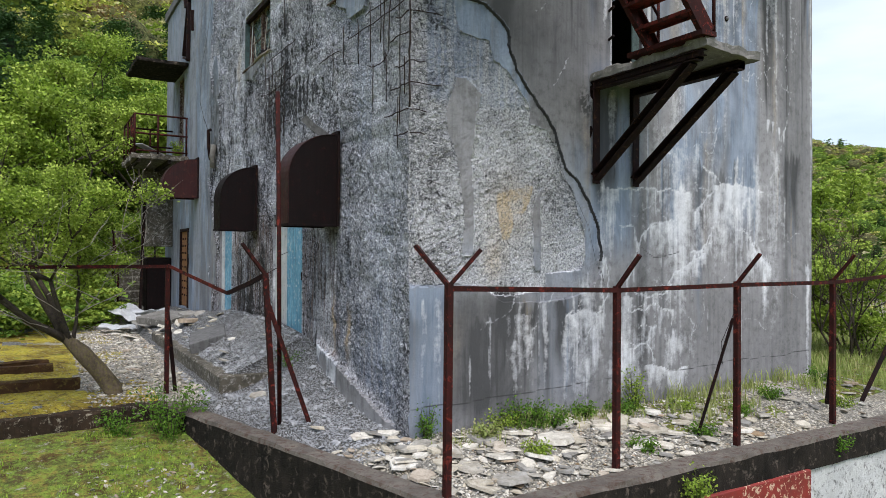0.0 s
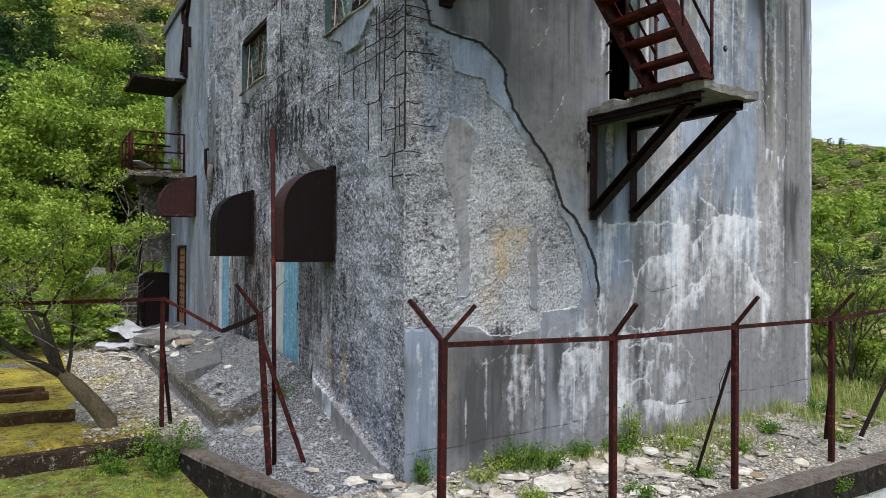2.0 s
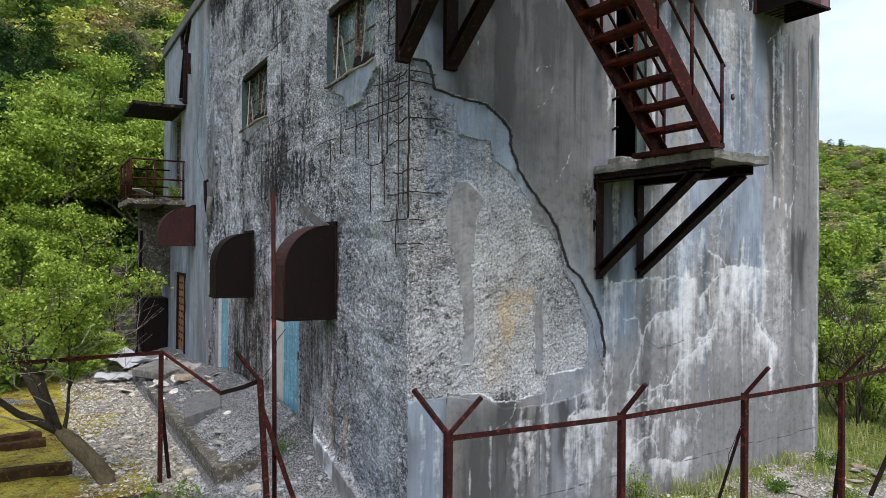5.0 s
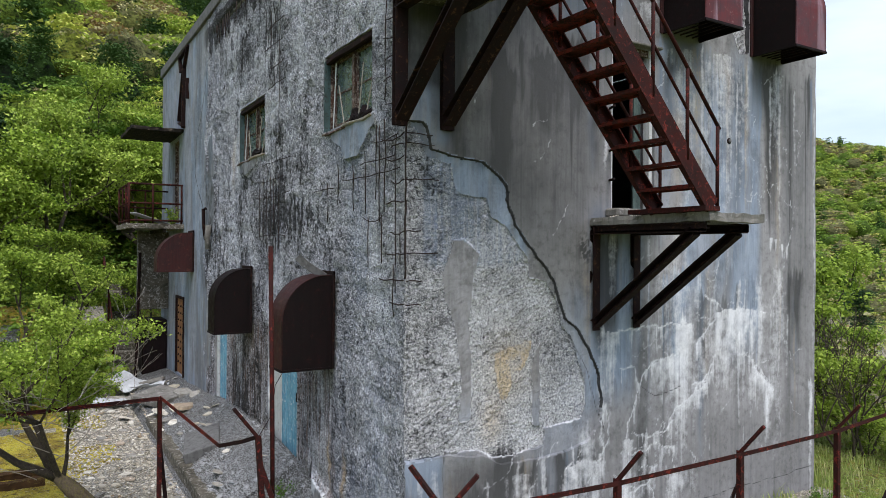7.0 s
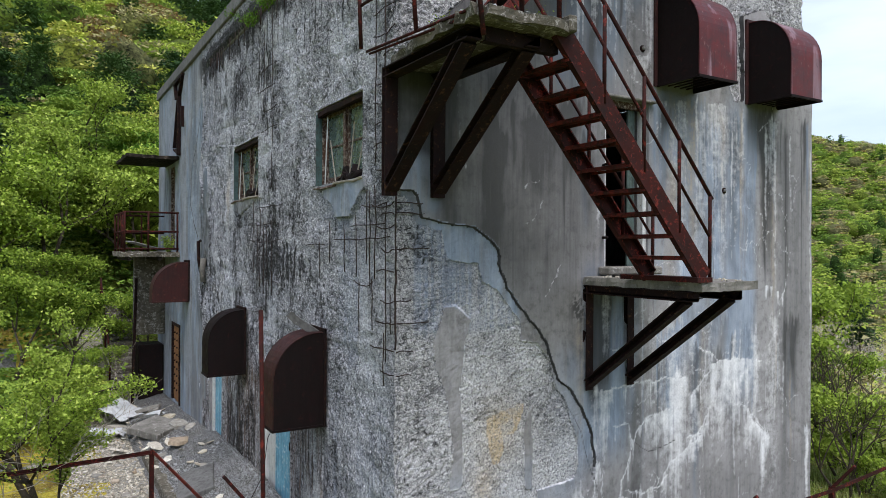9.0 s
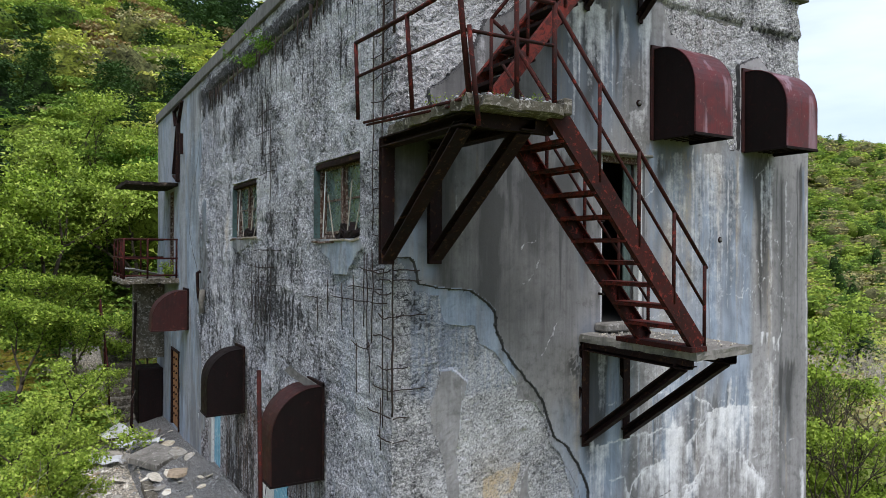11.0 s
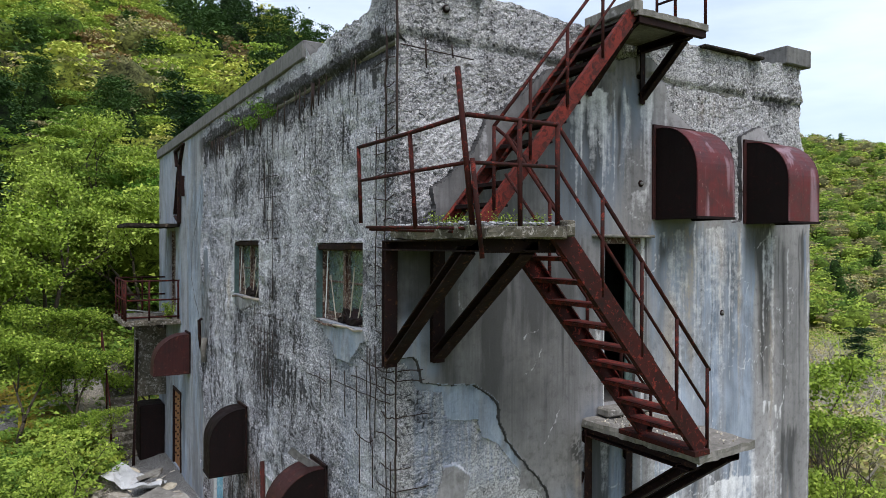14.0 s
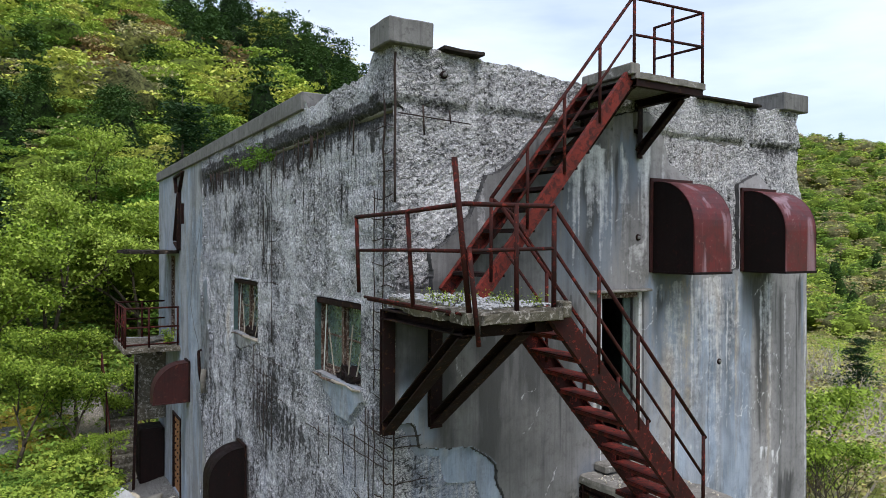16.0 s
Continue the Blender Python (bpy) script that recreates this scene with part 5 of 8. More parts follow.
corner_block((-0.12, -0.10, 8.95), (0.40, 0.36, 9.21))
corner_block((6.45, -0.09, 8.955), (7.06, 0.45, 9.22))
for lo, hi, lab in (((0.52, -0.10, 8.95), (1.02, 0.2, 9.0), "cap_fragment"), ((3.8, -0.12, 8.93), (4.25, 0.15, 8.985), "cap_fragment"), ((4.6, -0.10, 8.92), (5.9, 0.15, 8.96), "cap_fragment")):
    bm = fresh()
    vs = box(bm, lo, hi, 0.01)
    bmesh.ops.subdivide_edges(bm, edges=bm.edges[:], cuts=1, use_grid_fill=True)
    for v in bm.verts:
        v.co += Vector((noise.noise(v.co * 6), noise.noise(v.co * 6 + Vector((5, 0, 0))), 0.4 * noise.noise(v.co * 6 + Vector((0, 9, 0))))) * 0.04
    tagged(part(lab, bm, M_KERB), "broken dark piece of roof coping", "concrete fragment", group="coping fragments")

# ---- outside stairs: three landings, two flights, rails ----
def slab_part(name, outline, z0, z1, material, parent, ragged=0.015, seed=0.0):
    """A concrete slab with the given plan outline and chipped edges."""
    bm = fresh()
    pts = []
    n = len(outline)
    for i in range(n):
        a, b = Vector(outline[i]), Vector(outline[(i + 1) % n])
        k = max(2, int((b - a).length / 0.09))
        for j in range(k):
            pts.append(a + (b - a) * j / k)
    def ring(z, s):
        return [bm.verts.new((p.x + ragged * noise.noise(Vector((p.x * 9, p.y * 9, z * 5 + seed))) * s, p.y + ragged * noise.noise(Vector((p.x * 9 + 4, p.y * 9, z * 5 + seed))) * s,
                              z + 0.4 * ragged * noise.noise(Vector((p.x * 7, p.y * 7, seed + z))))) for p in pts]
    rings = [ring(z0, 1), ring((z0 + z1) / 2, 1.3), ring(z1, 1.6)]
    for a, b in zip(rings, rings[1:]):
        for i in range(len(pts)):
            j = (i + 1) % len(pts)
            bm.faces.new((a[i], a[j], b[j], b[i]))
    bm.faces.new(rings[0][::-1])
    bm.faces.new(rings[-1])
    bmesh.ops.recalc_face_normals(bm, faces=bm.faces)
    return part(name, bm, material, parent)


def steel(name, a, b, shape, parent, material=None, up=(0, 0, 1), label=""):
    bm = fresh()
    section(bm, a, b, shape, up)
    bmesh.ops.recalc_face_normals(bm, faces=bm.faces)
    return part(name, bm, material or M_RUST_DARK, parent, label)


def rod(name, pts, r, parent, material=None, n=8):
    bm = fresh()
    tube(bm, pts, r, n)
    return part(name, bm, material or M_RUST, parent, smooth=True)


def bracket(x, foot, top, reach, parent, w=0.10):
    """A wall bracket: an upright on the wall, a level arm and a raking strut, all of channel steel."""
    steel("bracket_upright", (x - w / 2, -0.04, foot), (x - w / 2, -0.04, top), channel(w, 0.075, 0.012), parent, up=(0, -1, 0))
    steel("bracket_arm", (x - w / 2, -0.02, top - 0.05), (x - w / 2, -reach, top - 0.05), channel(-w, 0.10, 0.012), parent)
    steel("bracket_strut", (x - w / 2, -0.06, foot + 0.08), (x - w / 2, -reach + 0.10, top - 0.09), channel(-w, 0.10, 0.012), parent)


def flight(name, x0, z0, x1, z1, y_out, y_in, treads, parent, mat_a, mat_b, tall):
    """Two channel stringers and plate treads between them; runs along x from (x0, z0) up or down to (x1, z1)."""
    for y, s in ((y_out, 1), (y_in, -1)):
        steel("stringer", (x0, y, z0), (x1, y, z1), channel(0.06 * s * (1 if x1 > x0 else -1), tall, 0.012), parent, mat_a, up=(0, 0, 1))
    for i in range(treads):
        k = (i + 1) / (treads + 1)
        x, z = x0 + (x1 - x0) * k, z0 + (z1 - z0) * k
        bm = fresh()
        lo, hi = min(y_out, y_in) + 0.01, max(y_out, y_in) - 0.01
        box(bm, (x - 0.10, lo, z - 0.012), (x + 0.10, hi, z), 0.003)
        for sx in (-1, 1):
            box(bm, (x + sx * 0.10 - 0.006, lo, z - 0.040), (x + sx * 0.10 + 0.006, hi, z - 0.013), 0)
        part("tread", bm, mat_b, parent)


stair = tagged(empty("outside_stair", (0, 0, 0)), "rusted red steel stair in two flights on the wall", "staircase")
# lowest landing, at the door
low = tagged(empty("lower_landing", (0, 0, 0)), "crumbling concrete landing on rusted brackets below the door", "landing")
slab_part("slab", [(2.50, -0.01), (2.50, -1.70), (3.44, -1.66), (3.46, -0.01)], 4.06, 4.15, M_SLAB, low, 0.045, 1.0)
steel("edge_beam", (2.53, -0.02, 4.02), (2.53, -1.64, 4.02), channel(0.06, 0.07, 0.010), low, M_RUST_DARK)
for x in (2.66, 3.34):
    bracket(x, 2.80, 4.05, 1.58, low, 0.11)
steel("base_plate", (2.49, -0.72, 4.185), (2.49, -1.74, 4.185), [(-0.10, -0.03), (0.12, -0.03), (0.12, 0.02), (-0.10, 0.02)], low, M_RUST)
# rubble of broken slab lying on the landing
rs = random.Random(3)
bm = fresh()
for i in range(190):
    p = Vector((rs.uniform(2.56, 3.42), rs.uniform(-1.60, -0.05), 4.155))
    bmesh.ops.create_icosphere(bm, subdivisions=1, radius=rs.uniform(0.005, 0.022), matrix=Matrix.Translation(p) @ Euler((rs.random() * 3, rs.random() * 3, 0)).to_matrix().to_4x4() @ Matrix.Diagonal((1, 0.8, 0.5, 1)))
tagged(part("concrete_crumbs", bm, M_SLATE), "pale crumbs of broken concrete on the landing", "rubble", kind="stuff")

# middle landing at the corner
mid = tagged(empty("middle_landing", (0, 0, 0)), "overgrown concrete landing on rusted brackets at the corner", "landing")
slab_part("slab", [(-0.06, 0.0), (-0.20, -0.9), (-0.22, -1.74), (0.20, -1.78), (0.74, -1.76), (0.74, 0.0)], 6.28, 6.38, M_SLAB_MOSSY, mid, 0.05, 2.0)
slab_part("edge_lip", [(-0.14, -1.70), (-0.14, -1.80), (0.60, -1.82), (0.70, -1.76), (0.70, -1.70)], 6.29, 6.365, M_SLAB_MOSSY, mid, 0.04, 5.0)
for x, r in ((0.045, 1.55), (0.60, 1.62)):
    bracket(x, 5.0, 6.27, r, mid, 0.14)
steel("edge_beam", (0.0, -1.58, 6.22), (0.76, -1.58, 6.22), channel(0.08, 0.12, 0.012), mid)
rod("top_rail", [(-0.40, 0.05, 7.19), (-0.32, -0.9, 7.21), (-0.27, -1.73, 7.24)], 0.020, mid)
rod("top_rail", [(-0.27, -1.73, 7.24), (0.66, -1.71, 7.25)], 0.020, mid)
rod("mid_rail", [(-0.38, 0.05, 6.86), (-0.31, -0.9, 6.87), (-0.26, -1.73, 6.87)], 0.016, mid)
rod("mid_rail", [(-0.26, -1.73, 6.87), (0.65, -1.71, 6.89)], 0.016, mid)
rod("toe_rail", [(-0.34, -0.02, 6.40), (-0.20, -1.60, 6.36)], 0.014, mid)
rod("toe_rail", [(-0.32, -0.05, 6.375), (-0.17, -1.55, 6.33)], 0.012, mid)
for a, b, r in (((-0.40, 0.05, 7.20), (-0.37, 0.05, 6.44), 0.021), ((-0.32, -0.88, 7.21), (-0.27, -0.90, 6.37), 0.021), ((-0.36, -1.73, 7.60), (-0.21, -1.72, 6.38), 0.024), ((-0.24, -1.76, 6.90), (-0.17, -1.80, 6.12), 0.020),
                ((0.24, -1.73, 7.25), (0.25, -1.73, 6.36), 0.021), ((0.66, -1.71, 7.25), (0.66, -1.71, 6.36), 0.022)):
    rod("rail_post", [a, b], r, mid)
bm = fresh()
box(bm, (0.70, -1.80, 6.30), (0.79, -1.62, 6.44), 0.012)
part("corner_lug", bm, M_SLAB_MOSSY, mid)

# lower flight: middle landing down to the lower one
flight("lower", 0.70, 6.34, 2.56, 4.20, -1.70, -0.95, 9, stair, M_RUST, M_RUST_BRIGHT, 0.185)
for y, zoff in ((-1.69, 0.0), (-0.96, 0.0)):
    top0, bot0 = (0.66, y, 7.27), (2.66, y, 4.98)
    rod("stair_rail", [top0, bot0], 0.019, stair)
    rod("stair_mid_rail", [(0.66, y, 6.90), (2.63, y, 4.60)], 0.015, stair)
    for k in (0.27, 0.52, 0.76, 0.985):
        x = 0.66 + 2.0 * k
        zt = 7.27 - 2.29 * k
        zb = 6.34 - (x - 0.70) * 2.14 / 1.86
        rod("stair_post", [(x, y, zt), (x, y, max(zb, 4.18))], 0.018, stair)
# upper flight: middle landing up to the roof landing
flight("upper", 0.52, 6.42, 2.58, 8.86, -0.80, -0.10, 10, stair, M_RUST_BRIGHT, M_RUST_DARK, 0.15)
for y in (-0.80, ):
    rod("stair_rail", [(0.64, y, 7.37), (1.08, y, 7.90), (2.52, y, 9.64)], 0.019, stair)
    rod("stair_mid_rail", [(0.66, y, 6.98), (2.52, y, 9.24)], 0.015, stair)
    for x, zt in ((0.64, 7.37), (1.08, 7.90), (1.56, 8.48), (2.05, 9.07)):
        rod("stair_post", [(x, y, zt), (x, y, 6.42 + (x - 0.52) * 2.44 / 2.06)], 0.018, stair)
rod("stair_rail", [(0.64, -0.80, 7.37), (0.88, -0.80, 7.23), (1.32, -0.95, 6.55)], 0.018, stair)
for x0 in (2.58, ):
    steel("raking_brace", (2.02, -0.06, 7.86), (2.56, -0.76, 8.72), channel(0.09, 0.08, 0.012), stair, M_RUST_DARK)

# roof landing
high = tagged(empty("roof_landing", (0, 0, 0)), "small concrete landing with a steel guard rail at roof level", "landing")
slab_part("slab", [(2.52, 0.0), (2.52, -0.88), (3.66, -0.88), (3.66, 0.0)], 8.76, 8.83, M_SLAB, high, 0.02, 3.0)
steel("edge_beam", (2.54, -0.86, 8.72), (3.64, -0.86, 8.72), channel(0.06, 0.08, 0.01), high)
bm = fresh()
box(bm, (2.46, -0.86, 8.80), (2.60, -0.06, 8.93), 0.012)
part("kerb", bm, M_SLAB, high)
for x in (2.62, 3.52):
    bracket(x, 8.02, 8.76, 0.80, high, 0.08)
for p, zt in (((2.52, -0.84), 9.64), ((3.12, -0.85), 9.63), ((3.64, -0.85), 9.68), ((3.68, -0.08), 9.72)):
    rod("rail_post", [(p[0], p[1], 8.80), (p[0], p[1], zt)], 0.018, high)
for z0, z1, z2 in ((9.64, 9.67, 9.71), (9.24, 9.27, 9.31)):
    rod("guard_rail", [(2.52, -0.84, z0), (3.64, -0.85, z1), (3.68, -0.08, z2)], 0.017, high)

# ---- vent hoods ----
def hood(name, width, depth, height, mat_side, mat_front, label, flange=None):
    """A sheet-steel vent hood with a quarter-round top, open below, on a flanged frame. Back at y = 0, left foot at the origin."""
    ob = tagged(empty(name), label, "vent hood", group="vent hoods")
    n, r = 12, min(depth, height) * 0.86
    prof = [(0.0, height)] + [(-(depth - r) - r * math.sin(a), height - r + r * math.cos(a)) for a in [i * math.pi / 2 / n for i in range(n + 1)]] + [(-depth, 0.0)]
    t = 0.008
    for k, x in enumerate((0.0, width - t)):
        bm = fresh()
        out = prof + [(0.0, 0.0)]
        lo = [bm.verts.new((x, y, z)) for y, z in out]
        hi = [bm.verts.new((x + t, y, z)) for y, z in out]
        bm.faces.new(lo)
        bm.faces.new(hi[::-1])
        for i in range(len(out)):
            j = (i + 1) % len(out)
            bm.faces.new((lo[i], hi[i], hi[j], lo[j]))
        bmesh.ops.recalc_face_normals(bm, faces=bm.faces)
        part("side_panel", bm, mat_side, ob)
    bm = fresh()
    a = [bm.verts.new((-0.006, y, z)) for y, z in prof]
    b = [bm.verts.new((width + 0.006, y, z)) for y, z in prof]
    c = [bm.verts.new((-0.006, min(0, y + t), z - t * 0.6)) for y, z in prof]
    d = [bm.verts.new((width + 0.006, min(0, y + t), z - t * 0.6)) for y, z in prof]
    for i in range(len(prof) - 1):
        bm.faces.new((a[i], a[i + 1], b[i + 1], b[i]))
        bm.faces.new((c[i], d[i], d[i + 1], c[i + 1]))
        bm.faces.new((a[i], c[i], c[i + 1], a[i + 1]))
        bm.faces.new((b[i], b[i + 1], d[i + 1], d[i]))
    for i in (0, len(prof) - 1):
        bm.faces.new((a[i], b[i], d[i], c[i]))
    bmesh.ops.recalc_face_normals(bm, faces=bm.faces)
    part("curved_front", bm, mat_front, ob, smooth=False)
    for lo, hi in (((-0.05, -0.03, -0.01), (0.0, 0.0, height + 0.04)), ((width, -0.03, -0.01), (width + 0.05, 0.0, height + 0.04)), ((-0.05, -0.035, height + 0.005), (width + 0.05, 0.0, height + 0.05))):
        bm = fresh()
        box(bm, lo, hi, 0.003)
        part("frame_strip", bm, flange or M_RUST_DARK, ob)
    bm = fresh()
    box(bm, (-0.012, -depth - 0.012, -0.02), (width + 0.012, -depth + 0.012, 0.012), 0.002)
    part("bottom_strip", bm, mat_side, ob)
    for x in (-0.006, width - 0.004):
        bm = fresh()
        box(bm, (x - 0.004, -depth, -0.02), (x + 0.014, -0.02, 0.010), 0.002)
        part("bottom_strip", bm, mat_side, ob)
    rr = random.Random(width)
    for k in range(5):
        bm = fresh()
        box(bm, (0.06 + k * (width - 0.12) / 5, -depth + 0.02, 0.005), (0.075 + k * (width - 0.12) / 5, -0.04, 0.02), 0)
        part("grille_bar", bm, M_RUST_DARK, ob)
    return ob


def stand(ob, m):
    ob.matrix_basis = m
    return ob


# side panels darker than the front: their shade is put into the colour
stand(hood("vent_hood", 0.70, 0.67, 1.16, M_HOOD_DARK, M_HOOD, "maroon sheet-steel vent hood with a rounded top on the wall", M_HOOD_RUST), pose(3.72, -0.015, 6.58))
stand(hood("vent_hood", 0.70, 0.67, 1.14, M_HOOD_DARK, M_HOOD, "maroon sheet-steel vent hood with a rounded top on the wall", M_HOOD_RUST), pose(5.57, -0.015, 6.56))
stand(hood("vent_hood", 0.46, 0.66, 1.15, M_HOOD_DARK, M_HOOD_RUST, "dark rusted vent hood hanging over rubble beside a blue door"), pose(-0.015, 2.34, 2.28, 0, 0, -90))
stand(hood("vent_hood", 0.46, 0.62, 1.08, M_HOOD_DARK, M_HOOD_DARK, "near-black vent hood with a rounded top beside a blue door"), pose(-0.015, 6.06, 2.33, 0, 0, -90))
stand(hood("vent_hood", 0.46, 0.80, 0.90, M_HOOD_RUST, M_HOOD_RUST, "rust-red vent hood below the far balcony"), pose(-0.015, 11.0, 3.23, 0, 0, -90))
# bent flashing on the first west hood
bm = fresh()
section(bm, (-0.08, 2.02, 3.40), (-0.30, 2.10, 3.56), [(-0.045, -0.005), (0.045, -0.005), (0.05, 0.008), (-0.05, 0.008)], (0, 1, 0.4))
section(bm, (-0.30, 2.10, 3.56), (-0.40, 2.12, 3.66), [(-0.05, -0.005), (0.045, -0.005), (0.035, 0.008), (-0.04, 0.008)], (0, 1, 0.4))
bmesh.ops.recalc_face_normals(bm, faces=bm.faces)
tagged(part("loose_flashing", bm, M_CAP), "bent pale strip of sheet steel above a vent hood", "metal strip")

# ---- exposed reinforcing rods ----
rods = tagged(empty("reinforcement"), "thin rusted rods bared in the crumbling corner", "reinforcing rods", kind="structure")


def rebar(pts, r=0.007):
    bm = fresh()
    tube(bm, pts, r, 5)
    part("rebar", bm, M_REBAR, rods, smooth=True)


rr = random.Random(11)


def upright(y, z0, z1, r=0.006, x=-0.012):
    n = max(3, int((z1 - z0) / 0.2))
    rebar([(x - 0.008 * rr.random(), y + 0.035 * (rr.random() - 0.5), z0 + (z1 - z0) * k / n) for k in range(n + 1)], r)


def tie(z, y0, y1, r=0.006):
    sag = rr.uniform(-0.05, 0.03)
    rebar([(-0.014 - 0.010 * rr.random(), y0 + (y1 - y0) * j / 6, z + sag * math.sin(j / 6 * math.pi) + 0.018 * rr.random()) for j in range(7)], r)


# the cage bared at the corner: a stout corner rod, thin uprights and ties
for z0, z1, r in ((3.45, 4.25, 0.011), (4.2, 5.02, 0.009), (7.35, 8.88, 0.014)):
    n = 8
    rebar([(-0.002 + 0.012 * (rr.random() - 0.5), -0.004 + 0.012 * (rr.random() - 0.5), z0 + (z1 - z0) * k / n) for k in range(n + 1)], r)
for y, z0, z1, r in ((0.22, 7.1, 8.5, 0.012), (0.22, 5.2, 7.1, 0.007), (0.20, 3.3, 4.95, 0.006), (0.45, 5.35, 7.5, 0.006), (0.24, 3.05, 3.6, 0.006), (0.10, 3.6, 4.0, 0.006), (0.45, 4.15, 5.15, 0.007), (0.58, 4.05, 5.1, 0.006), (0.66, 4.3, 5.12, 0.006), (0.52, 3.6, 4.15, 0.006),
                     (0.86, 3.55, 4.1, 0.006), (0.95, 4.15, 4.85, 0.006), (1.30, 4.2, 4.75, 0.006), (1.75, 4.3, 4.8, 0.006), (2.1, 4.1, 4.6, 0.005)):
    upright(y, z0, z1, r)
for z in (4.93, 4.82, 4.70, 4.46, 4.22, 3.93, 3.70, 3.42, 3.18):
    tie(z, 0.0, rr.choice((0.3, 0.42, 0.55)), 0.007)
    if rr.random() < 0.7:                                 # turned round the corner onto the south front
        x1 = rr.uniform(0.12, 0.42)
        rebar([(x1 * j / 4, -0.012 - 0.008 * rr.random(), z + 0.02 * rr.random()) for j in range(5)], 0.006)
for k in range(13):
    tie(5.3 + 0.235 * k + rr.uniform(-0.03, 0.03), 0.02, rr.choice((0.26, 0.46, 0.5)), 0.006)
for z, y0, y1 in ((4.58, 0.1, 1.6), (4.72, 0.2, 1.1), (4.95, 0.15, 0.8), (4.5, 1.9, 2.6), (4.1, 0.5, 1.0), (6.62, 3.9, 4.6), (6.95, 4.0, 4.9), (7.25, 3.9, 4.8), (6.3, 3.8, 4.7), (5.1, 3.6, 5.0), (4.85, 3.9, 5.3), (4.6, 3.6, 5.4), (3.95, 3.8, 5.2), (4.35, 4.4, 5.0)):
    tie(z, y0, y1)
for k in range(6):
    y = 4.15 + 0.2 * k + rr.uniform(-0.04, 0.04)
    upright(y, rr.choice((3.75, 3.9, 4.05)), rr.choice((4.9, 5.1, 5.25)), 0.0055)
    if k % 2 == 0 and y < 4.9:
        upright(y, rr.choice((5.4, 6.2, 6.6)), rr.choice((7.9, 8.2)), 0.0055)
for k in range(34):                                       # short hanging ends under the cornice
    y = rr.uniform(0.5, 8.5)
    z = 8.32 + 0.04 * rr.random()
    rebar([(-0.03, y, z), (-0.035, y + 0.01, z - rr.uniform(0.12, 0.45))], 0.008)
for x, z0, z1 in ((0.30, 8.36, 8.05), (0.62, 8.34, 8.20)):
    rebar([(x, -0.05, z0), (x + 0.01, -0.06, z1)], 0.010)
rebar([(0.02, -0.04, 8.26), (0.9, -0.045, 8.22)], 0.007)

# ---- windows and doors ----
def bar_part(name, a, b, w, h, material, parent, label=""):
    bm = fresh()
    bar(bm, a, b, w, h)
    return part(name, bm, material, parent, label)


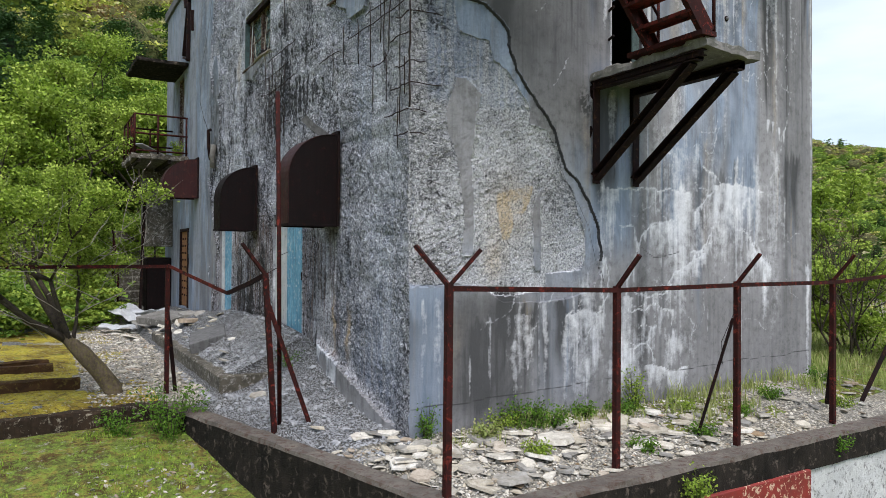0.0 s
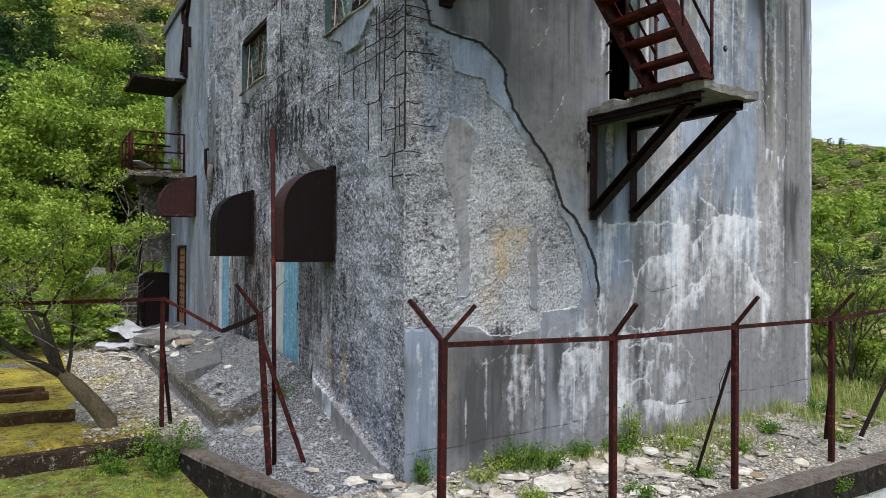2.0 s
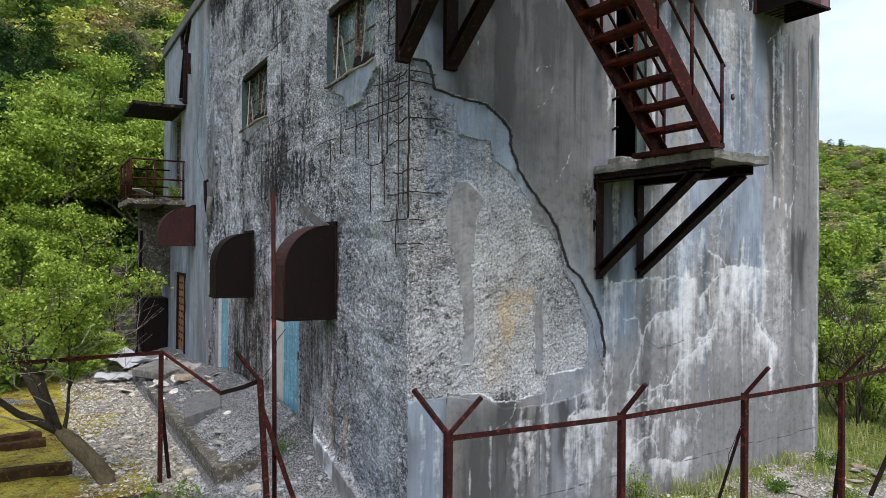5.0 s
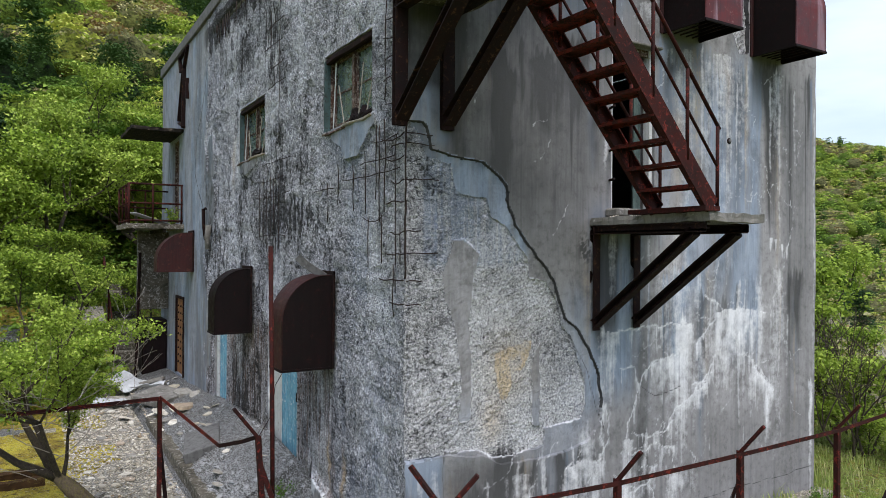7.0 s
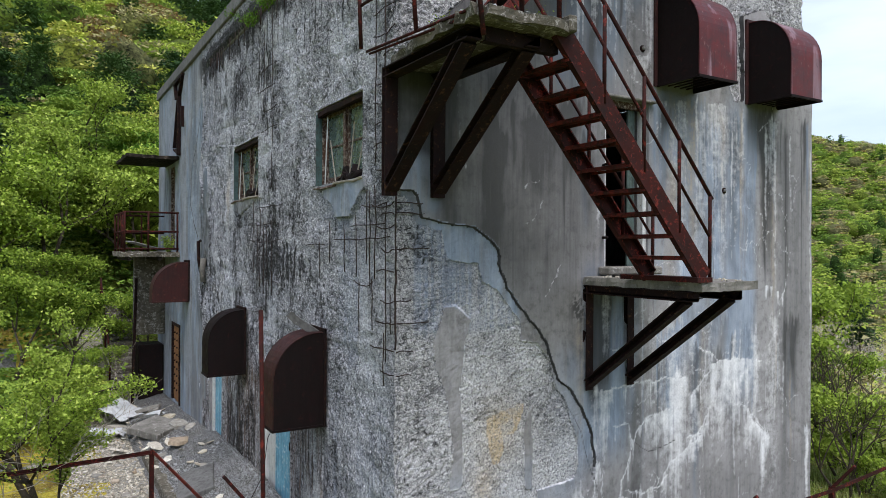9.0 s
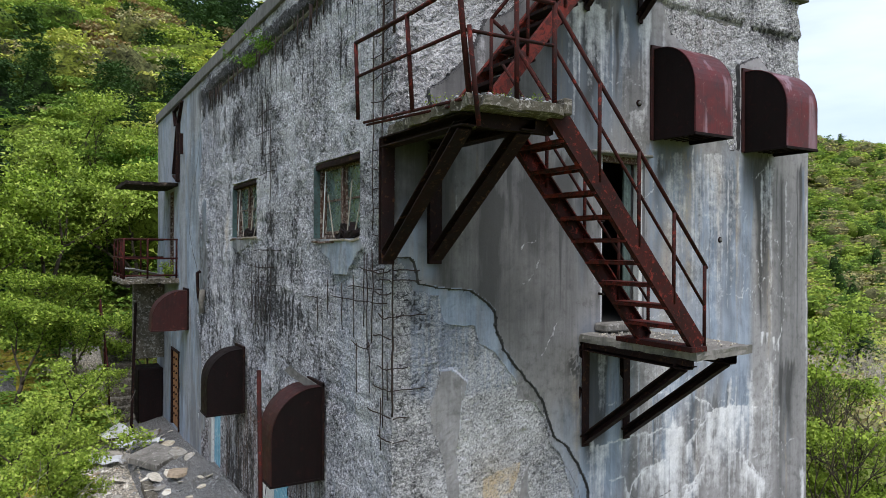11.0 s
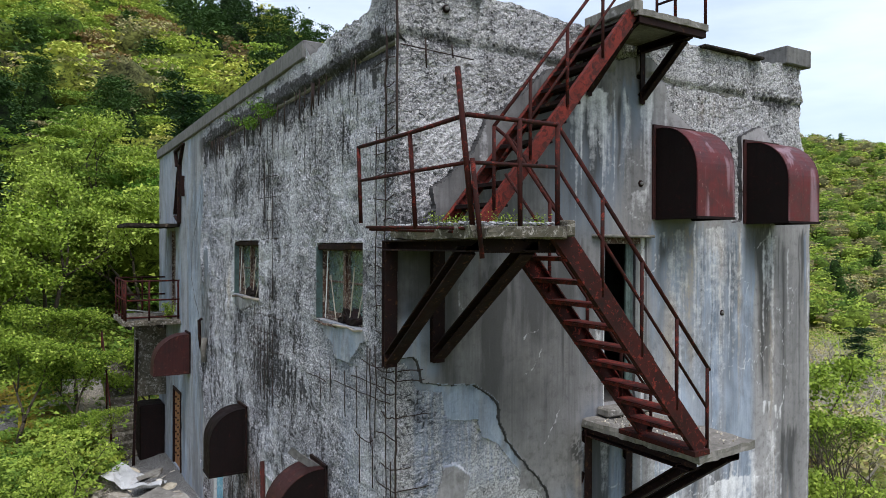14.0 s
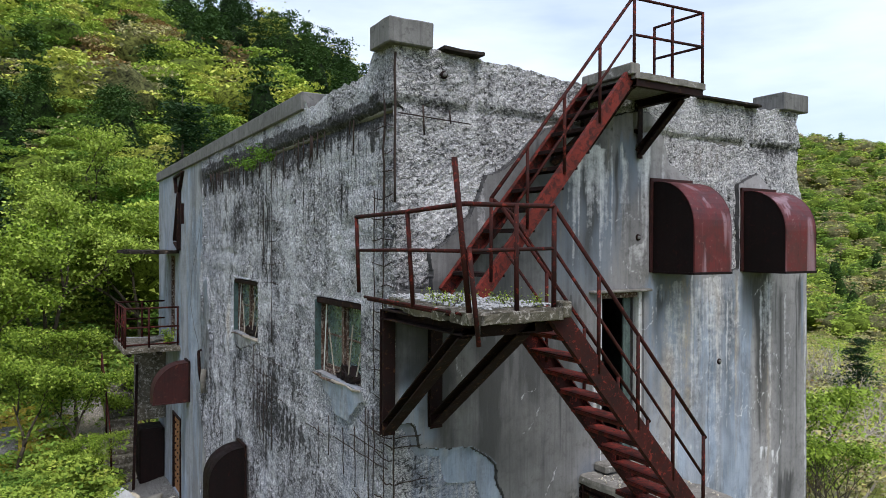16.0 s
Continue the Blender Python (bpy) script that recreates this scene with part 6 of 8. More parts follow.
def window(name, hole, label, seed):
    """A rotten two-leaf window set back in the west front, its glass dusty, curtain rags and loose splinters behind."""
    y0, y1, z0, z1 = hole
    ob = tagged(empty(name, (0.12, 0, 0)), label, "window", kind="structure")
    r = random.Random(seed)
    x = 0.0
    f = 0.05
    for a, b in (((x, y0, z0), (x, y0, z1)), ((x, y1, z0), (x, y1, z1)), ((x, y0, z0 + 0.025), (x, y1, z0 + 0.025)), ((x, y0, z1 - 0.025), (x, y1, z1 - 0.025)), ((x, (y0 + y1) / 2, z0), (x, (y0 + y1) / 2, z1))):
        bar_part("window_frame", a, b, 0.06, f, M_FRAME, ob)
    ym = (y0 + y1) / 2
    for a, b, m in ((y0 + 0.06, ym - 0.03, M_FRAME), (ym + 0.03, y1 - 0.06, M_FRAME)):
        leaf = part("sash", _sash(a, b, z0 + 0.06, z1 - 0.06, 0.03), m, ob)
        bm = fresh()
        box(bm, (0.030, a + 0.03, z0 + 0.09), (0.034, b - 0.03, z1 - 0.09))
        g = part("pane", bm, M_GLASS, leaf)
        g.visible_shadow = False
    bm = fresh()                                           # limp curtain in folds
    n = 40
    prev = None
    for i in range(n + 1):
        y = y0 + 0.08 + (y1 - y0 - 0.16) * i / n
        xx = 0.12 + 0.025 * math.sin(i * 1.3) + 0.01 * r.random()
        v = (bm.verts.new((xx, y, z1 - 0.05)), bm.verts.new((xx + 0.02 * r.random(), y, z0 + 0.05 + 0.12 * r.random())))
        if prev:
            bm.faces.new((prev[0], v[0], v[1], prev[1]))
        prev = v
    part("curtain", bm, M_CURTAIN, ob, smooth=True)
    w = y1 - y0
    for k, (f0, f1, h) in enumerate(((0.62, 0.80, 0.62), (0.20, 0.10, 0.50), (0.88, 0.86, 0.95), (0.44, 0.47, 0.9), (0.33, 0.28, 0.75), (0.70, 0.40, 0.15))):   # loose laths leaning in the opening
        a = Vector((-0.07 + 0.02 * r.random(), y0 + f0 * w, z0 + 0.02))
        bar_part("loose_lath", a, Vector((-0.03, y0 + f1 * w, z0 + h * (z1 - z0 - 0.06))), 0.012, 0.018, (M_STICK, M_STICK, M_WHITEWOOD, M_FRAME, M_STICK, M_FRAME)[k], ob)
    bm = fresh()                                           # crumpled dark rags on the sill
    bmesh.ops.create_icosphere(bm, subdivisions=3, radius=1.0, matrix=Matrix.Translation((0.0, y0 + 0.34 * w, z0 + 0.06)) @ Matrix.Diagonal((0.09, 0.26 * w, 0.11, 1)))
    for v in bm.verts:
        v.co += Vector((0.05 * noise.noise(v.co * 9), 0.09 * noise.noise(v.co * 8 + Vector((3, 0, 0))), 0.10 * noise.noise(v.co * 9 + Vector((0, 7, 0)))))
        v.co.z = max(v.co.z, z0 + 0.004)
    part("rag", bm, M_HOOD_DARK, ob, "crumpled dark rag")
    bm = fresh()
    box(bm, (-0.005, y1 - 0.012, z0 + 0.01), (-0.115, y1 - 0.004, z1 - 0.05), 0)
    bmesh.ops.recalc_face_normals(bm, faces=bm.faces)
    part("reveal_lining", bm, M_TEAL, ob, "flaking dark teal paint")
    bm = fresh()
    box(bm, (-0.10, y0 + 0.003, z1 - 0.085), (-0.02, y1 - 0.003, z1 - 0.012), 0.01)
    bmesh.ops.subdivide_edges(bm, edges=bm.edges[:], cuts=3, use_grid_fill=True)
    for v in bm.verts:
        v.co += Vector((0.02 * noise.noise(v.co * 7), 0, 0.03 * noise.noise(v.co * 5 + Vector((0, 3, seed)))))
    part("lintel_board", bm, M_RUST_DARK, ob, "dark rotten lintel board")
    for k, (a, b, m, up) in enumerate(((-0.02, 0.55, M_STICK, 0.0), (0.50, 1.02, M_FRAME, -0.02))):
        bm = fresh()
        box(bm, (-0.145, y0 + a * w, z0 - 0.028 + up), (0.02, y0 + b * w, z0 - 0.002 + up), 0.004)
        bmesh.ops.subdivide_edges(bm, edges=bm.edges[:], cuts=3, use_grid_fill=True)
        for v in bm.verts:
            v.co += Vector((0.04 * noise.noise(v.co * 9), 0, 0.03 * noise.noise(v.co * 6 + Vector((0, 3, 0)))))
        part("window_sill", bm, m, ob)
    return ob


def _sash(a, b, c, d, x):
    bm = fresh()
    for lo, hi in (((x - 0.02, a, c), (x + 0.02, a + 0.035, d)), ((x - 0.02, b - 0.035, c), (x + 0.02, b, d)), ((x - 0.02, a + 0.036, c), (x + 0.02, b - 0.036, c + 0.04)), ((x - 0.02, a + 0.036, d - 0.04), (x + 0.02, b - 0.036, d)),
                   ((x - 0.012, a + 0.036, (c + d) / 2 - 0.012), (x + 0.012, b - 0.036, (c + d) / 2 + 0.012))):
        box(bm, lo, hi, 0.003)
    return bm


window("window_1", W1, "broken wooden window with rotten brown frame and rags", 5)
window("window_2", W2, "narrow broken wooden window with rotten frame", 8)


def plank_door(name, hole, material, jamb, label, planks=7, x=0.10, bare=()):
    y0, y1, z0, z1 = hole
    ob = tagged(empty(name, (0, 0, 0)), label, "door", kind="structure")
    w = (y1 - y0 - 0.16) / planks
    for i in range(planks):
        bm = fresh()
        box(bm, (x, y0 + 0.08 + i * w + 0.003, z0 + 0.02), (x + 0.035, y0 + 0.08 + (i + 1) * w - 0.003, z1 - 0.07), 0.004)
        part("plank", bm, M_WHITEWOOD if i in bare else material, ob)
    for a, b in (((x, y0 + 0.035, z0), (x, y0 + 0.035, z1)), ((x, y1 - 0.035, z0), (x, y1 - 0.035, z1)), ((x, y0 + 0.07, z1 - 0.035), (x, y1 - 0.07, z1 - 0.035))):
        bar_part("door_frame", a, b, 0.10, 0.07, jamb, ob)
    bm = fresh()
    box(bm, (x - 0.03, y0 + 0.20, (z0 + z1) / 2 - 0.06), (x, y0 + 0.23, (z0 + z1) / 2 + 0.06), 0.004)
    part("door_handle", bm, M_RUST_DARK, ob)
    return ob


plank_door("door_1", D1, M_BLUE, M_WHITEWOOD, "faded blue wooden door half buried by rubble", bare=(5, 6))
plank_door("door_2", D2, M_BLUE, M_WHITEWOOD, "faded blue wooden door with white frame", bare=(0, 1))
plank_door("door_3", D3, M_RUSTDOOR, M_RUST_DARK, "orange-brown rusted door with rows of rivets", 4, 0.02)
plank_door("door_4", D4, M_FRAME, M_FRAME, "dark wooden balcony door", 4)
for i in range(9):
    for k in range(3):
        bm = fresh()
        bmesh.ops.create_icosphere(bm, subdivisions=1, radius=0.03, matrix=Matrix.Translation((0.015, 11.92 + 0.3 * k, 0.85 + i * 0.18)))
        part("rivet", bm, M_RUST_DARK, bpy.data.objects["door_3"])

# the doorway to the lower landing: open, a leaf turned inwards
dr = tagged(empty("door_5"), "open doorway with a weathered wooden frame and green-grey door leaf", "door", kind="structure")
x0, x1, z0, z1 = DOOR_UP
for a, b, m in (((x0 + 0.03, 0.08, z0), (x0 + 0.03, 0.08, z1), M_WHITEWOOD), ((x1 - 0.03, 0.08, z0), (x1 - 0.03, 0.08, z1), M_WHITEWOOD), ((x0 + 0.06, 0.08, z1 - 0.03), (x1 - 0.06, 0.08, z1 - 0.03), M_FRAME)):
    bar_part("door_frame", a, b, 0.06, 0.10, m, dr)
for i in range(3):
    bm = fresh()
    box(bm, (x1 - 0.26 + i * 0.06, 0.10 + 0.02 * i, z0 + 0.02), (x1 - 0.215 + i * 0.06, 0.13 + 0.02 * i, z1 - 0.07), 0.004)
    part("plank", bm, M_CURTAIN, dr)
bm = fresh()
box(bm, (x0 - 0.20, -0.10, z1 + 0.0), (x1 + 0.06, 0.0, z1 + 0.035), 0.01)
part("lintel", bm, M_SLAB, dr)
bm = fresh()
box(bm, (x0 - 0.12, -0.24, 4.17), (x1 + 0.02, -0.02, 4.27), 0.02)
part("sill", bm, M_SLAB, dr)
for z in (4.62, 4.98, 5.5):
    rod("pintle", [(x0 - 0.10, -0.16, z), (x0 - 0.02, 0.02, z)], 0.016, dr, M_RUST_DARK)

# insulators and an eye bolt on the south front
def insulator(place, label):
    ob = tagged(empty("wall_insulator", place), label, "insulator")
    for k, (r, l, m) in enumerate(((0.045, 0.022, M_RUST_DARK), (0.026, 0.036, M_CAP))):
        bm = fresh()
        bmesh.ops.create_cone(bm, cap_ends=True, segments=14, radius1=r, radius2=r * 0.85, depth=l, matrix=Matrix.Translation((0, -l / 2, 0)) @ Matrix.Rotation(radians(90), 4, "X"))
        part("ring" if k == 0 else "core", bm, m, ob, smooth=True)


insulator((0.56, -0.03, 8.71), "round dark wall insulator with a pale core")
insulator((3.47, -0.01, 7.02), "small round wall fitting")
insulator((5.07, -0.01, 5.3), "small corroded wall fitting")

# far balcony, its canopy and the rusty slot frame above
bal = tagged(empty("balcony"), "rusted balcony with concrete floor on the far wall", "balcony")
slab_part("slab", [(0.0, 11.85), (-1.30, 11.85), (-1.30, 14.2), (0.0, 14.2)], 4.24, 4.36, M_SLAB_MOSSY, bal, 0.05, 7.0)
for z in (5.33, 4.86):
    rod("rail", [(-0.02, 11.9, z), (-1.25, 11.9, z), (-1.25, 14.1, z), (-0.02, 14.1, z)], 0.022, bal)
rod("rail", [(-0.02, 11.9, 4.44), (-1.25, 11.9, 4.44), (-1.25, 14.1, 4.44)], 0.022, bal)
for p in ((-0.05, 11.9), (-0.72, 11.9), (-1.25, 11.9), (-1.25, 12.15), (-1.25, 12.6), (-1.25, 13.3), (-1.25, 14.1), (-0.6, 14.1)):
    rod("post", [(*p, 4.36), (*p, 5.34)], 0.024, bal)
bar_part("fallen_board", (-1.15, 12.1, 4.62), (-0.2, 13.2, 4.40), 0.25, 0.02, M_SHEET, bal)
for x in (-1.15, -0.45):
    bar_part("beam", (x, 11.9, 4.2), (x, 14.15, 4.2), 0.08, 0.10, M_KERB, bal)
cnp = tagged(empty("door_canopy"), "thin concrete canopy over the balcony door", "canopy")
slab_part("slab", [(0.0, 11.95), (-1.24, 11.95), (-1.24, 13.9), (0.0, 13.9)], 6.67, 6.75, M_KERB, cnp, 0.05, 8.0)
fr = tagged(empty("slot_frame"), "narrow rusted steel frame hanging on the far wall", "steel frame")
for a, b in (((-0.05, 11.2, 8.66), (-0.05, 12.35, 8.60)), ((-0.05, 11.25, 8.64), (-0.06, 11.75, 8.15)), ((-0.06, 11.75, 8.2), (-0.06, 12.3, 7.0)), ((-0.06, 11.65, 8.2), (-0.06, 11.75, 6.75)), ((-0.06, 11.7, 6.78), (-0.06, 12.25, 6.95)), ((-0.05, 12.3, 8.6), (-0.05, 12.1, 8.2)), ((-0.05, 11.3, 7.4), (-0.05, 11.3, 7.9))):
    bar_part("frame_bar", a, b, 0.09, 0.05, M_RUST_DARK, fr)
bm = fresh()
tube(bm, [(-0.04, 9.15, 4.62), (-0.10, 9.12, 4.60), (-0.09, 9.1, 4.2), (-0.05, 9.12, 3.95)], 0.035, 8)
tagged(part("hanging_pipe", bm, M_RUST_DARK, smooth=True), "short dark pipe end hanging from the wall", "pipe")
bm = fresh()
tube(bm, [(-0.045, 8.85, 4.25), (-0.07, 8.85, 4.0), (-0.05, 8.84, 3.75)], 0.06, 7)
tagged(part("broken_conduit", bm, M_SLAB, smooth=True), "broken piece of concrete hanging from the wall", "concrete fragment")

# ---- ground, terrace, kerbs ----
def hill(x, y):
    """The lie of the land: low yard, wooded slope behind, valley and far ridge beyond the right end."""
    x, y = np.asarray(x, float), np.asarray(y, float)
    r = np.hypot(x, y)
    th = np.degrees(np.arctan2(y, x))
    low = -0.26 - 0.52 * smooth(3.2, 0.3, y) - 0.10 * smooth(0.3, -4, y) - 1.6 * smooth(-1.5, -6, y)
    low = low - 2.2 * smooth(0.5, 3.0, x) * smooth(0, -3, y)
    left = smooth(45, 78, th) * (1 - smooth(165, 179, th)) * (y > 0)
    rise = np.clip(r - 17, 0, 95)
    up = left * (0.30 * rise + 0.0012 * rise ** 2 + 2.2 * (fbm(x * 0.06 + 40, y * 0.06 + 40) - 0.5) * smooth(17, 30, r))
    right = (1 - smooth(30, 62, np.abs(th - 8)))
    val = right * (-2.5 * smooth(10, 30, r) - 4.0 * smooth(25, 90, r))
    ridge = (1 - smooth(62, 75, th)) * smooth(-45, -25, th) * ((80.0 + 11.0 * smooth(23, 32, th)) * smooth(110, 640, r) + 10.0 * (fbm(x * 0.012 + 9, y * 0.012 + 50) - 0.5) * smooth(110, 300, r))
    under = smooth(-1.8, -1.2, y) * smooth(-10, -6, x) * (1 - smooth(13, 15, x)) * (1 - smooth(18, 21, y)) * ((x > -0.70 - 0.27 * y) | (y > 4.0))
    return low * (1 - smooth(12, 20, r)) - 0.6 * smooth(12, 20, r) + up + val + ridge - 0.35 * under


gr = np.concatenate([np.linspace(0.02, 14, 60), 14 + (1600 - 14) * (np.linspace(0, 1, 90)[1:]) ** 2.6])
ga = np.linspace(0, 2 * np.pi, 181)[:-1]
GR, GA = np.meshgrid(gr, ga, indexing="ij")
gx, gy = GR * np.cos(GA), GR * np.sin(GA)
gz = hill(gx, gy)
gv = np.stack([gx, gy, gz], -1).reshape(-1, 3)
gi = np.arange(len(gr) * len(ga)).reshape(len(gr), len(ga))
gf = np.stack([gi[:-1], gi[1:], np.roll(gi, -1, 1)[1:], np.roll(gi, -1, 1)[:-1]], -1).reshape(-1, 4)
ground = new("ground", mesh_from("ground", gv, gf, [M_GROUND]))
tagged(ground, "mossy yard soil rising into a wooded hillside", "ground", kind="structure")

KERB_W = [(-0.42, -1.77), (-0.87, 0.0), (-1.19, 1.2), (-1.57, 2.6), (-1.80, 3.45)]
KERB_N = [(-1.80, 3.45), (-2.6, 3.32), (-3.6, 3.25), (-9.0, 3.0)]
EDGE = [(14.0, -1.70), (-0.42, -1.70)] + KERB_W[1:] + KERB_N[1:] + [(-9.0, 19.0), (14.0, 19.0)]


def kerb_x(y):
    """Where the west kerb runs."""
    return np.interp(y, [p[1] for p in KERB_W], [p[0] for p in KERB_W])


def mound(y):
    return np.interp(y, [-2, 0.26, 0.98, 1.84, 2.88, 4.4, 6.9, 8.5, 10.9, 14], [-0.02, 0.03, 0.09, 0.27, 0.70, 0.86, 0.84, 0.72, 0.56, 0.45])


def terrace(x, y):
    """Height of the rubble-strewn terrace."""
    base = np.where(x > -0.2, -0.10 + 0.11 * smooth(-1.7, -0.2, y), -0.06)
    base = base + 0.10 * smooth(2.5, 7, x) * smooth(-1.7, -0.4, y)
    t = np.clip(-x / 1.15, 0, 1)
    edge = np.where(y > 3.15, 0.20, np.interp(y, [0, 3.15], [-0.05, 0.02]))
    m = np.where(y < 3.15, edge + (mound(y) - edge) * (1 - t) ** 2.4, mound(y) * (1 - t) + edge * t)
    on = (x < 0.05) & (x > -1.16) & (y > 0)
    out = -0.02 + 0.40 * np.clip(y - 14.4, 0, 5) + 0.05 * smooth(5, 12, y) + 0.1 * smooth(-2, -5, x) * smooth(4, 8, y)
    h = np.where(on, m, np.where((x <= -1.16) & (y > 0), out, base))
    h = h + 0.05 * (fbm(x * 1.7 + 3, y * 1.7) - 0.5) + 0.035 * (vnoise(x * 6, y * 6) - 0.5)
    d = np.where(y < 3.45, x - kerb_x(y), 9.0)             # the bed sinks below the kerbs
    d = np.minimum(d, np.where(x < -1.8, y - np.interp(x, [-9.0, -3.6, -2.6, -1.80], [3.0, 3.25, 3.32, 3.45]), 9.0))
    d = np.minimum(d, np.where((x > -0.6) & (y < 0), y + 1.72, 9.0))
    k = smooth(0.12, 0.42, d)
    return np.where(k < 1, np.minimum(h, -0.15) * (1 - k) + h * k, h)


def patch_sheet(name, x0, x1, y0, y1, step, keep, height, mats, fmat, attrs=None):
    xs, ys = np.arange(x0, x1 + step / 2, step), np.arange(y0, y1 + step / 2, step)
    X, Y = np.meshgrid(xs, ys, indexing="ij")
    V = np.stack([X, Y, height(X, Y)], -1).reshape(-1, 3)
    I = np.arange(X.size).reshape(X.shape)
    q = np.stack([I[:-1, :-1], I[1:, :-1], I[1:, 1:], I[:-1, 1:]], -1)
    xc, yc = (X[:-1, :-1] + X[1:, 1:]) / 2, (Y[:-1, :-1] + Y[1:, 1:]) / 2
    k = keep(xc, yc)
    return new(name, mesh_from(name, V, q[k], mats, fmat(xc, yc)[k]))


def bed(x, y):
    """Which floor: rubble 0, moss 1, grassy soil 2, slate scree 3."""
    m = np.zeros(x.shape, int)
    moss = (x < -1.9 + 0.7 * (fbm(x * 1.3, y * 1.3) - 0.5)) & (fbm(x * 0.8 + 5, y * 0.8) + 0.15 * smooth(-1.8, -3.5, x) > 0.50)
    m[(x < -1.2) & (y > 3.2) & (x > -3.2)] = 3
    m[moss] = 1
    m[(y < 0.1 + 0.2 * (fbm(x * 3, y * 3) - 0.5)) & (x > -0.7)] = 3
    m[(x > 7.3) | ((x > 2.8) & (fbm(x * 1.5 + 2, y * 1.5) > 0.52) & (y > -1.1))] = 2
    return m


terr = patch_sheet("terrace_floor", -9.0, 14.0, -1.72, 19.0, 0.105, lambda x, y: inside(EDGE, x, y) & ~((x > 0.06) & (x < LX - 0.1) & (y > 0.06) & (y < LY - 0.1)), terrace, [M_GRIT, M_MOSS, M_GROUND, M_SCREE], bed)
tagged(terr, "terrace bed of grey rubble, moss and soil", "terrace", kind="structure")


def kerb_run(name, pts, width, top, bottom, label, mats=None, worn=1.0):
    """A low retaining wall along pts with a worn coping."""
    ob = tagged(empty(name), label, "retaining wall", kind="structure")
    for (ax, ay), (bx, by) in zip(pts, pts[1:]):
        d = Vector((bx - ax, by - ay, 0))
        n = Vector((-d.y, d.x, 0)).normalized() * width / 2
        bm = fresh()
        k = max(2, int(d.length / 0.16))
        rows = []
        for i in range(k + 1):
            c = Vector((ax, ay, 0)) + d * i / k
            j = lambda s: 0.018 * worn * noise.noise(c * 3 + Vector((s, 0, 0)))
            rows.append([bm.verts.new(c + n * 1.02 + Vector((j(1), j(2), bottom))), bm.verts.new(c + n + Vector((j(3), j(4), top - 0.04 + j(5)))), bm.verts.new(c + n * 0.86 + Vector((j(6), j(7), top + j(8)))),
                         bm.verts.new(c - n * 0.86 + Vector((j(9), j(10), top + j(11)))), bm.verts.new(c - n + Vector((j(12), j(13), top - 0.04 + j(14)))), bm.verts.new(c - n * 1.02 + Vector((j(15), j(16), bottom)))])
        for a, b in zip(rows, rows[1:]):
            for q in range(5):
                f = bm.faces.new((a[q], a[q + 1], b[q + 1], b[q]))
                f.material_index = 1 if q in (1, 2, 3) else 0
        bm.faces.new(rows[0])
        bm.faces.new(rows[-1][::-1])
        bmesh.ops.recalc_face_normals(bm, faces=bm.faces)
        part("wall_length", bm, mats or [M_KERB, M_KERBTOP], ob)
    return ob


kerb_run("kerb_south", [(-0.53, -1.78), (14.0, -1.72)], 0.26, -0.09, -0.42, "blackened concrete kerb of the terrace")
kerb_run("kerb_west", KERB_W, 0.24, -0.06, -1.9, "blackened retaining wall of the terrace")
kerb_run("kerb_north", KERB_N, 0.22, -0.05, -1.2, "mossy low retaining wall", [M_KERBMOSS, M_KERBMOSS], 2.4)
bm = fresh()
box(bm, (-0.40, -1.86, -4.2), (14.0, -1.66, -0.43), 0.01)
tagged(part("retaining_wall", bm, M_PEEL), "retaining wall with peeling whitewash under the kerb", "retaining wall", kind="structure")
bm = fresh()
box(bm, (1.25, -1.93, -1.7), (3.97, -1.865, -0.40), 0.01)
tagged(part("red_panel", bm, M_SIGNRED), "red painted steel panel with peeling paint on the wall", "steel panel")
for y, x1 in ((6.75, -3.1), (4.72, -2.75), (6.25, -3.05)):
    kerb_run("trough_edge", [(-9.0, y), (x1, y + 0.1)], 0.16, 0.13, -0.2, "mossy rust-stained concrete trough edge", [M_TROUGH, M_TROUGH], 2.0)
# concrete step in front of the blue doors
bm = fresh()
box(bm, (-1.19, 3.12, -0.15), (-0.35, 9.2, 0.27), 0.02)
tagged(part("door_step", bm, M_SLAB_MOSSY), "long grey concrete step buried in rubble", "step", kind="structure")


def slab_block(name, lo, hi, m, label, cat, mat):
    bm = fresh()
    box(bm, lo, hi, 0.012)
    bmesh.ops.subdivide_edges(bm, edges=bm.edges[:], cuts=2, use_grid_fill=True)
    for v in bm.verts:
        v.co += Vector((noise.noise(v.co * 3), noise.noise(v.co * 3 + Vector((5, 0, 0))), noise.noise(v.co * 3 + Vector((0, 9, 0))))) * 0.02
    ob = tagged(part(name, bm, mat), label, cat)
    ob.matrix_basis = m
    return ob


slab_block("concrete_slab", (-0.30, -0.52, -0.09), (0.30, 0.52, 0.09), pose(-0.74, 5.9, 0.46, 6, -16, -14), "tilted grey concrete slab on the rubble", "concrete slab", M_CAP)
slab_block("concrete_slab", (-0.4, -0.5, -0.08), (0.4, 0.5, 0.08), pose(-0.75, 10.2, 0.45, 3, -8, 30), "broken grey concrete slab on the rubble", "concrete slab", M_SLAB)
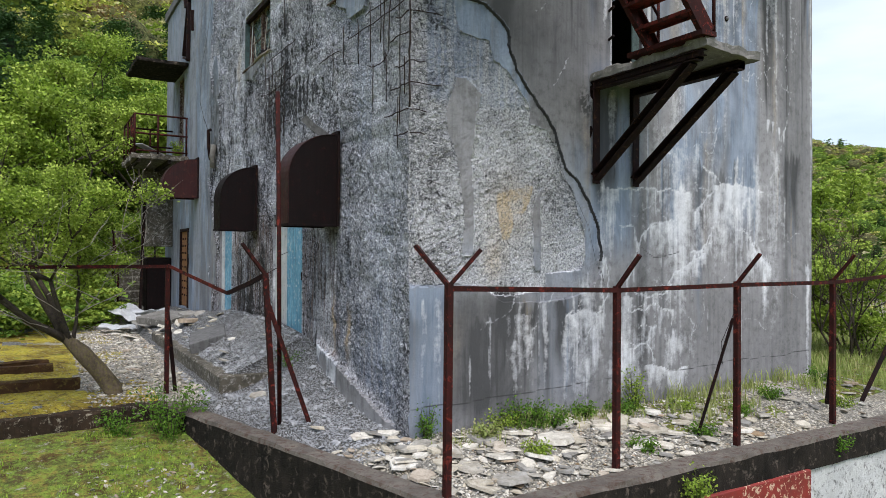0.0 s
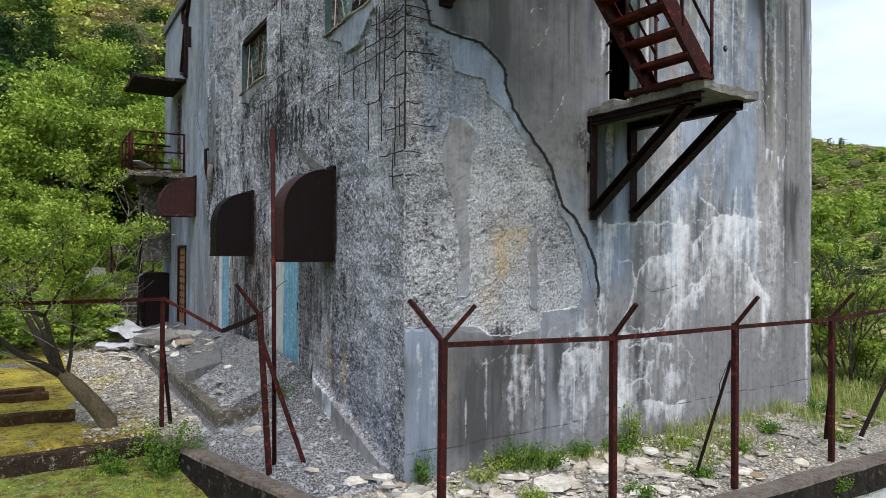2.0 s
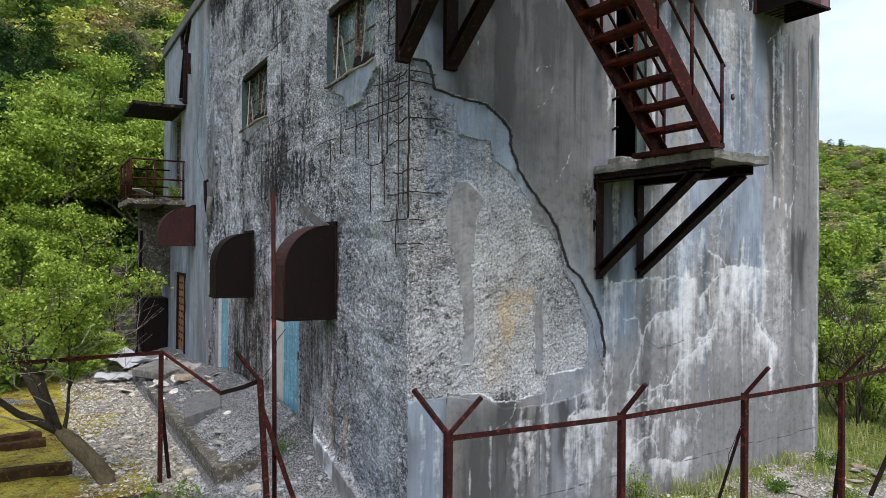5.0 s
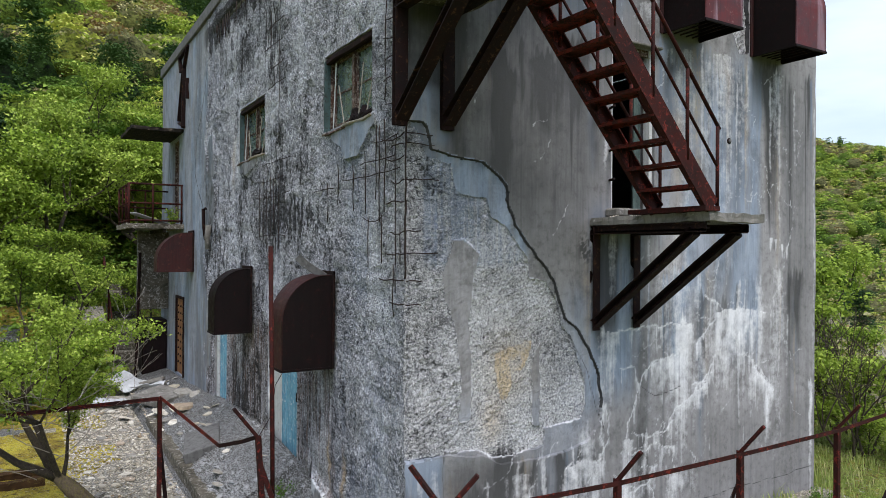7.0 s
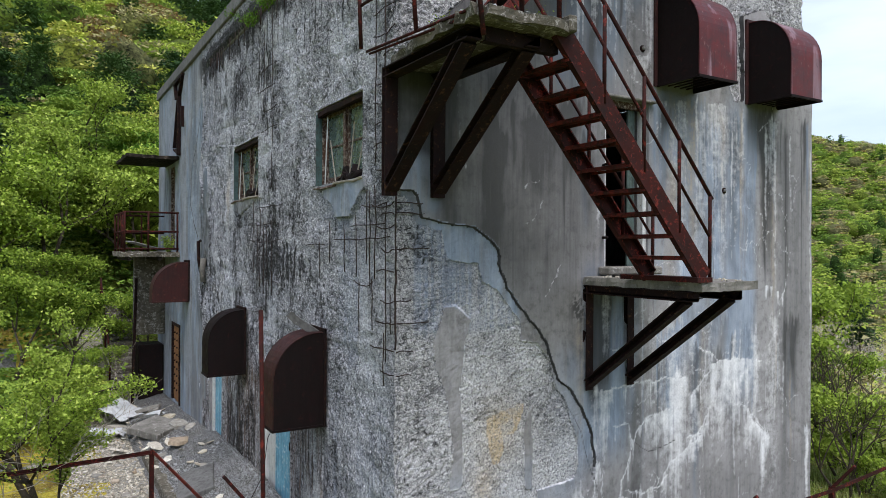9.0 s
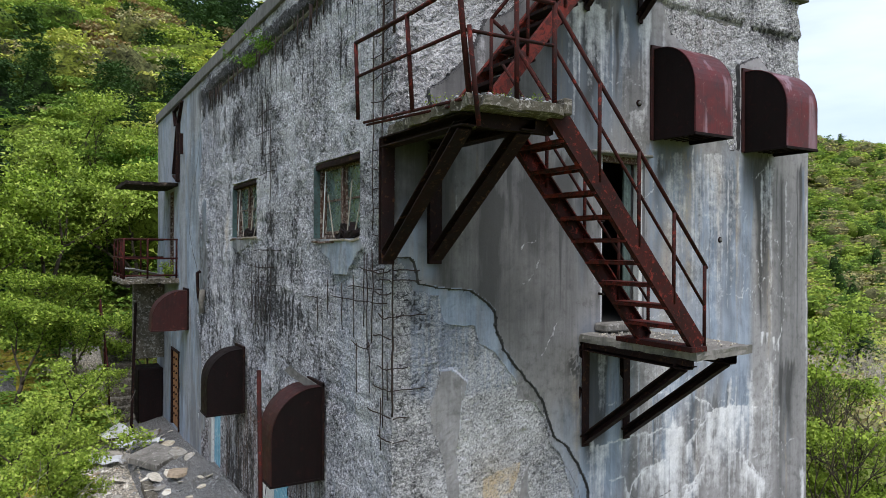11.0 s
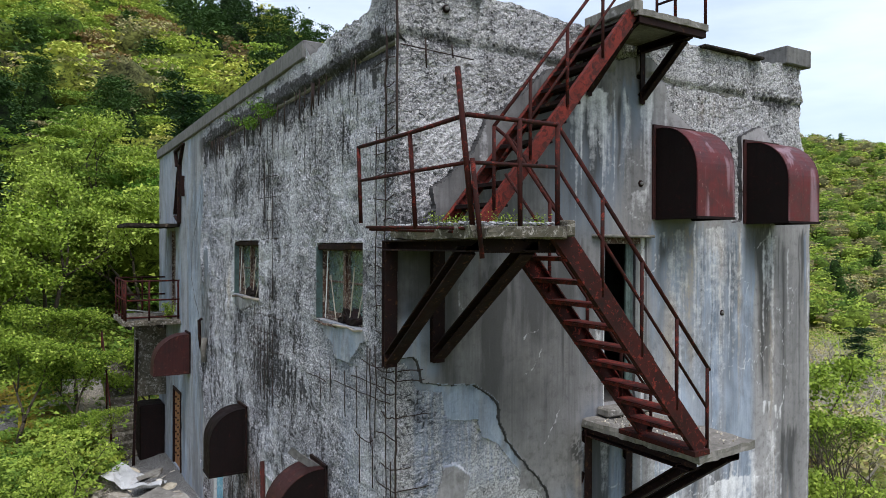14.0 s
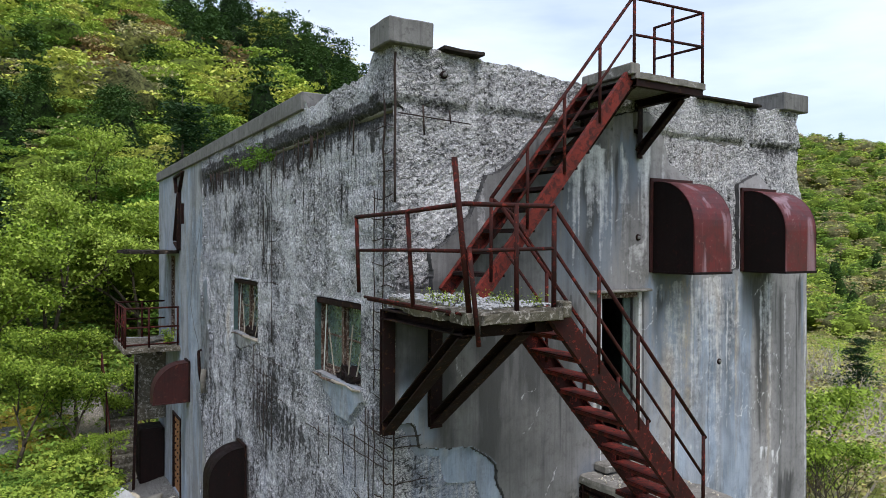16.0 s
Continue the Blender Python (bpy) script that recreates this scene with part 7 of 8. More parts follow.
# stone steps beyond the building
steps = tagged(empty("stone_steps"), "mossy rough stone steps climbing the bank", "steps", kind="structure")
for k in range(12):
    bm = fresh()
    box(bm, (-1.25, 14.6 + k * 0.30, -0.1 + k * 0.2), (-0.42, 14.98 + k * 0.30, 0.42 + k * 0.2), 0.03)
    bmesh.ops.subdivide_edges(bm, edges=bm.edges[:], cuts=2, use_grid_fill=True)
    for v in bm.verts:
        v.co += Vector((0, noise.noise(v.co * 5), noise.noise(v.co * 5 + Vector((0, 9, 0))))) * 0.035
    part("step", bm, M_SLAB_MOSSY, steps)
for y, z in ((14.6, 0.4), (16.0, 1.3), (17.6, 2.4)):
    rod("handrail_post", [(-1.32, y, z), (-1.32, y, z + 1.1)], 0.025, steps)
rod("handrail", [(-1.32, 14.6, 1.5), (-1.32, 17.6, 3.5)], 0.022, steps)

# the dark porch below the balcony
bm = fresh()
box(bm, (-0.80, 13.95, 2.1), (-0.01, 14.18, 4.22), 0.015)
tagged(part("porch_wall", bm, M_SLAB_MOSSY), "dark stained concrete porch wall under the balcony", "wall", kind="structure")
# added box: its near-black colour stands in for the shaded porch opening
bm = fresh()
box(bm, (-0.66, 14.1, 0.3), (-0.02, 14.9, 1.80), 0.03)
tagged(part("dark_tank", bm, M_HOOD_DARK), "near-black box standing in for the dark porch opening", "tank")
for x in (-0.84, ):
    bm = fresh()
    bar(bm, (x, 13.9, 0.2), (x + 0.12, 14.0, 4.24), 0.07, 0.07)
    tagged(part("porch_post", bm, M_RUST_DARK), "thin rusted post under the balcony", "post")

# ---- fence ----
def fence_post(base, top, arms, label, brace=None, thick=0.05):
    ob = tagged(empty("fence_post", base), label, "fence post", group="fence posts")
    b0 = Vector(base)
    bm = fresh()
    section(bm, (0, 0, 0), Vector(top) - b0, [(-0.028, -0.028), (0.028, -0.028), (0.028, -0.018), (-0.018, -0.018), (-0.018, 0.028), (-0.028, 0.028)])
    bmesh.ops.recalc_face_normals(bm, faces=bm.faces)
    part("post", bm, M_RUST, ob)
    for a in arms:
        bm = fresh()
        bar(bm, Vector(top) - b0 - Vector((0, 0, 0.02)), Vector(a) - b0, 0.045, 0.035)
        part("arm", bm, M_RUST, ob)
    for a, b in brace or ():
        bm = fresh()
        bar(bm, Vector(a) - b0, Vector(b) - b0, thick, thick * 0.6)
        part("brace", bm, M_RUST_DARK if thick < 0.06 else M_RUST, ob)
    return ob


POSTS = [(-0.42, -1.50, 1.675), (1.46, -1.51, 1.625), (3.20, -1.56, 1.65), (5.10, -1.52, 1.65), (6.95, -1.48, 1.74), (8.9, -1.45, 1.78)]
for i, (x, y, z) in enumerate(POSTS):
    if i == 0:
        fence_post((x - 0.02, y - 0.02, -0.12), (x, y, z), [(-0.60, -1.25, 1.99), (-0.20, -1.64, 1.96)], "rusted steel fence post with two outstretched arms")
    else:
        br = {2: [((3.02, -1.2, -0.06), (3.19, -1.52, 1.25))], 3: [((5.62, -1.15, 0.0), (5.14, -1.50, 0.9))], 4: [((5.95, -1.42, 0.05), (6.85, -1.46, 1.1))]}.get(i)
        fence_post((x, y, -0.12), (x, y, z), [(x + 0.05, y - 0.24, z + 0.30)], "rusted steel fence post with a bent arm on the kerb", br)
rail = tagged(empty("fence_rail"), "rusted steel fence rail between the posts", "fence rail")
for (x, y, z), (x2, y2, z2) in zip(POSTS, POSTS[1:]):
    steel("rail_length", (x, y - 0.03, z - 0.06), (x2, y2 - 0.03, z2 - 0.06), angle_iron(0.045, 0.008), rail, M_RUST)
fence_post((-0.99, 1.32, -0.12), (-1.11, 1.32, 1.70), [(-1.38, 1.30, 2.03)], "bent rusted fence post with a raking brace", [((-1.07, 1.33, 1.35), (-0.60, 1.20, -0.08))], 0.085)
fence_post((-1.76, 3.71, -0.12), (-1.76, 3.71, 1.74), [], "rusted fence post at the terrace corner", [((-1.76, 3.74, 1.2), (-1.62, 3.85, -0.02))])
fence_post((-5.2, 3.5, -0.12), (-5.2, 3.5, 1.74), [], "rusted fence post at the terrace edge")
bent = tagged(empty("fence_rail"), "bent and broken rusted fence rail", "fence rail")
for a, b, m in (((-1.76, 3.71, 1.72), (-1.36, 2.05, 1.42), M_RUST_BRIGHT), ((-1.36, 2.05, 1.42), (-1.22, 1.62, 1.55), M_RUST_DARK), ((-1.22, 1.62, 1.55), (-1.11, 1.34, 1.66), M_RUST_DARK), ((-1.76, 3.71, 1.71), (-5.2, 3.5, 1.70), M_RUST)):
    steel("rail_length", a, b, angle_iron(0.045, 0.008), bent, m)
rod("wire", [(-1.11, 1.32, 1.68), (-0.75, 2.0, 1.75), (-0.4, 3.0, 1.9), (-0.02, 3.8, 1.95)], 0.005, bent, M_RUST_DARK, 5)
rod("wire", [(3.22, -1.53, 1.35), (3.34, -1.50, 1.15), (3.36, -1.48, 0.85), (3.28, -1.50, 0.55), (3.30, -1.5, 0.35)], 0.004, rail, M_RUST_DARK, 4)
rod("wire", [(3.18, -1.53, 1.30), (3.05, -1.48, 1.0), (3.10, -1.45, 0.75)], 0.004, rail, M_RUST_DARK, 4)
bm = fresh()
tube(bm, [(-0.90, 1.42, -0.1), (-0.92, 1.43, 1.9), (-0.95, 1.44, 3.78)], 0.026, 10)
tagged(part("steel_pole", bm, M_RUST, smooth=True), "tall thin rusted steel pole standing in the rubble", "pole")

# ---- loose stones ----
OCT_V = np.array([(1, 0, 0), (-1, 0, 0), (0, 1, 0), (0, -1, 0), (0, 0, 1), (0, 0, -1)], float)
OCT_F = np.array([(0, 2, 4), (2, 1, 4), (1, 3, 4), (3, 0, 4), (2, 0, 5), (1, 2, 5), (3, 1, 5), (0, 3, 5)])


def turns(rng, n, tilt=math.pi):
    """n random rotation matrices; tilt limits how far they lean."""
    a, b, c = rng.uniform(-math.pi, math.pi, n), rng.uniform(-tilt, tilt, n), rng.uniform(-tilt, tilt, n)
    ca, sa, cb, sb, cc, sc = np.cos(a), np.sin(a), np.cos(b), np.sin(b), np.cos(c), np.sin(c)
    o, l = np.zeros(n), np.ones(n)
    rz = np.stack([ca, -sa, o, sa, ca, o, o, o, l], -1).reshape(n, 3, 3)
    rx = np.stack([l, o, o, o, cb, -sb, o, sb, cb], -1).reshape(n, 3, 3)
    ry = np.stack([cc, o, sc, o, l, o, -sc, o, cc], -1).reshape(n, 3, 3)
    return rz @ rx @ ry


def stones(name, rng, xy, size, height, material, label, flat=0.5):
    """Many small angular stones as one object."""
    n = len(xy)
    v = OCT_V[None] * (1 + 0.5 * rng.uniform(-1, 1, (n, 6, 1))) * size[:, None, None] * np.array([1, 0.8, flat])
    v = np.einsum("nij,nkj->nki", turns(rng, n, 0.6), v)
    z = height(xy[:, 0], xy[:, 1])
    v = v + np.stack([xy[:, 0], xy[:, 1], z + 0.25 * size], -1)[:, None]
    f = OCT_F[None] + 6 * np.arange(n)[:, None, None]
    ob = new(name, mesh_from(name, v.reshape(-1, 3), f.reshape(-1, 3), [material], smooth_faces=False))
    return tagged(ob, label, "gravel", kind="stuff")


rng = np.random.RandomState(21)
n = 17000
xy = np.stack([-1.35 * rng.rand(n) ** 0.9, rng.uniform(-0.3, 10.5, n) * (0.35 + 0.65 * rng.rand(n))], -1)
xy[:, 0] = np.minimum(xy[:, 0], -0.04)
xy = xy[(xy[:, 1] > 3.3) | (xy[:, 0] > kerb_x(xy[:, 1]) + 0.16)]
n = len(xy)
stones("gravel_heap", rng, xy, rng.uniform(0.006, 0.017, n) * (1 + 2.2 * (rng.rand(n) > 0.97)), terrace, M_GRAVEL, "grey angular rubble heaped against the wall")
n = 7000
xy = np.stack([rng.uniform(-0.65, 7.2, n) * rng.rand(n) ** 0.45 - 0.05, rng.uniform(-1.56, 0.0, n)], -1)
xy = xy[xy[:, 0] > kerb_x(xy[:, 1]) + 0.15]
n = len(xy)
stones("rubble_chips", rng, xy, rng.uniform(0.010, 0.030, n), terrace, M_SLATE, "pale chips of stone on the terrace", 0.4)
n = 10500
xy = np.stack([rng.uniform(-2.7, -1.1, n), rng.uniform(3.6, 13.5, n)], -1)
stones("path_chips", rng, xy, rng.uniform(0.010, 0.034, n), terrace, M_SLATE, "pale chips of stone along the path", 0.3)
n = 420
xy = np.stack([rng.uniform(-3.0, -1.0, n), rng.uniform(0.0, 1.9, n)], -1)
xy = xy[(xy[:, 0] < kerb_x(xy[:, 1]) - 0.25) & (xy[:, 1] < 3.0)]
stones("yard_stones", rng, xy, rng.uniform(0.010, 0.038, len(xy)), lambda x, y: hill(x, y), M_SLATE, "scattered pale stones in the mossy yard", 0.4)


def flake(seed):
    """An irregular flat flake of slate, about 1 across."""
    r = random.Random(seed)
    k = r.randint(5, 7)
    pts = []
    for i in range(k):
        a = (i + r.uniform(-0.3, 0.3)) * 2 * math.pi / k
        d = r.uniform(0.36, 0.58)
        pts.append((d * math.cos(a), 0.75 * d * math.sin(a)))
    bm = fresh()
    t = r.uniform(0.05, 0.11)
    lo = [bm.verts.new((x, y, 0)) for x, y in pts]
    hi = [bm.verts.new((x * 0.94, y * 0.94, t + 0.03 * r.random())) for x, y in pts]
    for i in range(k):
        j = (i + 1) % k
        bm.faces.new((lo[i], lo[j], hi[j], hi[i]))
    bm.faces.new(hi)
    bm.faces.new(lo[::-1])
    me = bpy.data.meshes.new("slate_flake")
    bm.to_mesh(me)
    bm.free()
    me.materials.append(M_SLATE)
    return me


FLAKES = [flake(100 + i) for i in range(10)]
fr_ = random.Random(77)


def lay(x, y, s, tilt=0.16):
    if y < 3.45 and x < kerb_x(y) + 0.16 + 0.4 * s:
        return
    ob = new("slate", FLAKES[fr_.randrange(10)])
    ob.parent = terr
    ob.matrix_basis = pose(x, y, float(terrace(np.array([x]), np.array([y]))[0]) + 0.006 + 0.02 * fr_.random(), *[math.degrees(fr_.uniform(-tilt, tilt)) for _ in range(2)], fr_.uniform(0, 360)) @ Matrix.Diagonal((s, s, s * fr_.uniform(0.6, 1.1), 1))


for i in range(250):
    x = -0.7 + 4.6 * fr_.random() ** 1.3
    lay(x, fr_.uniform(-1.55, -0.25 if x > 0 else 0.4), fr_.choice((0.08, 0.11, 0.14, 0.18, 0.26)) * fr_.uniform(0.8, 1.25))
for i in range(30):
    lay(fr_.uniform(3.6, 7.0), fr_.uniform(-1.5, -0.5), fr_.uniform(0.1, 0.3))
for i in range(70):
    lay(fr_.uniform(-2.5, -1.25), 3.9 + 9 * fr_.random(), fr_.uniform(0.08, 0.26), 0.14)
for i in range(12):
    lay(fr_.uniform(-0.4, 2.2), fr_.uniform(-1.5, -0.5), fr_.uniform(0.22, 0.42), 0.3)
for i in range(120):
    lay(-0.55 + 6.5 * fr_.random() ** 1.6, fr_.uniform(-1.54, -0.15), fr_.uniform(0.05, 0.15), 0.5)
for i in range(46):
    lay(fr_.uniform(-1.15, -0.15), 3.6 + 9 * fr_.random(), fr_.uniform(0.12, 0.34), 0.45)
for x, y, s in ((-0.55, 8.6, 0.7), (-0.9, 9.1, 0.6), (-0.45, 11.2, 0.7), (-1.1, 11.0, 0.8), (-0.6, 12.4, 0.8), (-1.0, 13.2, 0.7), (-0.35, 9.9, 0.6), (-1.3, 12.1, 0.9), (-0.8, 10.4, 0.75), (-1.5, 10.2, 0.6)):
    lay(x, y, s, 0.32)
for x, y, s in ((1.32, -0.78, 0.62), (-0.12, 0.22, 0.26), (2.4, -0.62, 0.46), (0.62, -0.42, 0.30), (0.55, -0.9, 0.40), (0.1, -1.0, 0.42), (-0.35, -0.6, 0.36), (-0.3, 0.35, 0.22), (-0.62, 0.9, 0.25), (-0.8, 2.6, 0.30), (0.3, -1.35, 0.45), (2.6, -0.9, 0.30)):
    lay(x, y, s, 0.22)


def fallen_sheet(m, w, l, seed, label):
    bm = fresh()
    n = 7
    g = [[bm.verts.new(((i / n - 0.5) * w * (1 + 0.15 * noise.noise(Vector((j, seed, 0)))), (j / n - 0.5) * l * (1 + 0.2 * noise.noise(Vector((i, seed, 4)))), 0.10 * noise.noise(Vector((i * 0.45, j * 0.45, seed))))) for j in range(n + 1)] for i in range(n + 1)]
    for i in range(n):
        for j in range(n):
            bm.faces.new((g[i][j], g[i + 1][j], g[i + 1][j + 1], g[i][j + 1]))
    r = bmesh.ops.extrude_face_region(bm, geom=bm.faces[:])
    bmesh.ops.translate(bm, verts=[v for v in r["geom"] if isinstance(v, bmesh.types.BMVert)], vec=(0, 0, 0.012))
    bmesh.ops.recalc_face_normals(bm, faces=bm.faces)
    ob = tagged(part("fallen_sheet", bm, M_SHEET), label, "metal sheet")
    ob.matrix_basis = m


fallen_sheet(pose(-1.22, 12.6, 0.42, 14, -14, 30), 0.62, 0.9, 2.0, "pale bent sheet lying on the rubble")
fallen_sheet(pose(-1.62, 11.5, 0.17, 3, 4, -20), 0.8, 0.45, 6.0, "pale flat sheet lying on the path")
fallen_sheet(pose(-0.85, 11.4, 0.50, -6, 10, 60), 0.5, 0.8, 9.0, "pale broken sheet on the rubble")

# ---- plants ----
def leaf_mesh(name, centers, size, rng, material, aspect=0.5, tones=None, lean=1.1, corners=4):
    """One small pointed leaf at each centre, all in one mesh."""
    n = len(centers)
    s = size * rng.uniform(0.7, 1.35, n)
    shape = np.array([(0, -0.5, 0.0), (aspect / 2, 0.0, 0.06), (0, 0.5, -0.03), (-aspect / 2, 0.0, 0.06)])
    if corners == 3:
        shape = np.array([(-aspect * 0.62, -0.4, 0.0), (aspect * 0.62, -0.4, 0.04), (0, 0.55, -0.03)])
    v = shape[None] * s[:, None, None]
    v = np.einsum("nij,nkj->nki", turns(rng, n, lean), v) + centers[:, None]
    f = np.arange(corners * n).reshape(n, corners)
    at = {"tone": np.repeat(tones, corners)} if tones is not None else None
    return mesh_from(name, v.reshape(-1, 3), f, [material], attrs=at, smooth_faces=False)


def grow(r, p, d, length, radius, depth, segs, tips, bend=0.35, split=(2, 3), shrink=0.72, rise=0.15):
    """Branches by splitting; collects limbs as (points, radii) and the tips."""
    pts, rad = [p.copy()], [radius]
    k = 4
    for i in range(k):
        d = (d + Vector((r.uniform(-1, 1), r.uniform(-1, 1), r.uniform(-0.6, 1) * 0.6 + rise)) * bend * 0.5).normalized()
        p = p + d * length / k
        pts.append(p.copy())
        rad.append(radius * (1 - 0.45 * (i + 1) / k))
        if depth <= 2 and i > 0:
            tips.append((p.copy(), depth))
    segs.append((pts, rad))
    if depth == 0:
        tips.append((p.copy(), 0))
        return
    for _ in range(r.randint(*split)):
        q = (d + Vector((r.uniform(-1, 1), r.uniform(-1, 1), r.uniform(-0.5, 0.9))) * 0.95).normalized()
        grow(r, p, q, length * shrink * r.uniform(0.8, 1.15), radius * 0.56, depth - 1, segs, tips, bend, split, shrink, rise)


def limbs(segs, least=0.0, n=6):
    bm = fresh()
    for pts, rad in segs:
        if rad[0] >= least:
            tube(bm, pts, 0, n if rad[0] > 0.03 else 4, rad)
    return bm


def spread(tips, per, radius, rng, flat=0.7):
    c = np.array([t[0] for t in tips])
    c = np.repeat(c, per, 0)
    off = rng.normal(0, 1, c.shape) * radius * np.array([1, 1, flat])
    return c + off


def tree(name, base, starts, seed, height, depth, leaf, per, rad, material, label, trunk_r, flat=0.7, bend=0.35, split=(2, 3), rise=0.15, bark=None):
    r, g = random.Random(seed), np.random.RandomState(seed)
    segs, tips = [], []
    for off, d, l, rr in starts:
        grow(r, Vector(off), Vector(d).normalized(), l, rr, depth, segs, tips, bend, split, 0.74, rise)
    ob = tagged(empty(name, base), label, "tree", group="trees round the building")
    part("trunk", limbs(segs), bark or M_BARK, ob, smooth=True)
    cr = new("crown", leaf_mesh("crown", spread(tips, int(per * 1.7), rad * 0.72, g, flat * 0.8), leaf * 0.8, g, material, 0.6, corners=3))
    cr.parent = ob
    return ob


# the leaning tree on the terrace edge
near = tree("young_tree", (-2.28, 4.05, -0.10),
            [((-0.68, 0.0, 0.86), (-0.9, 0.1, 0.62), 1.05, 0.062), ((-0.66, 0, 0.84), (-0.22, 0.2, 0.95), 0.95, 0.055), ((-0.70, 0, 0.88), (-0.5, 0.35, 0.8), 1.1, 0.058), ((-0.62, 0, 0.8), (-0.25, -0.5, 0.85), 0.95, 0.042), ((-0.66, 0, 0.84), (-0.75, -0.45, 0.55), 1.0, 0.045), ((-0.6, 0, 0.78), (-0.05, 0.0, 0.8), 0.6, 0.030)],
            4, 4.2, 3, 0.048, 40, 0.105, M_LEAF, "leaning young tree with thin light-green leaves", 0.1, 0.75, 0.4, (2, 3), 0.22)
r_, g_ = random.Random(9), np.random.RandomState(9)
sg, tp = [], []
for a in range(13):
    grow(r_, Vector((-0.9 + 0.1 * (a % 7), -0.1 + 0.1 * (a % 3), 0.9 + 0.08 * a)), Vector((r_.uniform(-1, 1), r_.uniform(-1, 0.3), 0.3)).normalized(), 0.8, 0.007, 2, sg, tp, 0.6, (2, 3), 0.75, -0.02)
bm = fresh()
tube(bm, [(0.02, 0, -0.12), (-0.10, 0.02, 0.14), (-0.28, 0.0, 0.42), (-0.50, 0.0, 0.68), (-0.72, 0, 0.92)], 0, 12, [0.150, 0.122, 0.112, 0.100, 0.060])
for v in bm.verts:
    v.co += 0.02 * noise.noise_vector(v.co * 7)
part("bole", bm, M_BOLE, near, "mossy leaning bole", smooth=True)
part("dead_branch", limbs(sg, 0, 4), M_TWIG, near, "thin grey leafless twigs")

# trees behind the terrace and on the bank
def bank_tree(seed, h, material, label, leaf=0.15, per=26, rad=0.42):
    r = random.Random(seed)
    return tree("bank_tree", (0, 0, 0), [((0, 0, -0.3), (0.05, 0.02, 1), h * 0.34, h * 0.022)], seed, h, 4, leaf, per, rad, material, label, h * 0.02, 0.45, 0.32, (2, 3), 0.18)


_b = bmesh.new()
bmesh.ops.create_icosphere(_b, subdivisions=2, radius=1.0)
HEART = np.array([v.co for v in _b.verts])
HEART_F = np.array([[v.index for v in f.verts] for f in _b.faces])
_b.free()


def crown_leaves(g, s, n):
    """A broad crown: flat sprays of leaves, dense on top, set over one another round a leafy core."""
    k = g.randint(16, 24)
    d = g.normal(0, 1, (k, 3))
    d /= np.linalg.norm(d, axis=1)[:, None]
    d[:, 2] = np.abs(d[:, 2]) * 1.25 - 0.45
    mid = d * s * g.uniform(0.62, 1.02, (k, 1)) * np.array([1, 1, 0.95]) + np.array([0, 0, 1.2 * s])
    rad = s * g.uniform(0.22, 0.40, k)
    core = n // 6
    m = n - core
    w = g.randint(0, k, m)
    e = g.normal(0, 1, (m, 3))
    e /= np.linalg.norm(e, axis=1)[:, None]
    e[:, 2] = np.abs(e[:, 2]) * 0.9 - 0.18
    p = mid[w] + e * (rad[w] * g.uniform(0.45, 1.05, m) ** 0.6)[:, None] * np.array([1, 1, 0.34])
    c = g.normal(0, 0.34, (core, 3)) * s + np.array([0, 0, 1.0 * s])
    shade = g.normal(0, 0.05, k)
    return np.vstack([p, c]), np.concatenate([np.ones(m), np.full(core, 1.5)]), np.concatenate([shade[w], np.zeros(core)])


def fir_leaves(g, s, n):
    """A broad conifer: drooping boughs in tiers."""
    tiers = 11
    b = tiers * 7
    tb = (np.repeat(np.arange(tiers), 7) + g.uniform(-0.3, 0.3, b)) / tiers
    a = g.uniform(0, 6.283, b)
    reach = s * (0.10 + 0.85 * np.clip(1 - tb, 0, 1) ** 0.8) * g.uniform(0.65, 1.1, b)
    w = g.randint(0, b, n)
    t = g.rand(n) ** 0.6
    r = t * reach[w]
    p = np.stack([r * np.cos(a[w]), r * np.sin(a[w]), s * (0.35 + 2.4 * tb[w]) - 0.30 * r * t], -1)
    p += g.normal(0, 1, (n, 3)) * (0.05 + 0.10 * t[:, None]) * s * np.array([1, 1, 0.28])
    return p, np.where(g.rand(n) < 0.1, 1.4, 1.0), g.normal(0, 0.015, n)


def conifer(seed, h, label, leaves=6000):
    """A dark conifer: straight trunk and tiers of drooping boughs."""
    g = np.random.RandomState(seed)
    ob = tagged(empty("conifer"), label, "conifer", group="trees round the building")
    bm = fresh()
    tube(bm, [(0, 0, -0.4), (0, 0, h * 0.5), (0, 0, h)], 0, 6, [h * 0.018, h * 0.010, h * 0.002])
    part("trunk", bm, M_BARK, ob, smooth=True)
    p, size, tone = fir_leaves(g, h / 2.75, leaves)
    cr = new("crown", leaf_mesh("crown", p, 0.028 * h * size, g, M_CONIFER, 0.45, lean=0.6))
    cr.parent = ob
    return ob


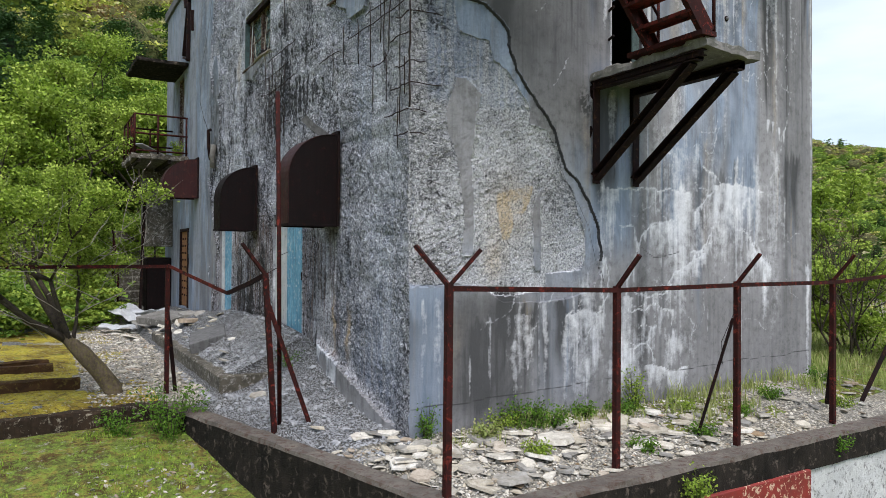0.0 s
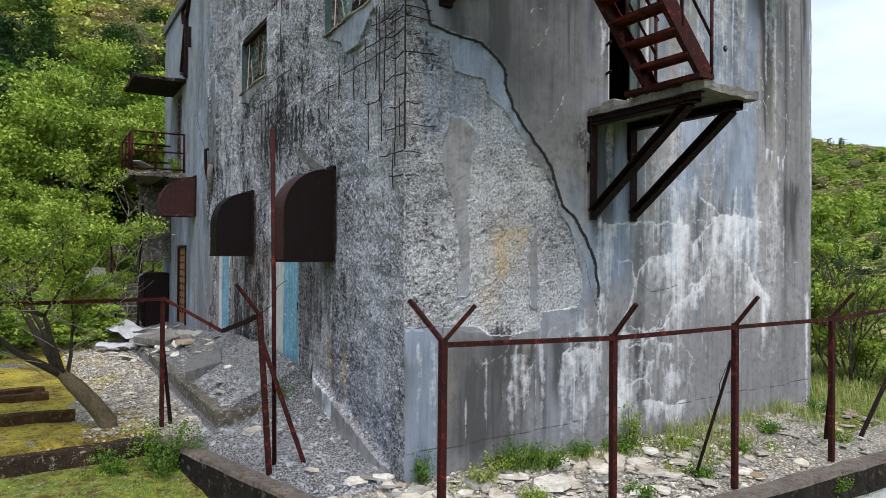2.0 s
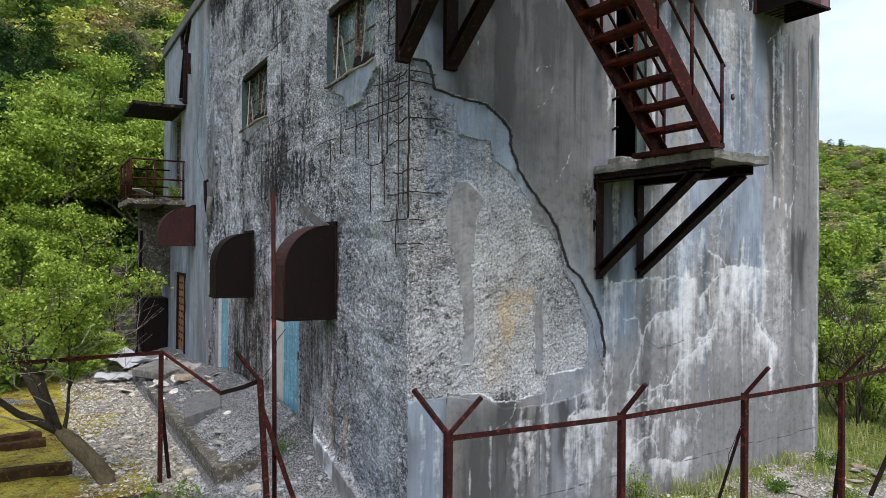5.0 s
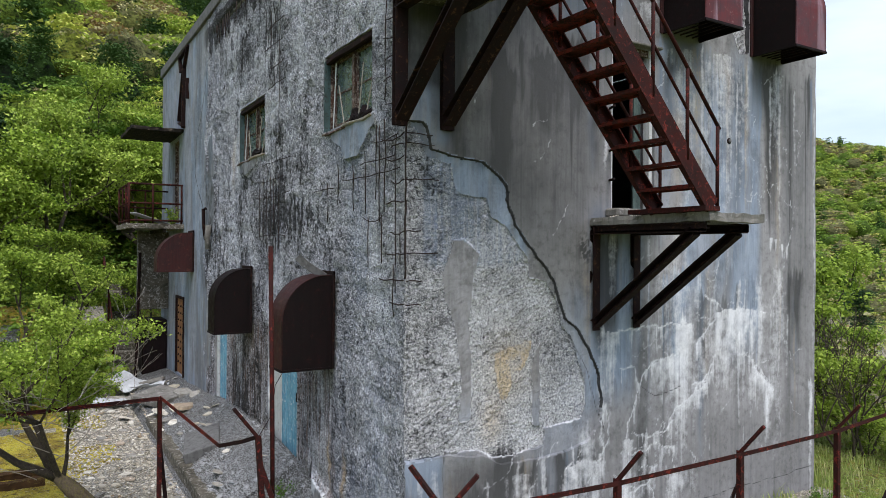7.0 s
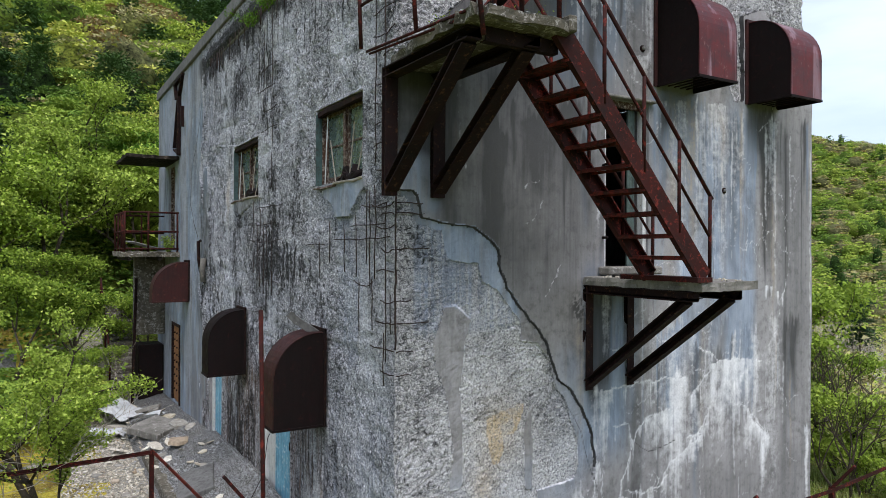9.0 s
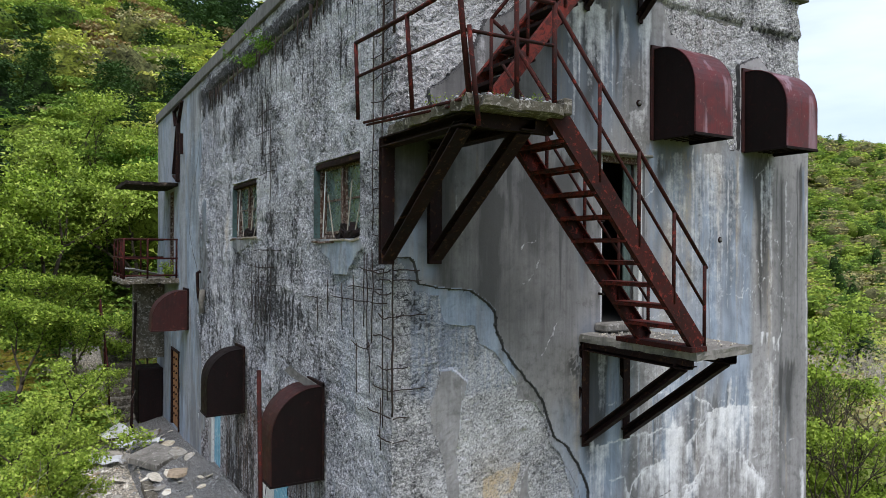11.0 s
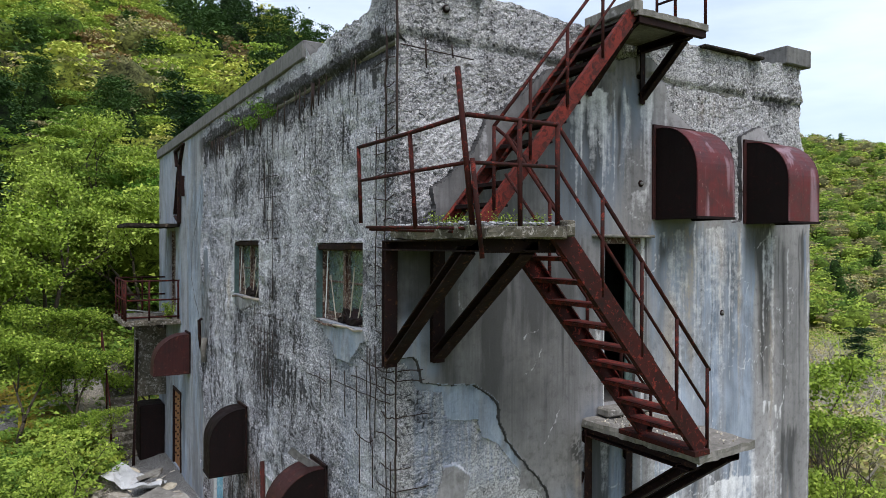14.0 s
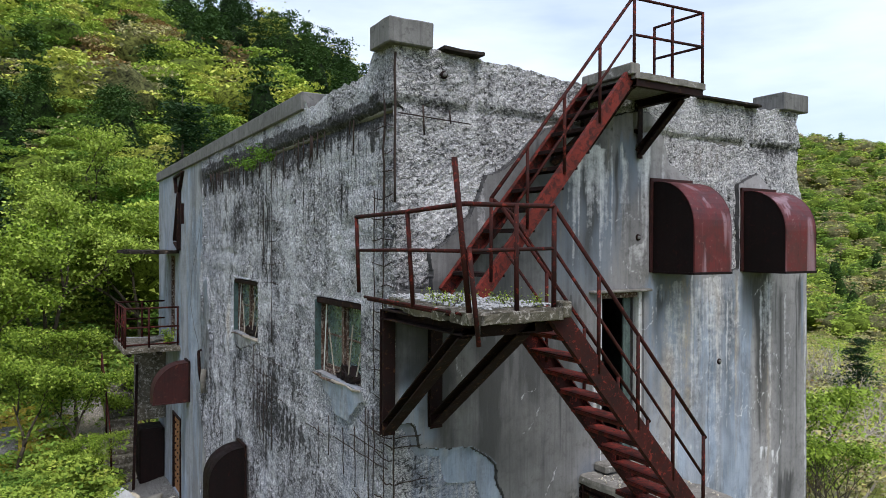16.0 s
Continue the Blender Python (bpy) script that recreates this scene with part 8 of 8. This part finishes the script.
M_CONIFER = make_leaf("conifer_needles", (0.010, 0.028, 0.012), (0.022, 0.052, 0.02), (0.04, 0.08, 0.025))
KINDS = [bank_tree(31, 7.5, M_LEAF, "broad tree with pale green spring leaves"), bank_tree(32, 6.5, M_LEAF_LIME, "tree with lime-green spring leaves"), bank_tree(33, 8.0, M_LEAF_DEEP, "tree with deep green leaves"), conifer(34, 9.0, "dark green conifer on the hillside"),
         bank_tree(35, 3.4, M_LEAF_LIME, "bushy sapling with lime-green leaves", 0.09, 22, 0.22)]
SPOTS = [(0, -2.6, 21.5, 1.0, 0), (1, 0.6, 24.5, 1.05, 40), (0, -5.5, 19.0, 0.9, 90), (2, -7.4, 21.0, 1.0, 10), (3, -6.0, 24.5, 1.1, 0), (1, -3.4, 27.5, 1.1, 200), (2, 2.2, 28.5, 0.95, 70), (0, -0.4, 30.5, 1.1, 140), (3, -9.0, 26.0, 1.2, 60),          (4, -3.6, 15.4, 1.15, 0), (4, -5.0, 13.2, 1.1, 50), (4, -6.2, 11.4, 1.1, 190), (1, 4.0, 23.0, 0.9, 280), (3, 3.8, 33.0, 1.15, 0),
         (4, 8.9, 1.6, 1.05, 10), (4, 9.6, 3.4, 1.2, 70), (4, 10.6, 1.2, 1.0, 130), (4, 11.5, 3.6, 1.25, 200), (4, 9.3, 0.3, 0.75, 300), (4, 14.2, 3.2, 1.0, 15), (4, 8.6, 4.8, 1.2, 160), (4, -2.3, 15.6, 1.0, 20), (4, -2.0, 17.4, 1.1, 80), (4, 0.3, 17.0, 1.1, 150), (4, -1.9, 14.6, 0.6, 220)]
made = set()
for kind, x, y, s, a in SPOTS:
    z = float(hill(np.array([x]), np.array([y]))[0])
    if -9 < x < 14 and y < 19 and y > 3:
        z = max(z, float(terrace(np.array([x]), np.array([y]))[0]))
    m = pose(x, y, z - 0.05, 0, 0, a)
    if kind in made:
        ob = copy_thing(KINDS[kind], m)
    else:
        ob = KINDS[kind]
        ob.matrix_basis = m
        made.add(kind)
    ob.scale = (s, s, s)


def tz(x, y):
    return float(terrace(np.array([x]), np.array([y]))[0])


# bare grey thickets in the valley
def thicket(seed):
    r = random.Random(seed)
    sg, tp = [], []
    for k in range(7):
        grow(r, Vector((r.uniform(-0.5, 0.5), r.uniform(-0.5, 0.5), -0.1)), Vector((r.uniform(-0.8, 0.8), r.uniform(-0.8, 0.8), 0.9)).normalized(), 1.0, 0.045, 3, sg, tp, 0.4, (2, 3), 0.75, 0.05)
    return limbs(sg, 0, 4)


th0 = tagged(part("bare_thicket", thicket(3), M_TWIG), "tangle of bare grey branches in the valley", "shrub", group="bare thickets")
for x, y, k, a in ((9.6, 0.6, 1.0, 20), (10.8, 1.3, 1.2, 140)):
    ob = tagged(part("bare_sapling", thicket(7 + int(a)), M_BARK), "dark bare saplings standing in rough grass", "shrub", group="dark saplings")
    ob.matrix_basis = pose(x, y, tz(x, y), 4, -3, a)
    ob.scale = (0.6 * k, 0.6 * k, 0.85 * k)
tr_ = random.Random(19)
for i in range(26):
    a, q = math.radians(tr_.uniform(19.5, 27)), 15.5 + 36 * tr_.random() ** 1.2
    x, y = q * math.cos(a), q * math.sin(a)
    m = pose(x, y, float(hill(np.array([x]), np.array([y]))[0]), tr_.uniform(-18, 18), tr_.uniform(-18, 18), i * 57)
    ob = th0 if i == 0 else copy_thing(th0, m)
    ob.matrix_basis = m
    k = tr_.uniform(1.0, 1.5) * (0.7 + q / 45)
    ob.scale = (k, k, 0.8 * k)
vc = conifer(55, 5.6, "small dark conifer in the valley")
vc.matrix_basis = pose(36.5, 14.7, float(hill(np.array([36.5]), np.array([14.7]))[0]))

# ---- far woods ----
def woods(name, g, spots, crown, leaves, leaf, label, tones, grow_out=0.0, heart=1.0):
    """Many trees on the slope as one object, each with its own hue."""
    cs, ts, ss, hearts = [], [], [], []
    for (x, y), tone in zip(spots, tones):
        z = float(hill(np.array([x]), np.array([y]))[0])
        wide = 1.0 if not grow_out else min(1.0, 0.35 + 0.65 * math.hypot(x, y) / grow_out)
        s = crown * g.uniform(0.7, 1.3) * wide
        p, size, shade = (fir_leaves if tone < 0.26 else crown_leaves)(g, s, leaves)
        cs.append(p + np.array([x, y, z]))
        ss.append(size * wide ** 1.4)
        h = HEART * g.uniform(0.8, 1.15, (len(HEART), 1)) * s * (np.array([0.66, 0.66, 0.62]) * (1.05 if grow_out else 1.0) if tone >= 0.26 else np.array([0.34, 0.34, 0.9]))
        hearts.append(h + np.array([x, y, z + s * (1.05 if tone >= 0.26 else 1.15)]))
        ts.append(tone + shade + g.normal(0, 0.015, leaves))
    c, t = np.vstack(cs), np.clip(np.concatenate(ts), 0, 1)
    me = leaf_mesh(name, c, leaf * np.concatenate(ss), g, M_FOREST, 0.62, t, 0.85, 3)
    if heart > 0:                                         # hearts: the shade deep inside each crown, put in as dark shapes
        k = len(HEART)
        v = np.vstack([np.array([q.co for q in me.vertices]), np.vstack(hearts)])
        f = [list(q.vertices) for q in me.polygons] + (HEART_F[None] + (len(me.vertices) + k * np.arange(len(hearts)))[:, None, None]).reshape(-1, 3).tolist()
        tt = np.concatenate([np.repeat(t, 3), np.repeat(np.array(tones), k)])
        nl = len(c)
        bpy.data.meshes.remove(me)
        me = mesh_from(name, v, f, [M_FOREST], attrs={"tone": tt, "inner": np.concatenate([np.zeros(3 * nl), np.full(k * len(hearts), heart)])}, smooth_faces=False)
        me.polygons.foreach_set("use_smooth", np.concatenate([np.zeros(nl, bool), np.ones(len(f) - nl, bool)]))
    ob = new(name, me)
    return tagged(ob, label, "woods", kind="stuff")


def polar(g, n, a0, a1, r0, r1, power=0.6, apart=0.0):
    """Places between two bearings and two ranges, none nearer to another than apart."""
    out = []
    for _ in range(n * 30):
        a, r = math.radians(g.uniform(a0, a1)), r0 + (r1 - r0) * g.rand() ** power
        q = (r * math.cos(a), r * math.sin(a))
        if all((q[0] - o[0]) ** 2 + (q[1] - o[1]) ** 2 > apart ** 2 for o in out):
            out.append(q)
        if len(out) == n:
            break
    return np.array(out)


rng = np.random.RandomState(8)
p = polar(rng, 75, 68, 107, 26, 58, 0.85, 2.9)
n = len(p)
bearing, range_ = np.degrees(np.arctan2(p[:, 1], p[:, 0])), np.hypot(p[:, 0], p[:, 1])
tone = rng.choice((0.32, 0.40, 0.48, 0.58, 0.72, 0.90), n, p=(0.24, 0.24, 0.22, 0.16, 0.08, 0.06)) + rng.normal(0, 0.02, n)
tone = np.where((bearing > 96) & (rng.rand(n) < 0.45) | (rng.rand(n) < 0.20), rng.uniform(0.03, 0.2, n), tone)
woods("bank_woods", rng, p, 2.9, 6500, 0.16, "mixed spring trees in bright greens on the bank", tone)
p = polar(rng, 250, 63, 107, 55, 128, 0.75, 3.6)
n = len(p)
bearing, range_ = np.degrees(np.arctan2(p[:, 1], p[:, 0])), np.hypot(p[:, 0], p[:, 1])
tone = rng.choice((0.44, 0.52, 0.62, 0.74, 0.88, 0.97), n, p=(0.16, 0.22, 0.26, 0.16, 0.12, 0.08)) + rng.normal(0, 0.02, n)
tone = np.where(rng.rand(n) < np.where((bearing < 82) & (range_ > 80), 0.8, np.where(bearing > 95, 0.3, 0.10)), rng.uniform(0.0, 0.2, n), tone)
woods("hillside_woods", rng, p, 3.9, 1900, 0.33, "mixed spring woods of green and dark trees on the hillside", tone)
p = polar(rng, 180, 76, 106, 16.5, 46, 0.9)
woods("undergrowth", rng, p, 1.3, 420, 0.14, "green undergrowth below the hillside trees", rng.uniform(0.24, 0.52, len(p)), 0.0, 0.0)
p = polar(rng, 150, 93, 122, 9.5, 24, 0.8, 0.7)
p = p[((p[:, 0] < -2.75) & (p[:, 1] > 10.6)) | ((p[:, 1] > 12.5) & (p[:, 0] < -1.75))]
woods("bank_shrubs", rng, p, 1.0, 1900, 0.08, "dense pale green shrubs on the near bank", rng.uniform(0.34, 0.58, len(p)), 0.0, 0.0)
p = polar(rng, 900, 22.5, 33.5, 100, 640, 1.0)
n = len(p)
# distance haze is put into the tones: lighter greens, a third greyish olive
tone = np.where(rng.rand(n) < 0.05, rng.uniform(0.14, 0.25, n), np.where(rng.rand(n) < 0.34, 0.90, rng.uniform(0.40, 0.62, n)))
woods("far_ridge_woods", rng, p, 4.8, 330, 0.95, "hazy green woods on the far ridge", tone, 500.0, 0.9)
p = polar(rng, 420, 16, 29, 13, 100, 0.75)
woods("valley_scrub", rng, p, 1.3, 200, 0.17, "low scrub of the valley floor", np.where(rng.rand(len(p)) < 0.6, 0.9, rng.uniform(0.42, 0.70, len(p))), 0.0, 0.0)


# ---- weeds and grass ----
def blades(name, spots, rng, height, material, label, per=38, spread_r=0.10):
    """Tufts of bent grass blades as one object."""
    c = np.repeat(spots, per, 0)
    n = len(c)
    a = rng.uniform(0, 6.283, n)
    off = rng.normal(0, spread_r, (n, 2))
    h = np.repeat(height, per) * rng.uniform(0.45, 1.15, n)
    b = c + np.stack([off[:, 0], off[:, 1], np.zeros(n)], -1)
    out = np.stack([np.cos(a), np.sin(a)], -1) * (h * rng.uniform(0.15, 0.7, n))[:, None]
    w = 0.0045 + 0.004 * rng.rand(n)
    side = np.stack([-np.sin(a), np.cos(a), np.zeros(n)], -1) * w[:, None]
    midp = b + np.stack([out[:, 0] * 0.35, out[:, 1] * 0.35, h * 0.65], -1)
    tip = b + np.stack([out[:, 0], out[:, 1], h], -1)
    v = np.stack([b - side, b + side, midp + side * 0.8, midp - side * 0.8, tip], 1)
    k = 5 * np.arange(n)[:, None]
    f4 = (np.array([0, 1, 2, 3])[None] + k).tolist()
    f3 = (np.array([3, 2, 4])[None] + k).tolist()
    ob = new(name, mesh_from(name, v.reshape(-1, 3), f4 + f3, [material], smooth_faces=False))
    return tagged(ob, label, "grass", kind="stuff")


def on_terrace(x, y):
    x, y = np.asarray(x, float), np.asarray(y, float)
    return np.stack([x, y, terrace(x, y) - 0.01], -1)


rng = np.random.RandomState(14)
x = np.concatenate([rng.uniform(1.2, 1.9, 12), rng.uniform(2.0, 3.0, 12), rng.uniform(3.2, 7.3, 34), rng.uniform(0.3, 1.0, 8)])
y = np.concatenate([rng.uniform(-0.28, -0.04, 12), rng.uniform(-0.5, -0.05, 12), -0.06 - 0.9 * rng.rand(34) ** 1.6, rng.uniform(-0.5, -0.1, 8)])
hgt = np.concatenate([rng.uniform(0.10, 0.20, 12), rng.uniform(0.08, 0.16, 12), rng.uniform(0.10, 0.32, 34), rng.uniform(0.06, 0.14, 8)])
blades("wall_grass", on_terrace(x, y), rng, hgt, M_GRASS, "tufts of green and straw grass along the wall", 24)
x = rng.uniform(7.3, 13.5, 260)
blades("side_grass", on_terrace(x, rng.uniform(-1.5, 5.0, 260)), rng, rng.uniform(0.07, 0.24, 260), M_GRASS, "rough grass beside the building", 44, 0.20)
x, y = rng.uniform(-6.5, -1.0, 2600), rng.uniform(-0.8, 3.05, 2600)
lush = fbm(x * 1.6 + 3, y * 1.6) > 0.53
x, y = x[lush], y[lush]
k = (x < kerb_x(y) - 0.2)
x, y = x[k], y[k]
blades("yard_grass", np.stack([x, y, hill(x, y) - 0.01], -1), rng, rng.uniform(0.012, 0.042, len(x)), M_LEAF_LIME, "short grass and moss in the low yard", 20, 0.10)


def weed(name, place, n, size, spread_r, height, material, label, seed, leaf=0.035):
    """A leafy weed: thin stems and small leaves."""
    r, g = random.Random(seed), np.random.RandomState(seed)
    ob = tagged(empty(name, place), label, "weed", group="weeds")
    segs, tips = [], []
    for k in range(n):
        a, o = r.uniform(0, 6.28), r.uniform(0.1, spread_r)
        top = Vector((math.cos(a) * o, math.sin(a) * o, height * r.uniform(0.5, 1.1)))
        root = Vector((top.x * 0.3, top.y * 0.3, -0.02))
        segs.append(([root, root * 0.5 + top * 0.5 + Vector((0, 0, 0.03)), top], [0.004, 0.003, 0.002]))
        for q in range(5):
            tips.append((root * (1 - q / 5) + top * (q + 1) / 5, 0))
    part("stem", limbs(segs, 0, 4), M_BARK, ob)
    lv = new("foliage", leaf_mesh("foliage", spread(tips, size, 0.035, g, 1.0), leaf, g, material, 0.6))
    lv.parent = ob
    return ob


weed("bush", (-1.86, 2.72, -0.40), 54, 8, 0.40, 0.62, M_LEAF_DEEP, "dense dark-green bush against the retaining wall", 5, 0.036)
weed("bush", (-2.40, 2.92, -0.34), 18, 7, 0.30, 0.30, M_LEAF_DEEP, "low green bush against the retaining wall", 6, 0.036)
weed("weed", (3.05, -0.22, tz(3.05, -0.22)), 20, 6, 0.16, 0.46, M_LEAF_LIME, "tall leafy weed against the wall", 7)
weed("weed", (0.18, -0.10, tz(0.18, -0.1)), 14, 7, 0.06, 0.32, M_LEAF_DEEP, "narrow green weed at the wall foot", 8, 0.03)
weed("weed", (2.0, -2.0, -0.33), 16, 8, 0.15, 0.20, M_LEAF_LIME, "bright green weed growing from the kerb wall", 9, 0.03)
weed("weed", (0.75, -0.35, tz(0.75, -0.35)), 14, 7, 0.16, 0.14, M_GRASS, "dry tuft of weeds in the rubble", 10, 0.04)
weed("weed", (-0.25, 2.9, tz(-0.25, 2.9)), 12, 7, 0.2, 0.15, M_LEAF_DEEP, "small green weed below the blue door", 12, 0.03)
for i, (x, y, k) in enumerate(((1.35, -0.22, 1.0), (1.62, -0.30, 0.8), (1.15, -0.16, 0.6), (2.25, -0.2, 0.55), (2.7, -0.35, 0.6), (3.6, -0.5, 0.5), (4.2, -0.9, 0.45), (5.1, -0.7, 0.5), (0.95, -0.95, 0.35), (2.05, -1.3, 0.35), (3.1, -1.2, 0.4), (5.9, -1.2, 0.45), (6.6, -0.5, 0.6))):
    weed("weed", (x, y, tz(x, y)), int(26 * k) + 6, 7, 0.30 * k, 0.26 * k, M_LEAF_LIME if i % 3 == 2 else M_LEAF_DEEP, "low green weeds growing through the rubble", 50 + i, 0.03)
weed("weed", (4.55, -1.9, -0.25), 10, 6, 0.10, 0.14, M_LEAF_DEEP, "small weed on the kerb", 13, 0.03)
for i, (x, y, s) in enumerate(((0.02, -1.2, 0.12), (0.25, -0.9, 0.10), (0.05, -0.7, 0.12), (0.45, -1.25, 0.16), (0.60, -1.5, 0.10), (0.38, -1.45, 0.08), (-0.05, -1.0, 0.09))):
    weed("landing_weed", (x, y, 6.40), 8, 4, 0.10, 0.65 * s, M_LEAF_LIME, "small green weed growing on the landing", 20 + i, 0.020)
weed("parapet_plant", (-0.05, 4.3, 8.26), 18, 6, 0.40, 0.14, M_LEAF_DEEP, "ivy-like plant growing in the cornice", 31, 0.04)
weed("parapet_plant", (-0.05, 5.2, 8.22), 20, 6, 0.45, 0.12, M_LEAF_DEEP, "ivy-like plant growing in the cornice", 32, 0.04)
weed("balcony_weed", (-0.2, 12.2, 4.37), 14, 6, 0.15, 0.35, M_LEAF_LIME, "green weed growing on the balcony", 33, 0.05)
g_ = np.random.RandomState(40)
xy = np.stack([g_.uniform(-0.16, 0.70, 900), g_.uniform(-1.72, -0.1, 900)], -1)
stones("landing_rubble", g_, xy, g_.uniform(0.008, 0.028, 900), lambda x, y: np.full(len(x), 6.395) + 0.02 * fbm(x * 5, y * 5), M_GRAVEL, "grey rubble strewn on the landing")
